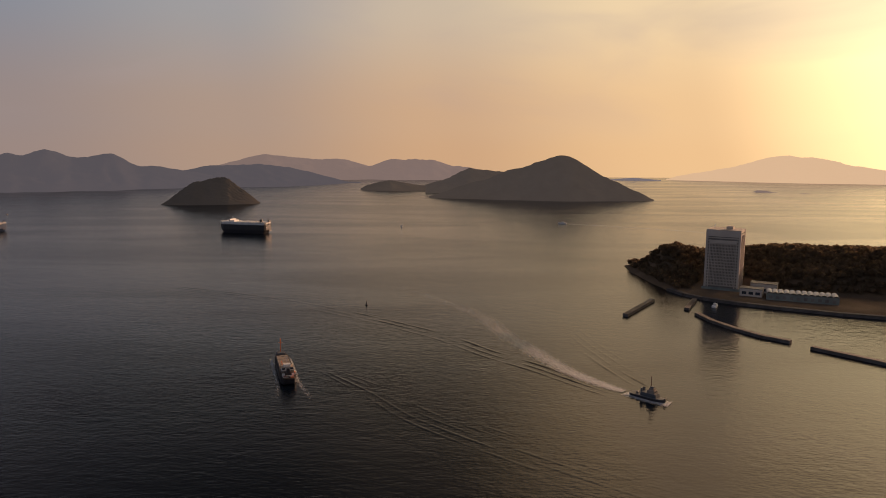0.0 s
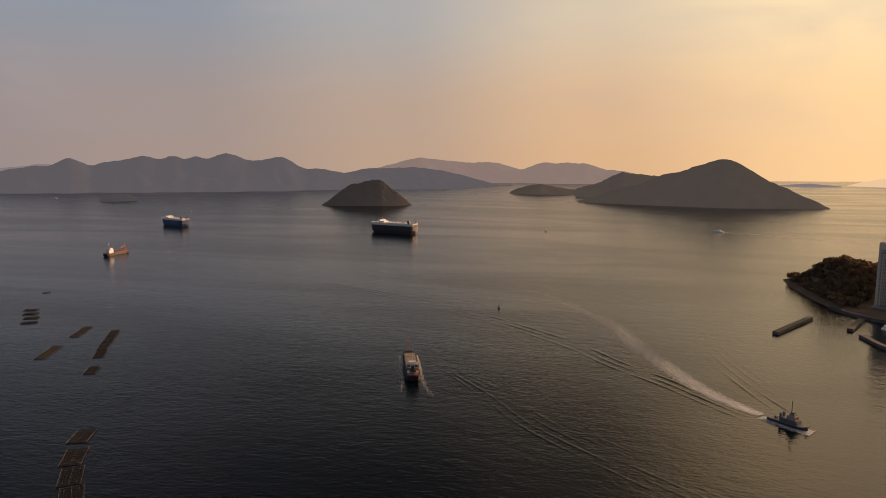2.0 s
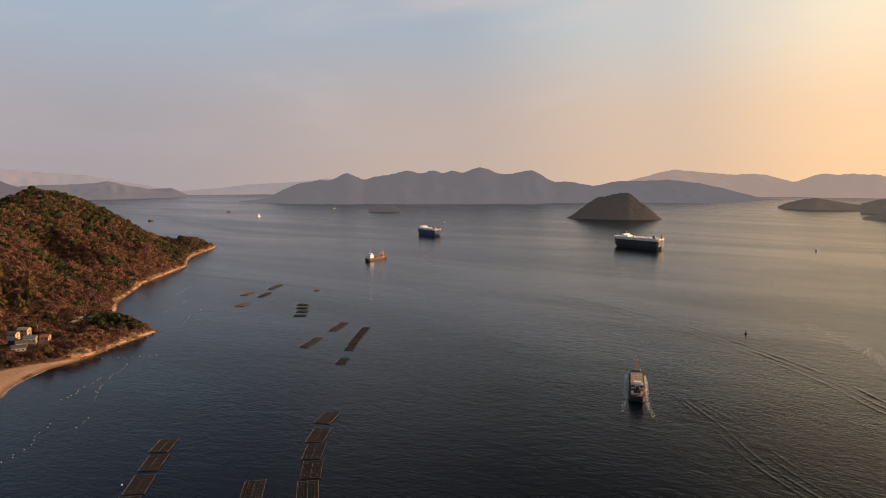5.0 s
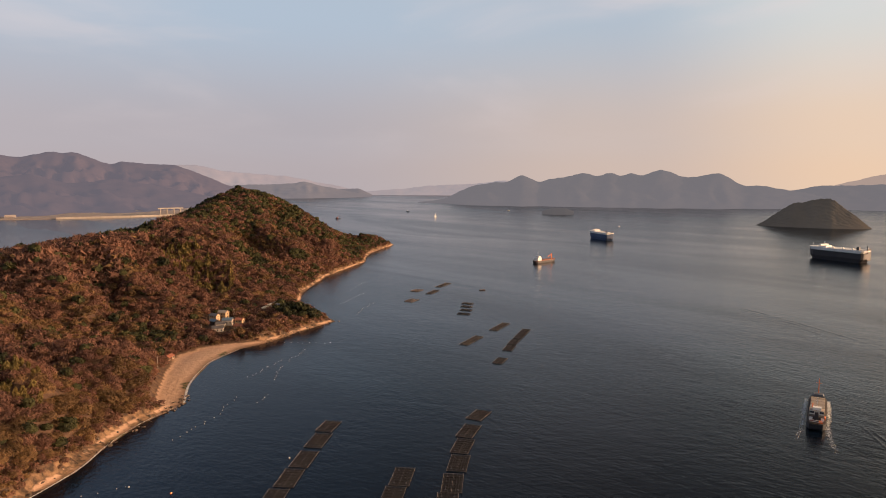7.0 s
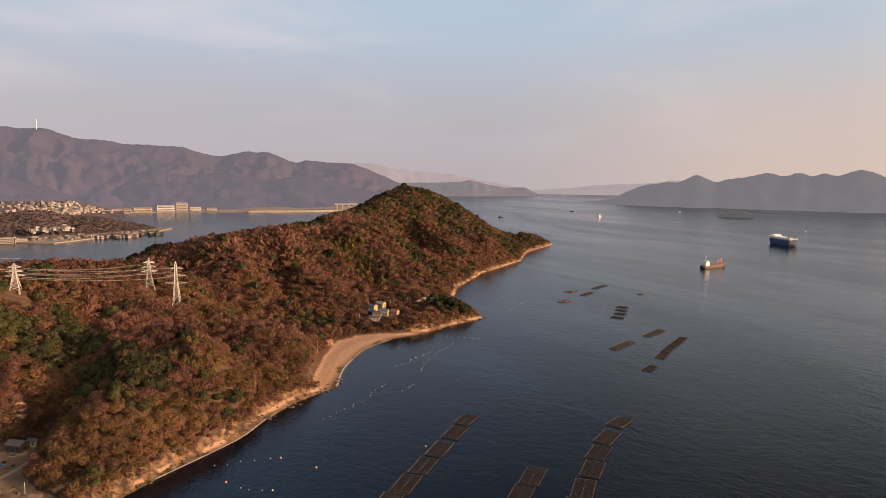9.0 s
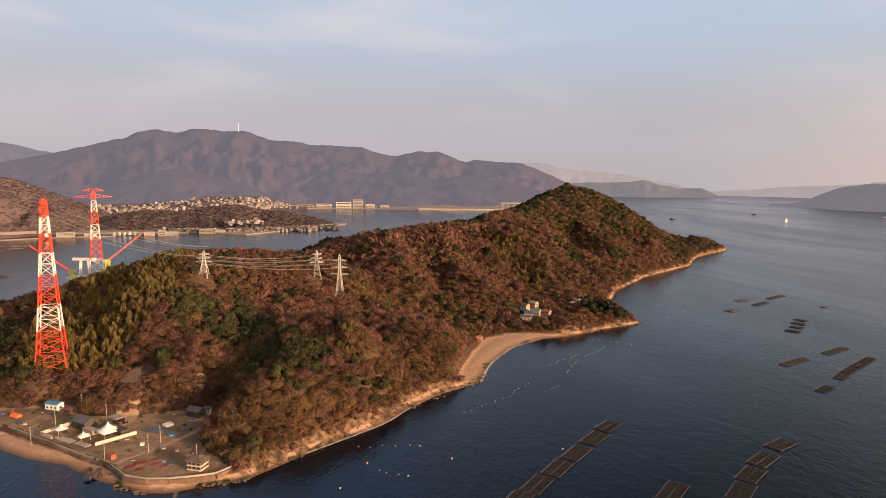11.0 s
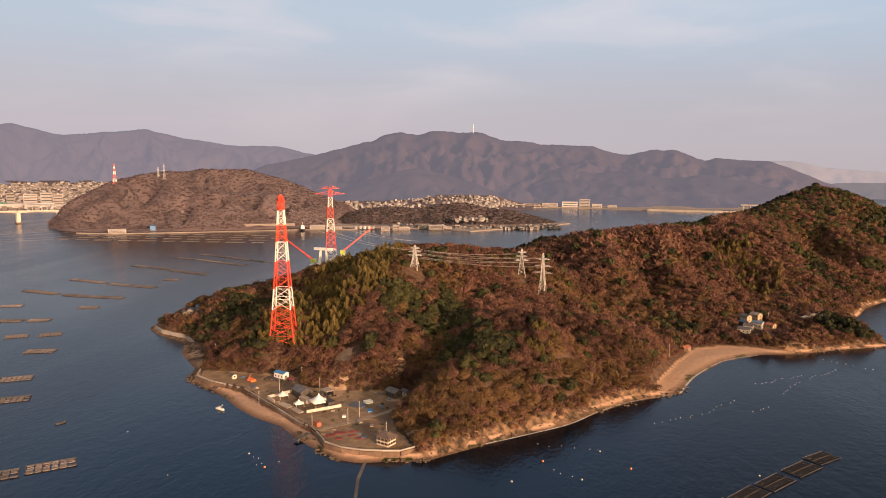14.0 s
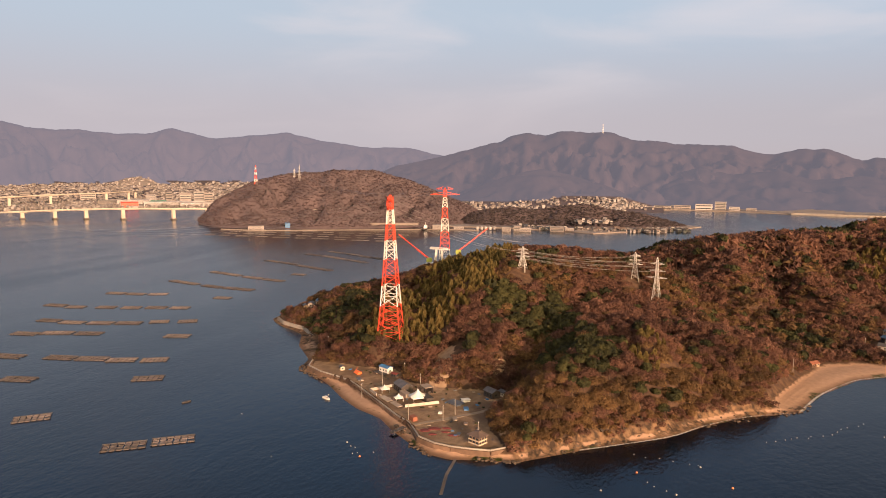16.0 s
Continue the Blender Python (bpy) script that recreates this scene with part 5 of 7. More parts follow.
l.new(fm.outputs[0], n["Material Output"].inputs[0])


def hull_geo(L, B, z0, z1, bow=0.22, stern=0.06, flare=1.12, sheer=0.0):
    """A ship's hull, bow towards +x, from the waterline to the deck."""
    def ring(k, z, lift):
        st = [(-L / 2, 0.70), (-L / 2 + stern * L, 0.98), (0, 1.0), (L / 2 - bow * L, 0.97), (L / 2 - bow * L * 0.45, 0.66), (L / 2 - bow * L * 0.12, 0.24), (L / 2, 0.02)]
        right = [(x * k, -w * B / 2 * k, z + lift * max(0, (x + L * 0.2) / L) ** 2) for x, w in st]
        left = [(x, -y, zz) for x, y, zz in reversed(right)]
        return right + left
    return Geo().loft([ring(0.95 / flare ** 0.5, z0, 0), ring(0.99, (z0 + z1) / 2, sheer * 0.4), ring(1.0, z1, sheer)])


def place_ship(name, label, x, y, heading, group=""):
    return thing(name, label, "ship", group, m=pose(x, y, 0, 0, 0, heading))


# coaster under way
ship = place_ship("cargo_ship", "small black-hulled coaster with a tan hatch, under way", -111, 463, 108.5)
part("hull", hull_geo(64, 10.5, -1.5, 3.6, sheer=1.8), M_black, ship)
part("bulwark", hull_geo(64.4, 10.6, 3.3, 4.25, sheer=1.9), M_darkdeck, ship, "dark weather deck")
hatch = part("hatch_cover", Geo().box(2, 0, 4.3, 33, 8.2, 1.6, 0, 0.96), M_hatch, ship, "tan hatch cover")
for k in range(5):
    part("hatch_rib", Geo().box(-11 + k * 6.5, 0, 5.8, 0.35, 8.0, 0.25), M_hatch, hatch)
part("forecastle", Geo().box(25.5, 0, 4.2, 6, 7.0, 2.0, 0, 0.8), M_hullgrey, ship)
part("deckhouse", Geo().box(-22.5, 0, 4.2, 9, 8.4, 2.8), M_darkwall, ship, "dark deckhouse")
for y in (-3.2, 0.2, 3.0):
    part("white_panel", Geo().box(-27.1, y, 4.6, 0.2, 1.8, 2.0), M_white, ship, "white deckhouse panel")
part("stern_rail", Geo().beam((-31.5, -3.6, 6.2), (-31.5, 3.6, 6.2), 0.2).beam((-31.5, -3.6, 5.3), (-31.5, 3.6, 5.3), 0.15), M_white, ship)
part("mooring_winch", Geo().tube((-29.5, 1.2, 5.2), (-29.5, 3.2, 5.2), 0.7, 8), M_redrug, ship, "red mooring winch")
part("deck_locker", Geo().box(-29.5, -2.4, 4.3, 1.8, 2.0, 1.2), M_orange, ship, "orange deck locker")
bridge_house = part("wheelhouse", Geo().box(-20.5, 0, 7.0, 5.5, 7.6, 2.4).box(-20.5, 0, 9.4, 3.6, 4.6, 1.6), M_white, ship, "white wheelhouse")
part("wheelhouse_roof", Geo().box(-20.5, 0, 9.35, 6.0, 8.2, 0.25), M_hatch, bridge_house)
for k in range(5):
    part("bridge_window", Geo().box(-17.2, -3.4 + k * 1.7, 8.1, 0.15, 1.2, 1.0), M_glass, bridge_house)
for y in (-2.6, 2.6):
    part("rear_window", Geo().box(-23.8, y, 8.0, 0.15, 2.2, 1.2), M_glass, bridge_house)
part("funnel", Geo().box(-27, 0, 4.2, 2.6, 2.4, 5.6, 0, 0.8), M_black, ship)
part("foremast", Geo().tube((27, 0, 5), (27, 0, 16), 0.25, 6).beam((27, -1.6, 13), (27, 1.6, 13), 0.2), M_orange, ship, "orange foremast")
part("radar_mast", Geo().tube((-20.5, 0, 12), (-20.5, 0, 17), 0.2, 6).beam((-20.5, -1.5, 15), (-20.5, 1.5, 15), 0.2), M_steel, ship)
part("derrick", Geo().tube((-15.5, 2.5, 4.4), (-15.5, 2.5, 9), 0.35, 6).tube((-15.5, 2.5, 8), (-8, 2.5, 9.5), 0.25, 6), M_orange, ship, "orange deck crane")
part("lifeboat", Geo().tube((-26, -4.2, 6), (-21.5, -4.2, 6), 0.8, 8, 0.5), M_orange, ship)

# patrol tug with its foaming wake
ship = place_ship("tugboat", "grey and white harbour tug pushing a foaming wake", 129, 411, -46)
ship.matrix_basis = ship.matrix_basis @ Matrix.Scale(0.88, 4)
part("hull", hull_geo(27, 7.9, -1.2, 2.0, bow=0.3, sheer=1.2), M_black, ship)
part("fender_rail", hull_geo(27.4, 8.2, 1.7, 2.1, bow=0.3, sheer=1.2), M_hullgrey, ship)
part("deckhouse", Geo().box(1.5, 0, 2.2, 12, 5.6, 2.6, 0, 0.94), M_hullgrey, ship)
tug_house = part("wheelhouse", Geo().box(3.0, 0, 4.8, 6, 4.8, 2.4, 0, 0.9).box(3.0, 0, 7.2, 3.4, 3.0, 1.2), M_buff, ship)
for k in range(4):
    part("window", Geo().box(5.8, -1.65 + k * 1.1, 5.7, 0.15, 0.8, 0.9), M_glass, tug_house)
for sgn in (-1, 1):
    part("funnel", Geo().box(-4.2, sgn * 1.8, 2.2, 1.5, 1.2, 5.2, 0, 0.85), M_hullgrey, ship)
part("mast", Geo().tube((2, 0, 8), (2, 0, 17), 0.34, 6, 0.2).beam((2, -1.4, 11.5), (2, 1.4, 11.5), 0.15).beam((2, -0.9, 13.2), (2, 0.9, 13.2), 0.15), M_rust, ship, "rust-red mast")
part("bow_fender", Geo().tube((13.2, -1.6, 2.9), (13.2, 1.6, 2.9), 0.7, 8), M_black, ship)
part("upper_bridge", Geo().box(3.0, 0, 8.3, 2.2, 2.4, 1.4, 0, 0.9), M_hullgrey, tug_house)
part("towing_winch", Geo().tube((-8, -1.4, 2.9), (-8, 1.4, 2.9), 0.8, 10), M_hullgrey, ship)


def car_carrier(label, x, y, heading, L, low, high):
    t = place_ship("car_carrier", label, x, y, heading, "car carriers at anchor")
    part("hull", hull_geo(L, 27, -3, 16.5, bow=0.14, stern=0.02, flare=1.25, sheer=0.0), low, t)
    part("upper_side", hull_geo(L * 1.005, 27.4, 16.5, 21.5, bow=0.10, stern=0.02, flare=1.0), high, t)
    part("accommodation", Geo().box(L * 0.22, 0, 21.5, 13, 18, 2.6, 0, 0.9), high, t)
    deck_bridge = part("bridge", Geo().box(L * 0.26, 0, 24.1, 5, 22, 2.2), high, t)
    for k in range(6):
        part("bridge_window", Geo().box(L * 0.26 + 2.55, -9 + k * 3.6, 24.8, 0.2, 2.6, 1.0), M_glass, deck_bridge)
    part("funnel", Geo().box(-L * 0.38, 5, 21.5, 5, 4, 5.5, 0, 0.8), low, t)
    part("stern_ramp", Geo().box(-L * 0.49, -6, 4, 1.6, 9, 21), low, t, "raised stern ramp")
    part("ramp_mast", Geo().tube((-L * 0.44, -10, 21), (-L * 0.44, -10, 29), 0.6, 6), low, t)
    part("side_ramp", Geo().box(-L * 0.02, -13.6, 8, 5, 0.8, 13.6), low, t, "dark side ramp")
    for k in range(7):
        part("roof_vent", Geo().box(-L * 0.3 + k * L * 0.085, 6 * (-1) ** k, 21.5, 2.4, 2.4, 1.5), high, t)
    part("radar_mast", Geo().tube((L * 0.24, 0, 26), (L * 0.24, 0, 31), 0.4, 6), M_steel, t)
    part("foremast", Geo().tube((L * 0.45, 0, 21.5), (L * 0.45, 0, 27), 0.35, 6), M_steel, t)
    return t


car_carrier("huge car carrier, black hull below a white band", -387, 1322, 165, 104, M_black, M_white)
blue_ship = car_carrier("huge car carrier with a blue hull and white top", -892, 1330, 158, 98, M_navy, M_white)
blue_ship.matrix_basis = blue_ship.matrix_basis @ Matrix.Scale(0.80, 4)

ship = place_ship("coastal_tanker", "small coaster with orange deck gear and white stern house", -707, 909, 88)
part("hull", hull_geo(52, 10, -1, 3.8, sheer=1.8), M_black, ship)
part("deck_rail", hull_geo(52.2, 10.2, 3.6, 4.6, sheer=1.9), M_rust, ship)
part("hold", Geo().box(4, 0, 4.2, 22, 7, 1.4), M_rust, ship)
part("deckhouse", Geo().box(-17, 0, 4, 9, 8.5, 5.5), M_white, ship)
part("wheelhouse", Geo().box(-16, 0, 9.5, 5, 7.5, 2.6), M_white, ship)
part("mast", Geo().tube((-17, 0, 12), (-17, 0, 20), 0.3, 6), M_steel, ship)
part("deck_crane", Geo().tube((17, 0, 4), (17, 0, 14), 0.8, 8).beam((17, 0, 13), (8, 0, 9), 0.7), M_orange, ship)


def small_boat(label, x, y, heading, L=11.0, mat=None, cabin=True, name="motorboat"):
    t = thing(name, label, "boat", m=pose(x, y, 0, 0, 0, heading))
    part("hull", hull_geo(L, L * 0.28, -0.4, L * 0.11, bow=0.4, sheer=L * 0.05), mat or M_white, t)
    if cabin:
        cabin_part = part("cabin", Geo().box(-L * 0.05, 0, L * 0.10, L * 0.32, L * 0.2, L * 0.14, 0, 0.85), M_white, t)
        part("windscreen", Geo().box(L * 0.12, 0, L * 0.15, 0.15, L * 0.16, L * 0.07), M_glass, cabin_part)
    return t


small_boat("fast white ferry boat on the bay", 268, 1527, 154, 20)
small_boat("small white boat drawing a thin wake", -89, 1448, 100, 14)
small_boat("small fishing boat far out", -1884, 2080, 40, 14)
small_boat("small fishing boat far out", -1080, 1682, 150, 10)
small_boat("small dark work boat", -2068, 1698, 20, 16, M_black)
small_boat("small open boat off the beach", -330.8, -122.9, 62, 7.5)
small_boat("small skiff moored among the rafts", -578, 630, 60, 8, M_wood, False, "skiff")
small_boat("small brown float raft boat", -298, -206, 150, 6, M_wood, False, "skiff")
sail = small_boat("white sailing boat far out", -1763, 1578, 90, 12, name="sailing_boat")
part("sail", Geo().add([(1, 0, 1), (-4, 0.1, 1.5), (0.8, 0, 13), (1, 0.15, 1), (-4, 0.25, 1.5), (0.8, 0.15, 13)], [(0, 1, 2), (5, 4, 3), (0, 3, 4, 1), (1, 4, 5, 2), (2, 5, 3, 0)]), M_white, sail)
dredge = thing("crane_barge", "dark crane barge far out on the bay", "barge", m=pose(-1890, 1258, 0, 0, 0, 30) @ Matrix.Scale(0.5, 4))
part("pontoon", Geo().box(0, 0, -1, 34, 14, 4), M_black, dredge)
part("jib", Geo().beam((-6, 0, 3), (10, 0, 24), 1.6), M_rust, dredge)
part("cab", Geo().box(-8, 0, 3, 9, 8, 7), M_rust, dredge)

buoy = thing("channel_buoy", "dark pillar buoy with a topmark", "buoy", m=pose(-77, 676, 0))
part("float", Geo().tube((0, 0, -0.6), (0, 0, 0.9), 1.3, 12), M_black, buoy)
part("tower", Geo().tube((0, 0, 0.8), (0, 0, 4.4), 0.55, 8, 0.25), M_black, buoy)
part("topmark", Geo().tube((0, 0, 4.4), (0, 0, 5.4), 0.45, 8, 0.05), M_black, buoy)


# ---- wakes ----
def along(line, width, lift, mat, name, label, fade=0.0, ridge=False):
    """A band that follows a line; widths at its start and end; ridge: a low smooth swell instead of a flat sheet."""
    pts = [Vector((*p, 0)) for p in line]
    fine = []
    for k in range(len(pts) - 1):
        p0, p1, p2, p3 = pts[max(k - 1, 0)], pts[k], pts[k + 1], pts[min(k + 2, len(pts) - 1)]
        for j in range(14):
            u = j / 14
            fine.append(0.5 * ((2 * p1) + (p2 - p0) * u + (2 * p0 - 5 * p1 + 4 * p2 - p3) * u * u + (3 * p1 - p0 - 3 * p2 + p3) * u ** 3))
    fine.append(pts[-1])
    cols = 9
    vs, th = [], []
    swell = value_noise(np.array([p.x for p in fine]) + 4000, np.array([p.y for p in fine]) + 4000, 26, len(label) + int(lift * 1000), 2)
    for k, p in enumerate(fine):
        d = (fine[min(k + 1, len(fine) - 1)] - fine[max(k - 1, 0)]).normalized()
        s, u = Vector((-d.y, d.x, 0)), k / (len(fine) - 1)
        w = width[0] + (width[1] - width[0]) * u
        for c in range(cols):
            e = c / (cols - 1) * 2 - 1
            z = lift * (1 + math.cos(e * math.pi)) / 2 * (1 - u * 0.6) * min(1, u * 8) * min(1.3, max(0.05, 0.55 + 1.5 * swell[k])) - 0.02 if ridge else lift
            vs.append((p.x + s.x * e * w / 2, p.y + s.y * e * w / 2, z))
            th.append(abs(e) ** 2 * 0.35 + fade * u)
    me = arrays_mesh(name, np.array(vs), grid_faces(len(fine), cols), [mat])
    if not ridge:
        at = me.attributes.new("thin", "FLOAT", "POINT")
        at.data.foreach_set("value", th)
    return tagged(part(name, me, None), label, "wake", kind="structure")


along([(117, 423), (104, 439), (87, 468), (69, 517), (52, 568), (36, 630), (4, 692), (-55, 784)], (8, 46), 0.30, M_foam, "wake_foam_1", "white foam trail behind the tug", 0.44)
along([(139, 400), (128, 408), (117, 420)], (12, 11), 0.28, M_foam, "wake_foam_2", "white wash along the tug's side", 0.05)
along([(-115, 494), (-105, 466), (-95, 436), (-80, 404)], (2.5, 7), 0.25, M_foam, "wake_foam_3", "pale wash along the coaster's side", 0.42)
along([(-127, 489), (-118, 461), (-109, 434), (-102, 408)], (2.5, 6), 0.25, M_foam, "wake_foam_5", "pale wash along the coaster's side", 0.42)
along([(-296, 44), (-328, 89), (-353, 111), (-375, 135), (-393, 166)], (1.4, 1.6), 0.22, M_foam, "shore_foam_1", "thin white foam along the beach", 0.22)
along([(-396, 171), (-438, 192), (-480, 224), (-503, 260)], (2.2, 1.6), 0.22, M_foam, "shore_foam_2", "thin white foam along the cove's sand", 0.2)
along([(274, 1520), (385, 1465), (529, 1362)], (5, 12), 0.3, M_foam, "wake_foam_4", "thin wake of the fast boat", 0.25)
for k in range(3):
    o = k * 7.0
    along([(115 - o * .3, 421 - o), (95 - o * .4, 446 - o), (69 - o * .5, 481 - o), (38 - o * .6, 516 - o), (8 - o * .6, 557 - o), (-32 - o * .6, 597 - o), (-88 - o * .6, 645 - o), (-156 - o * .5, 694 - o), (-241 - o * .4, 741 - o), (-303 - o * .3, 768 - o)], (4.2, 6.5), (0.46, 0.36, 0.25)[k], M_sea, f"wake_wave_{k + 1}", "low bow wave spreading from the tug", ridge=True)
for k in range(5):
    o = k * 6.5
    along([(-92 + o * .3, 470 + o * .2), (-51 + o * .6, 416 + o * .7), (-20 + o * .6, 372 + o * .8), (22 + o * .6, 332 + o * .8), (75 + o * .6, 288 + o * .8), (128 + o * .6, 250 + o * .8)], (3.2, 5.0), 0.21 - 0.03 * k, M_sea, f"wake_wave_{k + 4}", "low stern wave of the coaster", ridge=True)
for k in range(4):
    o = k * 6.0
    along([(132 + o, 421 + o), (122 + o, 452 + o), (112 + o, 495 + o), (103 + o, 550 + o), (100 + o, 620 + o)], (3.6, 6), 0.30 - 0.05 * k, M_sea, f"wake_wave_{k + 9}", "low bow wave of the tug", ridge=True)

# ---- hotel headland ----
HEAD = [(253, 938), (247, 884), (252, 802), (255, 766), (262, 738), (275, 716), (304, 691), (331, 673), (383, 644), (417, 630), (480, 604), (560, 580), (680, 590), (800, 660), (820, 800), (720, 930), (540, 985), (380, 975), (290, 940)]
HEAD_HILLS = [(285, 858, 26, 22), (325, 850, 40, 12), (400, 850, 50, 17), (470, 790, 60, 19), (560, 760, 80, 22), (660, 790, 80, 18), (440, 900, 50, 8)]


def head_height(x, y):
    d = inside_by(HEAD, x, y)
    h = sum(a * np.exp(-((x - cx) ** 2 + (y - cy) ** 2) / (2 * r * r)) for cx, cy, r, a in HEAD_HILLS)
    back = np.clip(((x - 268) * 0.42 + (y - 784) * 0.9) / 20, 0, 1)
    return np.where(d < 0, np.maximum(d * 0.3, -5), np.minimum(d * 0.8, 4.0) + h * np.clip((d - 6) / 22, 0, 1) * back), d, back


# base colours raised in place of the sunward haze that lifts the darks
M_headwood = foliage("haze_lifted_woods", (0.120, 0.085, 0.052), (0.26, 0.180, 0.105), through=0.6)
hx, hy = np.meshgrid(np.arange(230, 840, 6.0), np.arange(570, 1000, 6.0), indexing="ij")
hz, hd, hb = head_height(hx, hy)
faces = grid_faces(*hx.shape)
me = arrays_mesh("ground_headland", np.stack([hx, hy, hz], -1).reshape(-1, 3), faces[hd.ravel()[faces].mean(1) > -14], [M_soil])
tagged(part("ground_headland", me, None), "wooded headland with a paved waterfront", "ground", kind="structure")
wx, wy = np.meshgrid(np.arange(240, 820, 6.4), np.arange(600, 985, 6.4), indexing="ij")
wx, wy = (wx + rng.uniform(-3, 3, wx.shape)).ravel(), (wy + rng.uniform(-3, 3, wy.shape)).ravel()
wz, wd, wb = head_height(wx, wy)
ok = (wd > 4) & ((wb > 0.12) | (wx < 284) & (wy > 752)) & (np.hypot(wx - 320, wy - 764) > 30)
wx, wy, wz = wx[ok], wy[ok], wz[ok]
tris = []
for v in range(5):
    ids = np.arange(len(wx))[v::5]
    base = crown("green", 300 + v, 110)
    ang, sc = rng.random(len(ids)) * math.tau, rng.uniform(0.8, 1.4, len(ids))
    c, s = np.cos(ang)[:, None, None] * sc[:, None, None], np.sin(ang)[:, None, None] * sc[:, None, None]
    tris.append(np.stack([base[None, ..., 0] * c - base[None, ..., 1] * s + wx[ids, None, None], base[None, ..., 0] * s + base[None, ..., 1] * c + wy[ids, None, None], base[None, ..., 2] * sc[:, None, None] + wz[ids, None, None] - 0.8], -1).reshape(-1, 3))
vs = np.concatenate(tris)
tagged(part("woodland", arrays_mesh("woodland", vs, np.arange(len(vs)).reshape(-1, 3), [M_headwood], smooth=False), None), "dark evergreen woods on the headland", "woods", kind="stuff")


def hotel():
    """A tower of two unlike faces: a front of tall fins, a side of window bands."""
    t = thing("hotel_tower", "tall pale hotel tower with finned front and banded windows", "hotel", m=pose(294.5, 757.8, 4.5, 0, 0, -32))
    W, D, H, n_f = 35.8, 30.0, 63.0, 19
    core = part("core", Geo().box(W / 2, D / 2, -2, W - 0.8, D - 0.8, H + 1), M_tinted, t, "tinted window bands")
    fl = H / n_f
    for k in range(n_f + 1):
        g = Geo().box(W / 2, D / 2, k * fl, W, D, 1.25 if k < n_f else 3.2)
        part("floor_band", g, M_hotel, core)
    for x in (0.9, W - 0.9):
        for y in (0.9, D - 0.9):
            part("corner_pier", Geo().box(x, y, -2, 2.4, 2.4, H + 4.6), M_hotel, core)
    for k in range(17):
        part("fin", Geo().box(5.6 + k * 1.54, -0.25, 4, 0.55, 1.0, H - 16), M_hotel, core, "slender vertical fin")
    for x in (4.0, W - 4.0):
        part("pilaster", Geo().box(x, -0.3, -2, 1.1, 1.2, H - 6), M_hotel, core)
    part("upper_panel", Geo().box(W / 2, -0.1, H - 12, W - 7, 0.8, 3.6).box(W / 2, -0.1, H - 4.5, W - 1, 0.8, 6.0), M_hotel, t)
    for k in range(9):
        part("mullion", Geo().box(W + 0.15, 4.0 + k * 2.75, 1, 0.7, 0.5, H - 4), M_hotel, core)
    part("penthouse", Geo().box(W * 0.62, D * 0.5, H + 3.2, 7, 8, 3.2), M_hotel, t)
    part("antenna", Geo().tube((7, 8, H + 3), (7, 8, H + 9), 0.25, 6).beam((6, 8, H + 6.5), (8, 8, H + 6.5), 0.3), M_steel, t)
    part("podium", Geo().box(W / 2 + 3, D / 2 - 3, -4, W + 9, D + 4, 5.6), M_quaydark, t)


M_tinted = material("tinted_glass_bands", (0.20, 0.17, 0.14), (0.16, 0.135, 0.11), 0.1, 0.35)
M_quaydark = material("grey_green_render", (0.24, 0.25, 0.21), (0.18, 0.185, 0.16), 0.1, 0.85)
M_hotel = material("pale_precast_concrete", (0.54, 0.45, 0.36), (0.45, 0.375, 0.30), 0.05, 0.8, spread=0.12)
hotel()
hall = thing("banquet_hall", "long low hall with a row of white barrel vaults", "hall", m=pose(336, 695, 4, 0, 0, -24))
hall_body = part("body", Geo().box(33, 12, -1, 66, 24, 8), M_quaydark, hall)
for k in range(12):
    g = Geo()
    for a in range(8):
        a0, a1 = a * math.pi / 8, (a + 1) * math.pi / 8
        c = (2.75 + k * 5.5, 5.0)
        g.add([(c[0] - math.cos(a0) * 2.6, -1, 7 + math.sin(a0) * 1.8), (c[0] - math.cos(a1) * 2.6, -1, 7 + math.sin(a1) * 1.8), (c[0] - math.cos(a1) * 2.6, 20, 7 + math.sin(a1) * 1.8), (c[0] - math.cos(a0) * 2.6, 20, 7 + math.sin(a0) * 1.8)], [(0, 1, 2, 3)])
    part("barrel_vault", g, M_white, hall_body)
for k in range(10):
    part("window", Geo().box(4 + k * 6.4, -0.05, 1.5, 3.2, 0.2, 3.2), M_tinted, hall_body)
for x, y, sx, sy, h in ((330, 716, 22, 14, 9), (352, 735, 26, 16, 11), (415, 735, 12, 10, 9)):
    t = thing("annex_building", "low pale annex beside the hotel", "building", m=pose(x, y, 4, 0, 0, -31))
    part("body", Geo().box(0, 0, -1, sx, sy, h), M_hotel, t)
    part("roof", Geo().box(0, 0, h - 1, sx + 1, sy + 1, 0.5), M_tile, t)
    for k in range(3):
        part("window", Geo().box(-sx * 0.3 + k * sx * 0.3, -sy / 2 - 0.03, 2, sx * 0.2, 0.2, 3), M_glass, t)
quay = thing("promenade_quay", "concrete quay along the hotel waterfront", "quay")
for (x0, y0), (x1, y1) in zip([(256, 760), (264, 731), (276, 711), (303, 687), (331, 669), (383, 640), (417, 626)], [(264, 731), (276, 711), (303, 687), (331, 669), (383, 640), (417, 626), (482, 600)]):
    part("quay_segment", Geo().beam((x0, y0, 1.2), (x1, y1, 1.2), 6, 4.0), M_darkconc, quay)
wall_run("jetty", "narrow concrete jetty by the hotel", [(266, 706), (241, 660)], -1, 2.6, 5, M_darkconc, category="jetty")
small_boat("covered white pleasure boat at the quay", 276, 677, 58, 16)

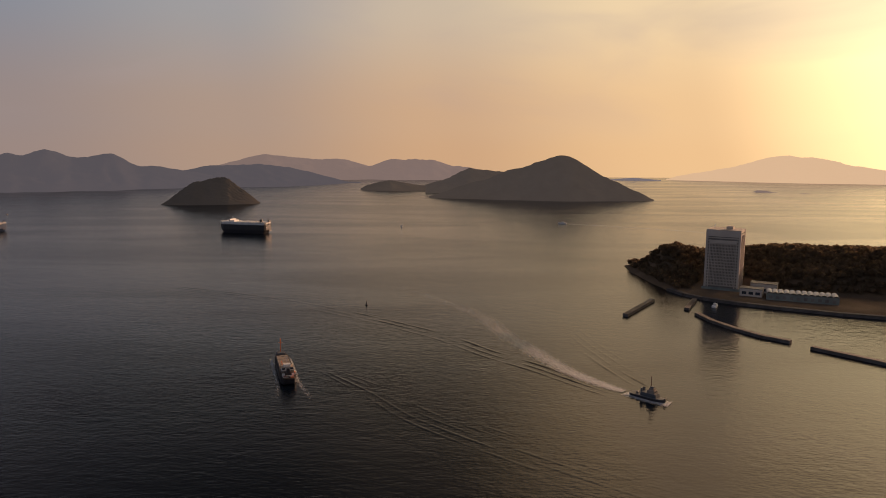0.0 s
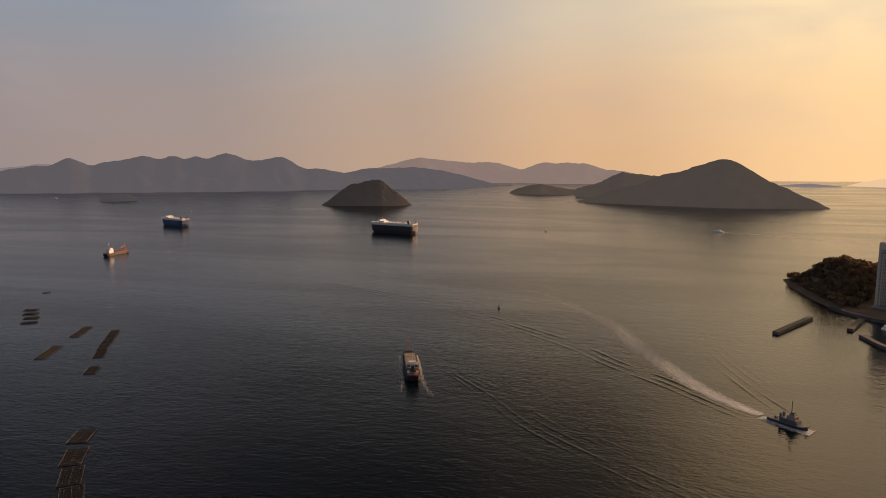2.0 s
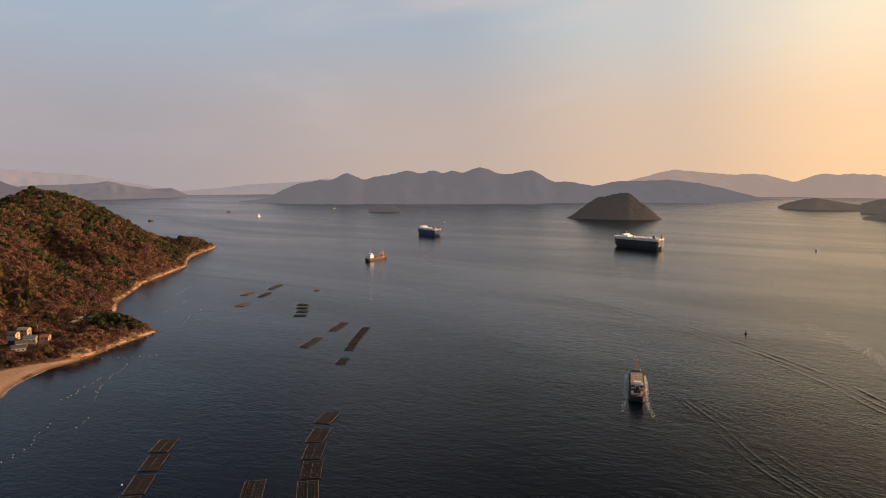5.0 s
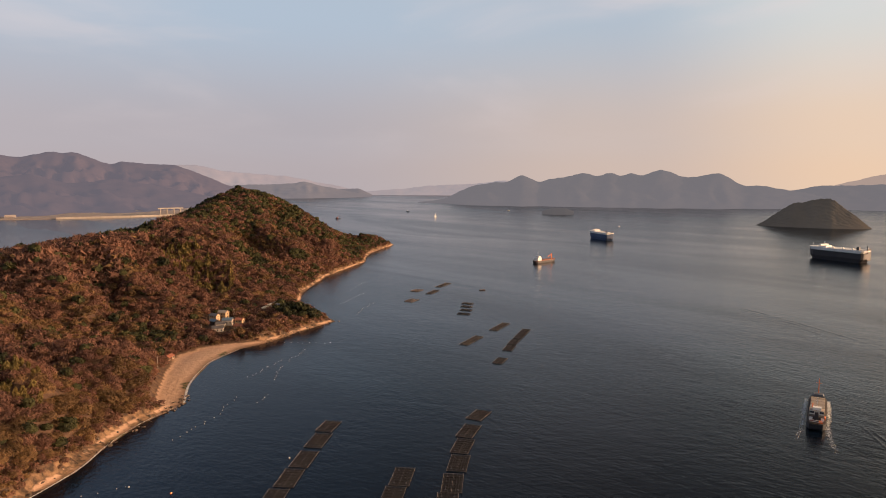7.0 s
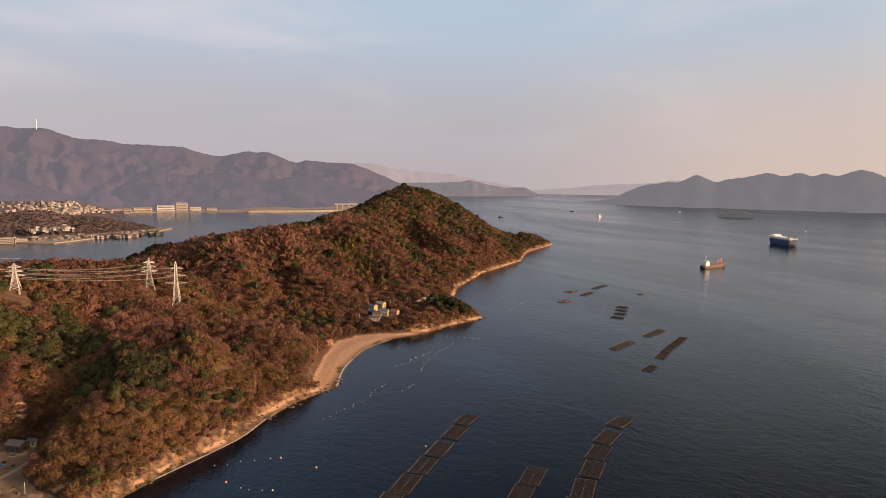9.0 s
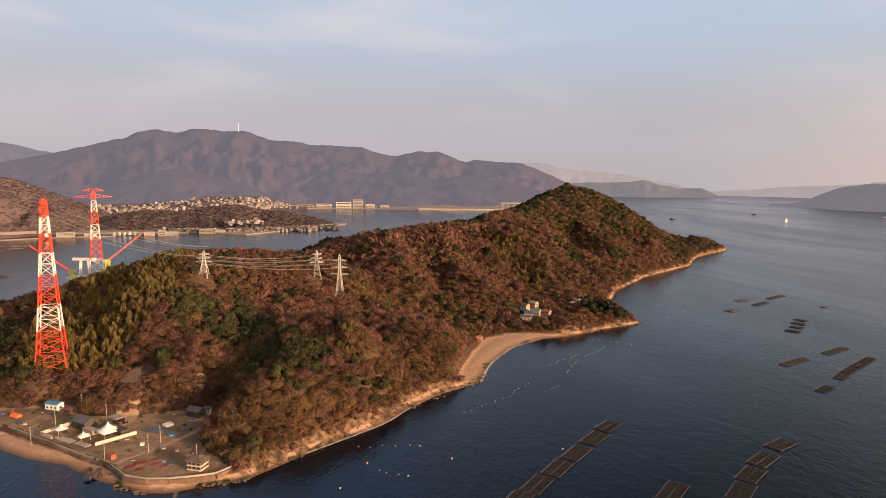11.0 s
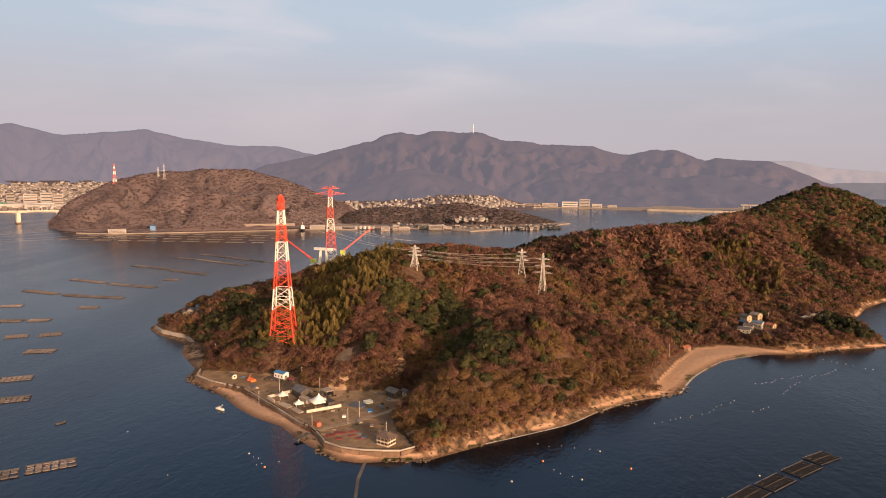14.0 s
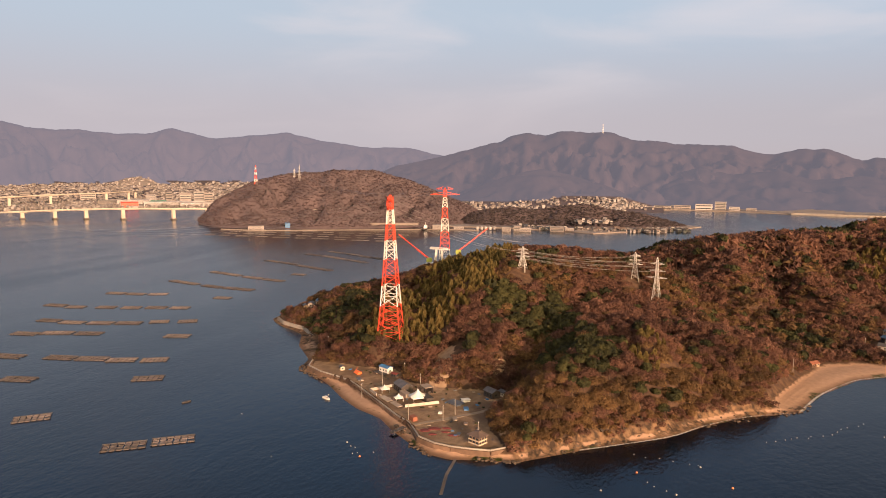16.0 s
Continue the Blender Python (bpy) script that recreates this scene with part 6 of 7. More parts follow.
# ---- yard by the sea wall ----
M_buffwall = material("weathered_render", (0.36, 0.25, 0.17), (0.27, 0.18, 0.12), 0.4, 0.85)


def house(label, x, y, z, rz, sx, sy, h, roof_h, wall_mat, roof_mat, storeys=1, group=""):
    t = thing("house", label, "house", group, m=pose(x, y, z, 0, 0, rz))
    wall = part("wall", Geo().box(0, 0, -1.5, sx, sy, h + 1.5), wall_mat, t)
    part("roof", Geo().gable(0, 0, h - 0.05, sx, sy, roof_h), roof_mat, t)
    for e in (-1, 1):
        x0, x1 = e * sx / 2, e * (sx / 2 - 0.2)
        part("gable_wall", Geo().add([(x0, -sy / 2, h), (x0, sy / 2, h), (x0, 0, h + roof_h * 0.9), (x1, -sy / 2, h), (x1, sy / 2, h), (x1, 0, h + roof_h * 0.9)], [(0, 1, 2), (5, 4, 3), (2, 5, 3, 0), (4, 5, 2, 1)]), wall_mat, wall)
    for s in range(storeys):
        zz = h * (s + 0.35) / storeys
        for k in range(max(2, int(sx // 2.6))):
            xx = -sx / 2 + sx * (k + 0.5) / max(2, int(sx // 2.6))
            for sgn in (-1, 1):
                part("window", Geo().box(xx, sgn * (sy / 2 + 0.02), zz, 1.1, 0.12, 1.1), M_glass, wall)
        for sgn in (-1, 1):
            part("window", Geo().box(sgn * (sx / 2 + 0.02), 0, zz, 0.12, 1.4, 1.1), M_glass, wall)
    return t


villa = thing("house", "two-storey house with cream bands and a brown hipped roof", "house", m=pose(-282, -9, 3.4, 0, 0, 62) @ Matrix.Scale(0.78, 4))
villa_wall = part("wall", Geo().box(0, 0, -1.5, 9.5, 8, 7.5), M_buffwall, villa)
for zz in (0.1, 2.7, 5.4):
    part("floor_band", Geo().box(0, 0, zz, 10.2, 8.7, 0.7), M_cream, villa_wall, "cream balcony band")
for sgn in (-1, 1):
    for k in range(3):
        for zz in (1.0, 3.7):
            part("window", Geo().box(-3.1 + 3.1 * k, sgn * 4.02, zz, 2.2, 0.12, 1.4), M_glass, villa_wall)
            part("window", Geo().box(sgn * 4.77, -2.6 + 2.6 * k, zz, 0.12, 1.9, 1.4), M_glass, villa_wall)
villa_roof = part("roof", Geo().prism([(-6, -5.2), (6, -5.2), (6, 5.2), (-6, 5.2)], 6.1, 8.6, 0.22).prism([(-6, -5.2), (6, -5.2), (6, 5.2), (-6, 5.2)], 5.9, 6.12), M_brownroof, villa, "brown hipped tile roof")
part("chimney", Geo().box(1.5, 1.2, 7.4, 0.8, 0.8, 2.0), M_darkwall, villa_roof)
t = house("white prefab house with a blue sheet roof on the bank", -387, -103, 3.5, 62, 9, 5, 4.0, 1.0, M_white, M_blueroof, 1)
part("deck", Geo().box(0, -5, 0.3, 13, 4, 0.4), M_wood, t)
house("grey tile-roofed house with dark timber walls", -352, -77, 3.4, 45, 12, 8, 4.0, 2.4, M_darkwall, M_tile, 1)
pav = thing("pavilion", "open timber pavilion with an orange-brown flat roof", "pavilion", m=pose(-353, -61, 3.4, 0, 0, 45))
part("roof", Geo().box(0, 0, 4.3, 8.4, 6.2, 0.35, 0, 0.97), M_hatch, pav, "orange-brown sheet roof")
for px in (-3.8, 0, 3.8):
    for py in (-2.7, 2.7):
        part("post", Geo().box(px, py, -0.4, 0.28, 0.28, 4.72), M_darkwall, pav)
part("back_wall", Geo().box(0, 2.55, -0.3, 7.6, 0.2, 4.6), M_darkwall, pav)
part("counter", Geo().box(0, 0.5, -0.1, 6, 2.4, 1.9), M_darkwall, pav)
part("rail", Geo().box(0, -2.7, 0.9, 7.6, 0.12, 0.14), M_wood, pav)
house("white-trimmed dark house at the wood's edge", -358, -18, 3.5, 50, 9, 6.5, 3.6, 1.8, M_darkwall, M_tile, 1)
house("small grey outbuilding at the wood's edge", -361, -11, 3.5, 50, 5, 4, 2.8, 1.2, M_white, M_tile, 1)
house("tiny pale hut under the bank", -383, -136, 3.4, 40, 3.5, 3, 2.4, 0.7, M_cream, M_tile, 1)
house("red-roofed beach hut above the cove", -503, 200, 2.2, 130, 8, 5, 2.4, 1.5, M_buffwall, M_rust, 1)
house("small red-roofed lean-to shed on the bank", -379, -93, 3.4, 60, 5, 3, 2.2, 0.6, M_darkwall, M_redrug, 1)

tent = thing("orange_tent", "low bright orange tarpaulin tent", "tent", m=pose(-378, -121, 3.4, 0, 0, 50))
part("canopy", Geo().gable(0, 0, 0.4, 6, 4, 2.0, 0, 0.2, 0.1), M_orange, tent)
part("front_flap", Geo().box(2.2, 0, 0, 0.15, 3.6, 1.6), M_orange, tent)


def marquee(label, x, y, size, h):
    t = thing("marquee_tent", label, "tent", "white marquee tents", m=pose(x, y, 3.4, 0, 0, 40))
    rings = []
    for k in range(9):
        u = k / 8
        r = size * (1 - u) ** 1.7 + 0.15
        z = 2.2 + h * u
        rings.append([(math.cos(a * math.tau / 16 + math.pi / 4) * r * (1.18 if a % 4 == 0 else 0.95), math.sin(a * math.tau / 16 + math.pi / 4) * r * (1.18 if a % 4 == 0 else 0.95), z + (0.8 * (1 - u) ** 3 if a % 4 == 2 else 0)) for a in range(16)])
    part("canopy", Geo().loft(rings), M_white, t, "white peaked canopy", True)
    for a in range(4):
        an = a * math.pi / 2 + math.pi / 4
        part("pole", Geo().tube((math.cos(an) * size * 1.12, math.sin(an) * size * 1.12, -0.5), (math.cos(an) * size * 1.12, math.sin(an) * size * 1.12, 2.4), 0.12, 6), M_steel, t)
    return t


marquee("large white peaked marquee over the yard", -338, -62, 5.8, 5.0)
marquee("small white peaked marquee tent", -332, -73, 3.0, 2.6)
marquee("small white peaked marquee near the wall", -346, -88, 3.3, 2.7)
for x, y, sx, sy, h, rz, mt, lab in ((-338, -56, 9, 5, 3.0, 45, M_darkwall, "dark stall under the marquee"), (-333, -82, 11, 4, 0.5, 50, M_hatch, "tan timber deck in the yard"), (-325, -72, 10, 3.5, 0.5, 50, M_hatch, "tan timber deck in the yard"),
                                     (-342, -72, 9, 4, 2.6, 48, M_hatch, "tan flat-roofed stall in the yard"), (-303, -53, 4.5, 3, 2.6, 48, M_rust, "rust-red hut by the sea wall"), (-338, -37, 10, 7, 0.9, 60, M_hullgrey, "heap of grey timber and scrap"),
                                     (-330, -28, 5, 3, 0.8, 20, M_blueroof, "blue tarpaulin over stacked goods"), (-344, -32, 4, 5, 1.4, 40, M_white, "pale parked van by the scrap"), (-311, -30, 4, 2.2, 0.8, 30, M_buff, "tan stacked crates in the yard"), (-306, -22, 3, 2, 0.7, 10, M_buff, "tan stacked crates in the yard"),
                                     (-318, -41, 2, 2, 1.1, 0, M_white, "small white water tank in the yard"), (-290, -22, 4, 2, 0.5, 0, M_hullgrey, "grey rowing boat laid up"), (-366, -115, 7, 3, 0.6, 40, M_hullgrey, "low stack of grey boards")):
    t = thing("yard_item", lab, "yard clutter", m=pose(x, y, 3.42, 0, 0, rz))
    part("body", Geo().box(0, 0, -0.1, sx, sy, h, 0, 0.94), mt, t)
    part("top", Geo().box(0, 0, h - 0.12, sx * 1.04, sy * 1.04, 0.14), mt, t)
cr = np.random.default_rng(5)
CLUTTER = [(M_wood, "weathered timber pallet in the yard"), (M_buff, "tan plastic crate in the yard"), (M_hullgrey, "grey sheet of scrap metal"), (M_rust, "rusty drum lying in the yard"), (M_blueroof, "folded blue tarpaulin in the yard"), (M_green, "green net bundle in the yard")]
for k in range(190):
    x, y = cr.uniform(-390, -276), cr.uniform(-135, 5)
    if inside_by(FLAT, np.array([x]), np.array([y]))[0] < 5 or abs((x + 312) * 0.7 + (y + 32) * 0.7) < 3:
        continue
    mt, lab = CLUTTER[int(cr.integers(len(CLUTTER)))]
    t = thing("yard_clutter", lab, "yard clutter", "clutter in the yard", m=pose(x, y, 3.42, 0, 0, cr.uniform(0, 180)))
    w = cr.uniform(0.8, 2.8)
    part("body", Geo().box(0, 0, -0.1, w, w * cr.uniform(0.3, 0.8), cr.uniform(0.3, 0.9), 0, 0.9), mt, t)
M_blockwall = material("whitewashed_block", (0.56, 0.49, 0.42), (0.42, 0.36, 0.30), 0.3, 0.85, spread=0.2)
for line, lab in (([(-322, -65), (-335, -47)], "pale block wall across the yard"), ([(-345, -98), (-358, -86)], "pale block wall behind the stalls"), ([(-345, -98), (-337, -90)], "pale block wall beside the stalls")):
    wall_run("yard_wall", lab, line, 3.2, 5.2, 0.5, M_blockwall, category="wall")
for x, y, r1, r2 in ((-290, -42, 4, 3), (-294, -37, 5, 3), (-297, -31, 3, 2.0), (-288, -24, 3.6, 2), (-291, -30, 3, 1.6), (-286, -36, 3, 2)):
    t = thing("net_heap", "flat dark red heap of spread nets", "nets", "spread nets", m=pose(x, y, 3.4, 0, 0, 30 + x))
    r = np.random.default_rng(int(-x * 10))
    part("net", Geo().prism([(math.cos(a * math.tau / 14) * r1 * r.uniform(.6, 1.2), math.sin(a * math.tau / 14) * r2 * r.uniform(.6, 1.2)) for a in range(14)], -0.05, 0.3, 0.7), M_redrug, t)
M_lane = material("dusty_concrete", (0.34, 0.26, 0.19), (0.25, 0.19, 0.14), 0.2, 0.95, bump=0.03)
lane = Geo()
for p, q in (((-295, -52), (-302, -45)), ((-302, -45), (-310, -36)), ((-310, -36), (-327, -19)), ((-327, -19), (-340, -10))):
    lane.beam((*p, 3.45), (*q, 3.45), 3.2, 0.12)
tagged(part("road_lane", lane, M_lane), "narrow pale concrete lane through the yard", "road", kind="structure")
def pole(x, y, h=9.0):
    z = float(height_at(x, y)[0])
    t = thing("utility_pole", "grey concrete utility pole with a crossarm", "pole", "utility poles", m=pose(x, y, z))
    part("shaft", Geo().tube((0, 0, -1), (0, 0, h), 0.2, 6, 0.14), M_conc, t)
    part("crossarm", Geo().beam((-0.9, 0, h - 0.8), (0.9, 0, h - 0.8), 0.16), M_steel, t)


for x, y in ((-380, -86), (-319, -32), (-288, -10), (-303, -56), (-357, -94), (-307, -36), (-361, -68), (-470, 180), (-560, 250), (-600, 300), (-430, -170), (-336, -100)):
    pole(x, y, 10)

ramp = wall_run("slipway", "sunken pale concrete slipway running into the sea", [(-266, -17), (-247, -16.4), (-226, -13)], -0.9, 0.06, 1.6, M_darkconc, category="slipway")
jet = thing("wooden_jetty", "collapsed brown timber landing by the sea wall", "jetty", m=pose(-291, -58, 0, 0, 0, -30))
for k in range(7):
    part("plank", Geo().box(k * 1.5 - 4, 0, 2.0 - 0.12 * k, 1.3, 3.4, 0.2), M_wood, jet)
for x in (-4, 0, 4):
    for y in (-1.5, 1.5):
        part("pile", Geo().tube((x, y, -1.5), (x, y, 2.1), 0.2, 6), M_wood, jet)

# ---- hamlet on the far cove ----
M_paleplaster = material("pale_plaster", (0.42, 0.37, 0.32), (0.32, 0.27, 0.23), 0.3, 0.85)
M_slate = material("blue_grey_sheet_roof", (0.10, 0.15, 0.21), (0.08, 0.11, 0.15), 0.3, 0.6)
M_ochre = material("ochre_plaster", (0.46, 0.32, 0.19), (0.36, 0.25, 0.15), 0.3, 0.85)
for x, y, rz, sx, sy, h, wm, rm, lab in ((-598, 279, 30, 8, 6, 5, M_ochre, M_tile, "cream house in the hamlet, lit by low sun"), (-600, 289, 30, 9, 6, 6, M_ochre, M_hatch, "cream two-storey house in the hamlet"), (-572, 281, 50, 9, 7, 4.5, M_paleplaster, M_slate, "white house with a blue-grey roof in the hamlet"),
                                     (-568, 291, 40, 7, 6, 5, M_ochre, M_rust, "cream house with a red gable roof in the hamlet"), (-551, 284, 40, 11, 6, 3, M_ochre, M_rust, "low rust-roofed shed in the hamlet"), (-556, 264, 60, 10, 6, 3.4, M_paleplaster, M_tile, "white-walled house with grey tiles in the hamlet"),
                                     (-566, 271, 60, 8, 6, 3.4, M_paleplaster, M_tile, "small white house with grey tiles in the hamlet"), (-601, 352, 30, 9, 6, 3.5, M_paleplaster, M_tile, "grey-roofed house under the trees"), (-588, 274, 20, 7, 5, 3.5, M_darkwall, M_slate, "grey-blue-roofed shed in the hamlet")):
    house(lab, x, y, float(height_at(x, y)[0]) + 0.3, rz, sx, sy, h, 1.9, wm, rm, 2 if h > 4.6 else 1)
for x, y, rz, sx, sy, h, wm, rm, lab in ((-578, -262, 20, 9, 6, 3.4, M_paleplaster, M_tile, "pale house with grey tiles on the north cape"), (-586, -257, 50, 7, 5, 3.0, M_paleplaster, M_slate, "small pale house on the north cape"), (-572, -266, 35, 8, 4, 2.6, M_ochre, M_tile, "low tan shed on the north cape")):
    house(lab, x, y, max(float(height_at(x, y)[0]), 1.5) + 0.3, rz, sx, sy, h, 1.6, wm, rm)
g = Geo()
rd = [(-601, 330), (-615, 348), (-629, 366)]
for p, q in zip(rd, rd[1:]):
    g.beam((*p, float(height_at(*p)[0]) + 2.2), (*q, float(height_at(*q)[0]) + 2.2), 3.0, 6.4)
tagged(part("road_hill", g, M_conc), "pale retaining wall and road on the far slope", "road", kind="structure")

# ---- mooring floats ----
M_floatw = material("white_float", (0.42, 0.40, 0.37), (0.34, 0.32, 0.30), 1.0, 0.5, spread=0.1)
M_floato = material("orange_float", (0.75, 0.25, 0.10), (0.65, 0.2, 0.08), 1.0, 0.5)
fm = {}
for nm, mt, r in (("w", M_floatw, 0.28), ("o", M_floato, 0.6), ("W", M_floatw, 0.55)):
    rings = [[(math.cos(a * math.tau / 8) * r * math.sin(p), math.sin(a * math.tau / 8) * r * math.sin(p), 0.1 - r * math.cos(p)) for a in range(8)] for p in (0.3, 0.8, 1.4, 2.0, 2.6, 3.0)]
    fm[nm] = Geo().loft(rings).mesh("float_ball", mt)


def float_at(x, y, k="w"):
    t = thing("mooring_float", "orange mooring float on the water" if k == "o" else "small white net float on the water", "float", "net floats", m=pose(x, y, 0))
    part("ball", fm[k], None, t)


for (x0, y0), (x1, y1), cnt in (((-299, 73), (-293, 105), 6), ((-268, 78), (-258, 92), 4), ((-338, 143), (-356, 174), 8), ((-362, 180), (-386, 202), 6), ((-423, 230), (-448, 269), 12), ((-366, 208), (-374, 222), 4), ((-405, 240), (-432, 262), 8), ((-443, 274), (-466, 304), 10), ((-500, 300), (-470, 330), 8), ((-560, 420), (-600, 470), 12), ((-620, 440), (-660, 500), 10), ((-690, 500), (-740, 560), 10)):
    for k in range(cnt):
        u = k / max(cnt - 1, 1)
        float_at(x0 + (x1 - x0) * u + rng.uniform(-1.5, 1.5), y0 + (y1 - y0) * u + rng.uniform(-1.5, 1.5))
for x, y, k in ((-277, 74, "o"), (-252, 58, "W"), (-258, 92, "W"), (-293, 105, "W"), (-273, 118, "o"), (-272, 180, "W"), (-269, -80, "W"), (-265, -76, "w"), (-264, -73, "w"), (-258, -69, "w"), (-254, -66, "o"), (-256, -71, "w"), (-261, -61, "w"), (-338, -125, "W"), (-300, 30, "w"), (-240, -110, "w"), (-290, -160, "w")):
    float_at(x, y, k)

# ---- shipyard cranes behind the island ----
def jib_crane(label, x, y, z, tip, mat):
    t = thing("jib_crane", label, "crane", "shipyard cranes", m=pose(x, y, 0))
    g = Geo()
    lattice(g, 0, z, 7, 4, 0.6, 0.35, 4)
    part("tower", g, mat, t)
    part("cab", Geo().box(0, 0, z, 6, 6, 5), M_yellow, t)
    g = Geo()
    base = Vector((0, 0, z + 3))
    for o in ((-1.1, 0, 1.1), (1.1, 0, 1.1), (0, 0, -0.8)):
        g.beam(base + Vector(o), Vector(tip) + Vector(o) * 0.4, 0.5)
    for k in range(10):
        p, q = base.lerp(Vector(tip), k / 10), base.lerp(Vector(tip), (k + 1) / 10)
        g.beam(p + Vector((-1, 0, 1)), q + Vector((1, 0, 1)), 0.35)
        g.beam(p + Vector((0, 0, -0.8)), q + Vector((0, 0, 1)), 0.35)
    part("jib", g, M_red, t, "red lattice jib")


jib_crane("pale green quay crane with a lowered red jib", -788, -198, 28, (-4, -44, 62), M_steel)
jib_crane("yellow-green quay crane with a raised red jib", -838, -172, 34, (-14, 37, 68), M_yellow)
gan = thing("gantry_crane", "pale green gantry crane in the shipyard", "crane", m=pose(-792, -186, 0, 0, 0, 75))
for x in (-8, 8):
    part("leg", Geo().beam((x, -3, 0), (x * 0.5, -1, 44), 1.4).beam((x, 3, 0), (x * 0.5, 1, 44), 1.4), M_steel, gan)
part("girder", Geo().box(0, 0, 44, 26, 4, 3), M_steel, gan)
yard = thing("shipyard_shed", "pale green-grey shipyard shed behind the hill", "shed", m=pose(-805, -190, 0, 0, 0, 75))
part("body", Geo().box(0, 0, 0, 34, 18, 22), M_steel, yard)
part("roof", Geo().gable(0, 0, 22, 34, 18, 3), M_steel, yard)

# ---- the far shore: towns, bridge, city ----
M_flat = material("built_up_ground", (0.24, 0.20, 0.175), (0.18, 0.15, 0.135), 0.02, 0.95)


def bearing(a, dist, origin=(63, 73)):
    return origin[0] - math.sin(radians(a)) * dist, origin[1] + math.cos(radians(a)) * dist


def flat_land(name, label, poly, z=2.2):
    tagged(part(name, Geo().prism(poly, -3, z), M_flat), label, "ground", kind="structure")


flat_land("ground_town", "low built-up shore of the far town", [(-1634, -1166), (-1587, -1049), (-1562, -944), (-1582, -835), (-1606, -552), (-1636, -468), (-1624, -255), (-1593, -111), (-1543, -41), (-1609, 20), (-1676, 125), (-1830, 215), (-1900, 150), (-1980, -200), (-2000, -700), (-1900, -1100)])
flat_land("ground_harbour", "reclaimed harbour land below the mountains", [(-2420, -420), (-2440, -200), (-2520, 0), (-2600, 190), (-2552, 395), (-2482, 546), (-2420, 760), (-2420, 954), (-2520, 1300), (-2800, 1500), (-3400, 1000), (-3300, -500)])
flat_land("ground_city", "flat city land across the strait", [(-2994, -2172), (-2623, -2211), (-2640, -2489), (-3201, -3142), (-3561, -3920), (-4200, -3600), (-4300, -2300), (-3500, -1900)])
sea_edge = wall_run("harbour_wall", "long pale harbour wall below the mountains", [(-2478, 546), (-2416, 760), (-2416, 954)], -1, 6, 8, M_conc, category="sea wall")

wall_run("shore_road", "pale shore road and wall below the wooded hill", [bearing(a, d) for a, d in ((124.6, 1735), (122.5, 1690), (120, 1672), (117, 1664), (114, 1660), (111, 1662), (108.5, 1672), (106, 1668), (103.5, 1655))], -1, 2.2, 4, M_flat, category="sea wall")
wall_run("hill_road", "pale retaining wall of a road cut into the wooded hill", [bearing(a, d) for a, d in ((114.6, 1738), (112.6, 1728), (110.5, 1726), (108.6, 1730))], 6, 12.5, 3, M_flat, category="retaining wall")

WALLS = [material(f"town_wall_{k}", c, tuple(v * 0.85 for v in c), 0.05, 0.85, spread=0.45) for k, c in enumerate(((0.30, 0.265, 0.25), (0.22, 0.195, 0.185), (0.40, 0.37, 0.36), (0.16, 0.14, 0.135)))]
ROOFS = [M_tile, material("town_roof_brown", (0.14, 0.10, 0.085), (0.10, 0.07, 0.06), 0.1, 0.8), material("town_roof_pale", (0.40, 0.36, 0.33), (0.32, 0.29, 0.27), 0.1, 0.8)]


FAR_ROOFS = [material("far_roof_grey", (0.22, 0.205, 0.205), (0.17, 0.16, 0.16), 0.05, 0.8, spread=0.4), material("far_roof_brown", (0.25, 0.195, 0.175), (0.19, 0.15, 0.135), 0.05, 0.8, spread=0.4), ROOFS[2]]


def town_house(x, y, z, rz, sx, sy, h, wall_i, roof_i, label):
    key = (wall_i, roof_i)
    if key not in town_protos:
        town_protos[key] = (Geo().box(0, 0, -0.6, 1, 1, 1.6).mesh("wall", WALLS[wall_i]), Geo().gable(0, 0, 0.98, 1, 1, 0.45, 0, 0.06, 0.05).mesh("roof", ROOFS[roof_i]), Geo().box(0, -0.505, 0.35, 0.6, 0.02, 0.3).box(0.505, 0, 0.35, 0.02, 0.5, 0.3).mesh("window", M_glass))
    wall_m, roof_m, win_m = town_protos[key]
    t = thing("town_house", label, "house", "houses of the far towns", m=pose(x, y, z, 0, 0, rz) @ Matrix.Diagonal((sx, sy, h, 1)))
    wall_part = part("wall", wall_m, None, t)
    part("roof", roof_m, None, t)
    part("window", win_m, None, wall_part)


def block(name, label, x, y, z, rz, sx, sy, h, mat, floors, category="building"):
    t = thing(name, label, category, m=pose(x, y, z, 0, 0, rz))
    body_part = part("body", Geo().box(0, 0, -1, sx, sy, h + 1), mat, t)
    part("parapet", Geo().box(0, 0, h, sx * 1.02, sy * 1.02, 1.0), mat, body_part)
    for k in range(floors):
        for sgn in (-1, 1):
            part("window_band", Geo().box(0, sgn * (sy / 2 + 0.05), h * (k + 0.35) / floors, sx * 0.9, 0.2, h * 0.36 / floors), M_glass, body_part)
        part("window_band", Geo().box(sx / 2 + 0.05, 0, h * (k + 0.35) / floors, 0.2, sy * 0.8, h * 0.36 / floors), M_glass, body_part)
    return t


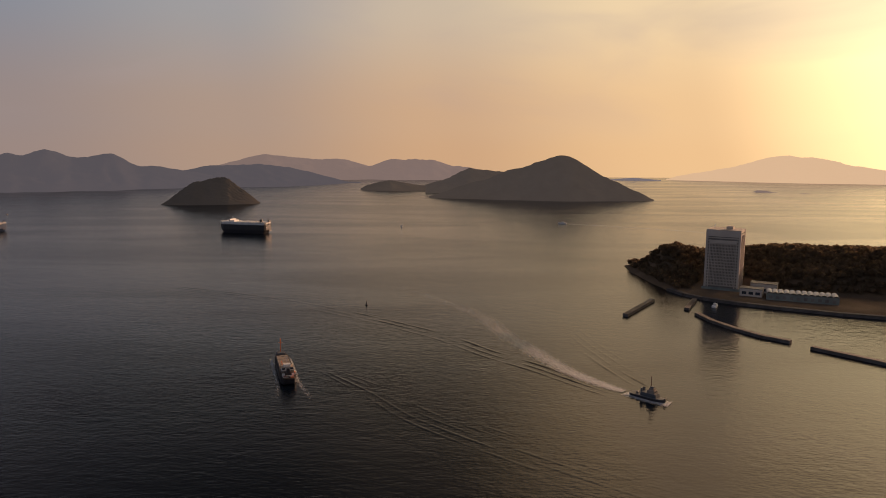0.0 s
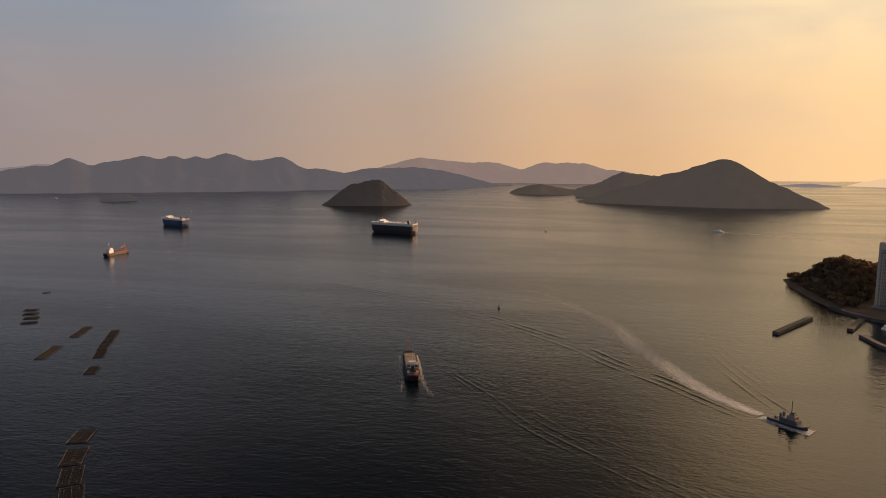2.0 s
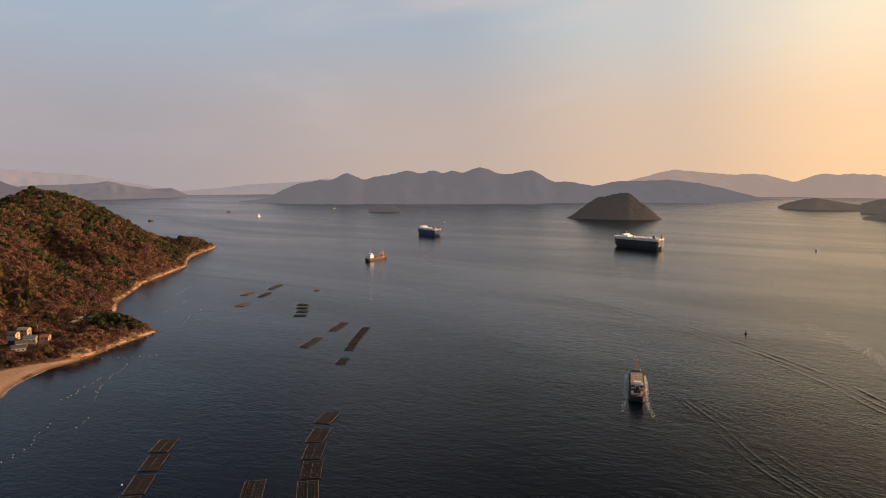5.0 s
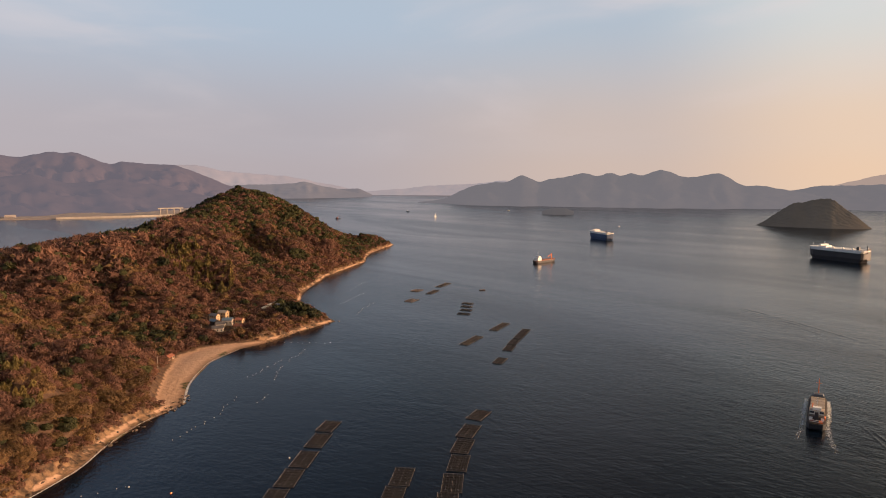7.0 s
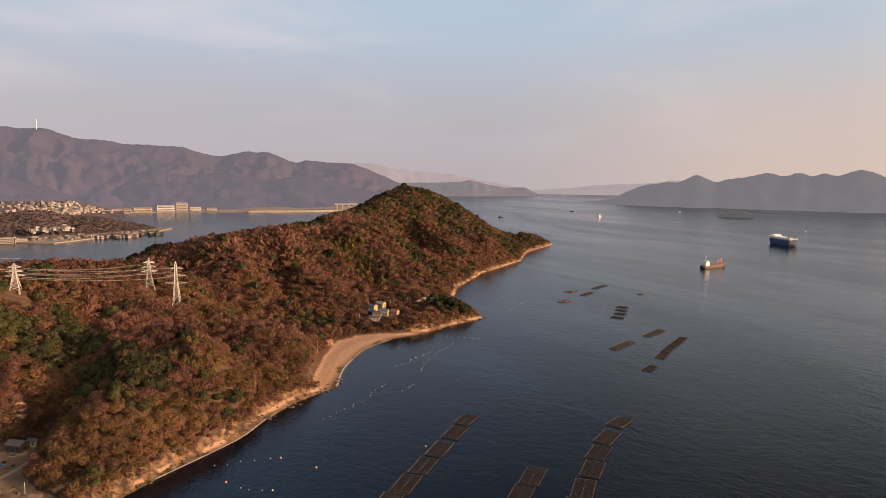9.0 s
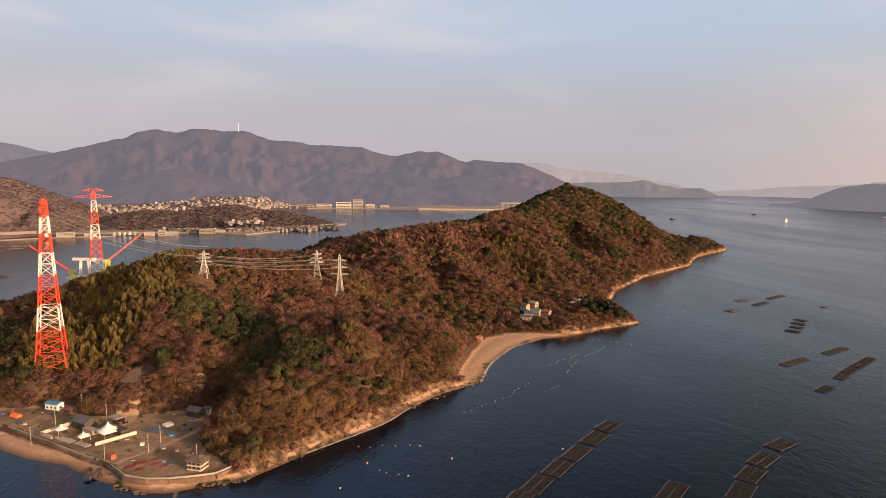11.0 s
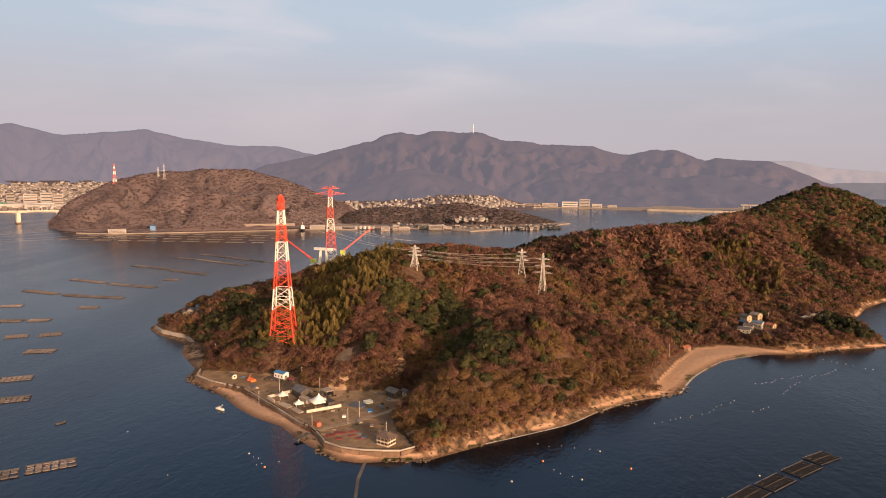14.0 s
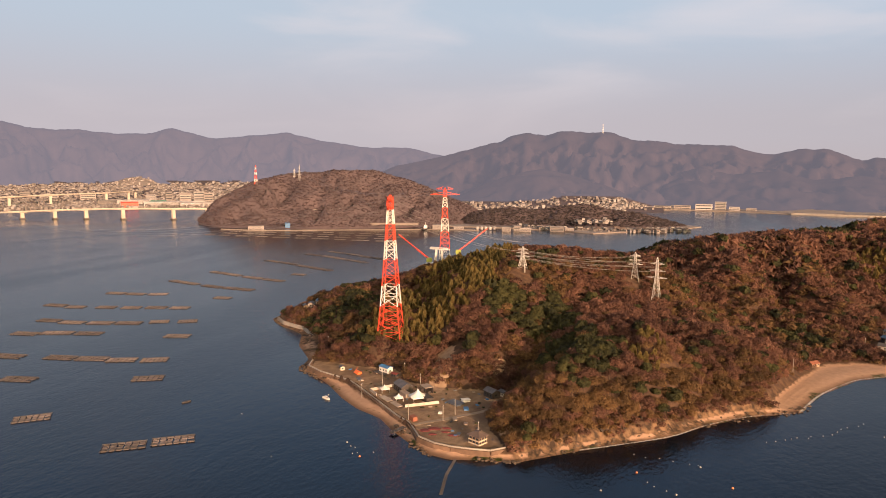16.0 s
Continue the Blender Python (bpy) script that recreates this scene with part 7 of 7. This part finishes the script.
town_protos = {}
tr = np.random.default_rng(23)
HLAB = ["pale plastered house in the far town", "grey-roofed house in the far town", "white house in the far town", "brown house in the far town"]
spots = []
for k in range(150):      # along the headland's shore
    a = tr.uniform(86.5, 100.5)
    spots.append((*bearing(a, 1668 + tr.uniform(0, 70) + max(0, a - 97) * 14 + max(0, 89.5 - a) * 22), 2.2 + tr.uniform(0, 0.8)))
for k in range(24):       # cluster up a terrace
    a = tr.uniform(92.5, 95.5)
    spots.append((*bearing(a, 1745 + tr.uniform(-10, 22)), 14 + tr.uniform(0, 8)))
for x, y, z in spots:
    w = tr.uniform(6, 11)
    town_house(x, y, z, tr.uniform(0, 180), w, w * tr.uniform(0.6, 0.9), tr.uniform(2.8, 5.5), int(tr.integers(4)), int(tr.integers(3)), HLAB[int(tr.integers(4))])
# the quay's works and tanks
for a, d, sx, sy, h, lab in ((101.2, 1645, 26, 14, 12, "cream works building on the quay"), (100.3, 1650, 20, 14, 18, "cream works tower on the quay"), (99.6, 1648, 34, 16, 10, "cream works building on the quay"), (97.0, 1660, 40, 18, 16, "cream office block on the quay"), (96.0, 1672, 26, 14, 9, "long cream shed on the quay"),
                             (106.8, 1700, 44, 18, 12, "cream ferry terminal building"), (105.2, 1690, 30, 16, 8, "long cream shed on the quay"), (121.9, 1700, 46, 16, 13, "long cream warehouse below the hill"), (88.4, 1735, 12, 10, 8, "white lighthouse store on the cape")):
    x, y = bearing(a, d)
    block("quay_building", lab, x, y, 1.4, a - 2, sx * 0.8, sy, h * 0.62, WALLS[0], 3)
for k in range(5):
    x, y = bearing(102.2 + k * 0.36, 1672)
    t = thing("storage_tank", "white cylindrical storage tank on the quay", "tank", "storage tanks", m=pose(x, y, 2))
    part("shell", Geo().tube((0, 0, -0.5), (0, 0, 6), 3.6, 14), WALLS[2], t)
    part("cap", Geo().tube((0, 0, 6), (0, 0, 7), 3.7, 14, 0.6), WALLS[2], t)
x, y = bearing(108.0, 1670)
t = thing("ferry_ship", "small white ferry moored at the quay", "ship", m=pose(x, y, 0, 0, 0, 15))
part("hull", hull_geo(44, 10, -1, 4, sheer=1), M_black, t)
part("deckhouse", Geo().box(-4, 0, 4, 26, 8, 5).box(4, 0, 9, 8, 7, 3), M_white, t)
part("mast", Geo().tube((3, 0, 12), (3, 0, 20), 0.4, 6), M_steel, t)
x, y = bearing(119.4, 1735)
t = thing("blue_shed", "bright blue sheeted shed below the hill", "shed", m=pose(x, y, 2, 0, 0, 30))
part("body", Geo().box(0, 0, -1, 16, 12, 12), M_blueroof, t)
part("roof", Geo().gable(0, 0, 11, 16, 12, 3), M_blueroof, t)
for a, d, z, sx, sy, h in ((118.1, 1830, 42, 26, 14, 12), (116.9, 1820, 36, 60, 10, 5)):
    x, y = bearing(a, d)
    block("hill_house", "cream building terraced into the brown hill", x, y, z - 4, a, sx, sy, h + 4, WALLS[0], 2)
# blocks of flats and sheds on the harbour land
for a, d, sx, sy, h, lab in ((85.6, 2700, 58, 24, 20, "long white apartment block by the harbour"), (84.4, 2715, 38, 30, 29, "tall white apartment block by the harbour"), (83.4, 2710, 36, 22, 12, "white two-storey harbour building"), (82.2, 2700, 32, 20, 9, "tan shed on the harbour land"),
                             (88.7, 2700, 60, 26, 11, "pale-roofed warehouse by the harbour"), (87.2, 2715, 60, 26, 13, "pale-roofed warehouse by the harbour"), (91.0, 2650, 36, 20, 11, "white works building by the harbour"), (89.9, 2680, 50, 22, 8, "tan shed on the harbour land")):
    x, y = bearing(a, d)
    block("harbour_building", lab, x, y, 2, a - 4, sx, sy, h, WALLS[2 if "white" in lab else 0], 5 if h > 20 else 2)
t = thing("loading_gantry", "pale loading gantry on the harbour wall", "gantry", m=pose(-2440, 905, 2, 0, 0, 80))
for x in (-34, -12, 12, 34):
    part("leg", Geo().box(x, 0, -1, 4, 6, 24), M_conc, t)
part("deck", Geo().box(0, 0, 22, 86, 12, 4), M_conc, t)
mast = thing("summit_mast", "white and red lattice mast on the summit", "mast", m=pose(-4190, -190, 352))
part("shaft", Geo().tube((0, 0, -30), (0, 0, 66), 3.0, 6, 1.4), M_white, mast)
part("hut", Geo().box(12, -14, -25, 26, 16, 32), M_white, mast)
far_tower = big_tower("distant red and white tower on the wooded hill", -1603, -961, 96, 60, 11, 30, [(.9, 4.0)], split=False)


def scatter(name, label, cnt, place, size, tall, seed):
    """A far quarter of a town: every house a small gabled or flat block."""
    r = np.random.default_rng(seed)
    vs, fs, mi = [], [], []
    for k in range(cnt):
        x, y, z = place(r)
        w = r.uniform(*size)
        d, h, an = w * r.uniform(0.5, 1.0), r.uniform(*tall) * (2.4 if r.random() < 0.05 else 1), r.uniform(0, math.pi)
        c, s = math.cos(an), math.sin(an)
        o = len(vs)
        rise = h * 0.35 if h < 9 and r.random() < 0.7 else 0.0
        for zz, ins in ((-4, 1), (h, 1)):
            for a, b2 in ((-1, -1), (1, -1), (1, 1), (-1, 1)):
                vs.append((x + a * w / 2 * c - b2 * d / 2 * s, y + a * w / 2 * s + b2 * d / 2 * c, z + zz))
        for a in (-1, 1):
            vs.append((x + a * w / 2 * c, y + a * w / 2 * s, z + h + rise))
        fs += [(o, o + 1, o + 5, o + 4), (o + 1, o + 2, o + 6, o + 5), (o + 2, o + 3, o + 7, o + 6), (o + 3, o, o + 4, o + 7), (o + 4, o + 5, o + 9, o + 8), (o + 6, o + 7, o + 8, o + 9), (o + 5, o + 6, o + 9, o + 9), (o + 7, o + 4, o + 8, o + 8)]
        wi = int(r.integers(4))
        mi += [wi] * 4 + [4 + int(r.integers(3))] * 2 + [wi] * 2
    me = bpy.data.meshes.new(name)
    me.from_pydata(vs, [], [tuple(dict.fromkeys(f)) for f in fs])
    for m in WALLS + FAR_ROOFS:
        me.materials.append(m)
    me.polygons.foreach_set("material_index", mi)
    me.update()
    tagged(part(name, me, None), label, "houses", kind="stuff")


def valley_rise(a, d):
    """Ground that climbs highest up the middle of the valley."""
    return 2.8 + max(0, d - 2500) * 0.13 * min(1, max(0.12, (a - 89) / 3)) * (1 if a < 97 else max(0.35, 1 - (a - 97) / 6))


def valley(r):
    a = r.uniform(90, 105) if r.random() < 0.6 else r.normal(92.6, 1.1)
    d = r.uniform(2560, 2720) if a < 91.6 else r.uniform(2430, 2760)
    return (*bearing(a, d), valley_rise(a, d) - 0.4)


def harbour_row(r):
    a = r.uniform(87, 93)
    return (*bearing(a, r.uniform(2660, 2800)), 3)


def city(r):
    a = r.uniform(122, 141)
    d = r.uniform(2750, 3950) if r.random() < 0.8 else r.uniform(3800, 4150)
    x, y = bearing(a, d)
    return (x, y, 2 + max(0, d - 3250) * 0.065)


hill_s = far_range("hill_suburb", [(135, -2.1), (133, -1.5), (131.5, -0.9), (130.3, -0.7), (129, -1.0), (127.5, -1.6), (126, -2.1)], 4180, 430, M_flat, "low hill covered with suburb houses", seen_from=(63, 73), seed=45, rough=0.03)


def suburb(r):
    i, j = int(r.integers(2, hill_s[0].shape[0] - 2)), int(r.integers(2, 33))
    return tuple(float(hill_s[k][i, j]) for k in range(3))


def slope_ground(name, label, a0, a1, d0, d1, rise):
    """Built-up ground that climbs away from the water."""
    A, D = np.meshgrid(np.linspace(a0, a1, 40), np.linspace(d0, d1, 14), indexing="ij")
    Z = np.vectorize(rise)(A, D) - 0.4
    Z[:, 0] = -1
    X, Y = 63 - np.sin(np.radians(A)) * D, 73 + np.cos(np.radians(A)) * D
    tagged(part(name, arrays_mesh(name, np.stack([X, Y, Z], -1).reshape(-1, 3), grid_faces(*X.shape), [M_nslope]), None), label, "ground", kind="structure")


city_rise = lambda a, d: 2.8 + max(0, d - 3250) * 0.065
slope_ground("ground_valley", "built-up ground climbing below the mountains", 88.6, 105.5, 2480, 2800, valley_rise)
slope_ground("ground_city_slope", "built-up ground rising behind the city", 121.5, 141.5, 3240, 4300, city_rise)


scatter("distant_houses", "pale houses climbing the valley below the mountains", 600, valley, (7, 12), (3, 5.5), 61)
scatter("distant_houses", "row of houses along the harbour road", 80, harbour_row, (7, 13), (3, 5), 62)
scatter("distant_houses", "wide pale city of low houses and blocks", 4600, city, (6, 15), (2.2, 5.0), 63)
scatter("distant_houses", "houses on the hill suburb behind the city", 520, suburb, (7, 13), (3, 5.5), 64)
for a, d, sx, sy, h, m in ((132.6, 3000, 80, 30, 18, WALLS[0]), (129.7, 3050, 34, 20, 34, WALLS[2]), (128.4, 3080, 26, 20, 44, WALLS[1]), (127.2, 3080, 46, 20, 40, WALLS[0]), (126.2, 3000, 40, 18, 46, WALLS[2]), (125.5, 2980, 34, 20, 40, WALLS[0]), (130.9, 2950, 120, 50, 18, WALLS[2]), (128.0, 2850, 220, 60, 14, WALLS[2]), (125.8, 2800, 180, 40, 12, WALLS[2]), (134, 3350, 60, 30, 30, WALLS[0]), (136.5, 3450, 70, 30, 26, WALLS[2]), (138, 3500, 40, 30, 36, WALLS[0])):
    x, y = bearing(a, d)
    block("city_block", "pale city block in the evening sun", x, y, 2, a + 3, sx, sy, h, m, 4)
for a, d, sx, sy, h, m, lab in ((131.2, 2840, 60, 20, 14, M_red, "red harbour shed across the strait"), (129.2, 2880, 60, 20, 15, material("green_sheds", (0.08, 0.28, 0.19), (0.06, 0.22, 0.15), 0.05, 0.7), "green harbour shed across the strait")):
    x, y = bearing(a, d)
    t = thing("harbour_shed", lab, "shed", m=pose(x, y, 2, 0, 0, a))
    part("body", Geo().box(0, 0, -1, sx, sy, h), m, t)
    part("roof", Geo().gable(0, 0, h - 1, sx, sy, 4), m, t)


def bridge(label, piers, deck_z, width, beyond, thick=4.5):
    t = thing("road_bridge", label, "bridge", "bridges")
    pts = [Vector((x, y, z)) for (x, y), z in zip(piers, deck_z)]
    line = [pts[0] + (pts[0] - pts[1]).normalized() * beyond[0]] + pts + [pts[-1] + (pts[-1] - pts[-2]).normalized() * beyond[1]]
    for p, q in zip(line, line[1:]):
        d = (q - p)
        rings = []
        side = Vector((-d.y, d.x, 0)).normalized()
        for k in range(9):
            u = k / 8
            c = p + d * u
            th = thick * (0.62 + 0.38 * (2 * u - 1) ** 2)
            rings.append([c + side * width / 2, c - side * width / 2, c - side * width * 0.28 - Vector((0, 0, th)), c + side * width * 0.28 - Vector((0, 0, th))])
        part("girder", Geo().loft(rings), M_bridge, t)
        for s in (-1, 1):
            part("parapet", Geo().beam(p + side * s * width * 0.49 + Vector((0, 0, 0.6)), q + side * s * width * 0.49 + Vector((0, 0, 0.6)), 0.5, 1.4), M_bridge, t)
    for p in pts:
        part("pier", Geo().box(p.x, p.y, -2, 7, 9, p.z - thick + 2.6, 65, 0.95), M_bridge, t)
        part("pier_base", Geo().box(p.x, p.y, -2, 14, 14, 5.5, 65), M_darkconc, t)


M_bridge = material("pale_bridge_concrete", (0.58, 0.50, 0.42), (0.50, 0.43, 0.36), 0.03, 0.8, spread=0.1)
bridge("long pale concrete girder bridge over the strait", [(-1430, -1735), (-1462, -1635), (-1493, -1550), (-1523, -1468), (-1545, -1359), (-1590, -1224), (-1641, -1148)], [17, 22, 26, 29, 32, 32, 31], 14, (300, 70))
bridge("second pale concrete bridge behind the first", [(-1760, -2212), (-1889, -2171), (-2029, -2126), (-2242, -2060), (-2385, -2074), (-2478, -2119)], [34, 38, 41, 43, 43, 42], 16, (300, 160))
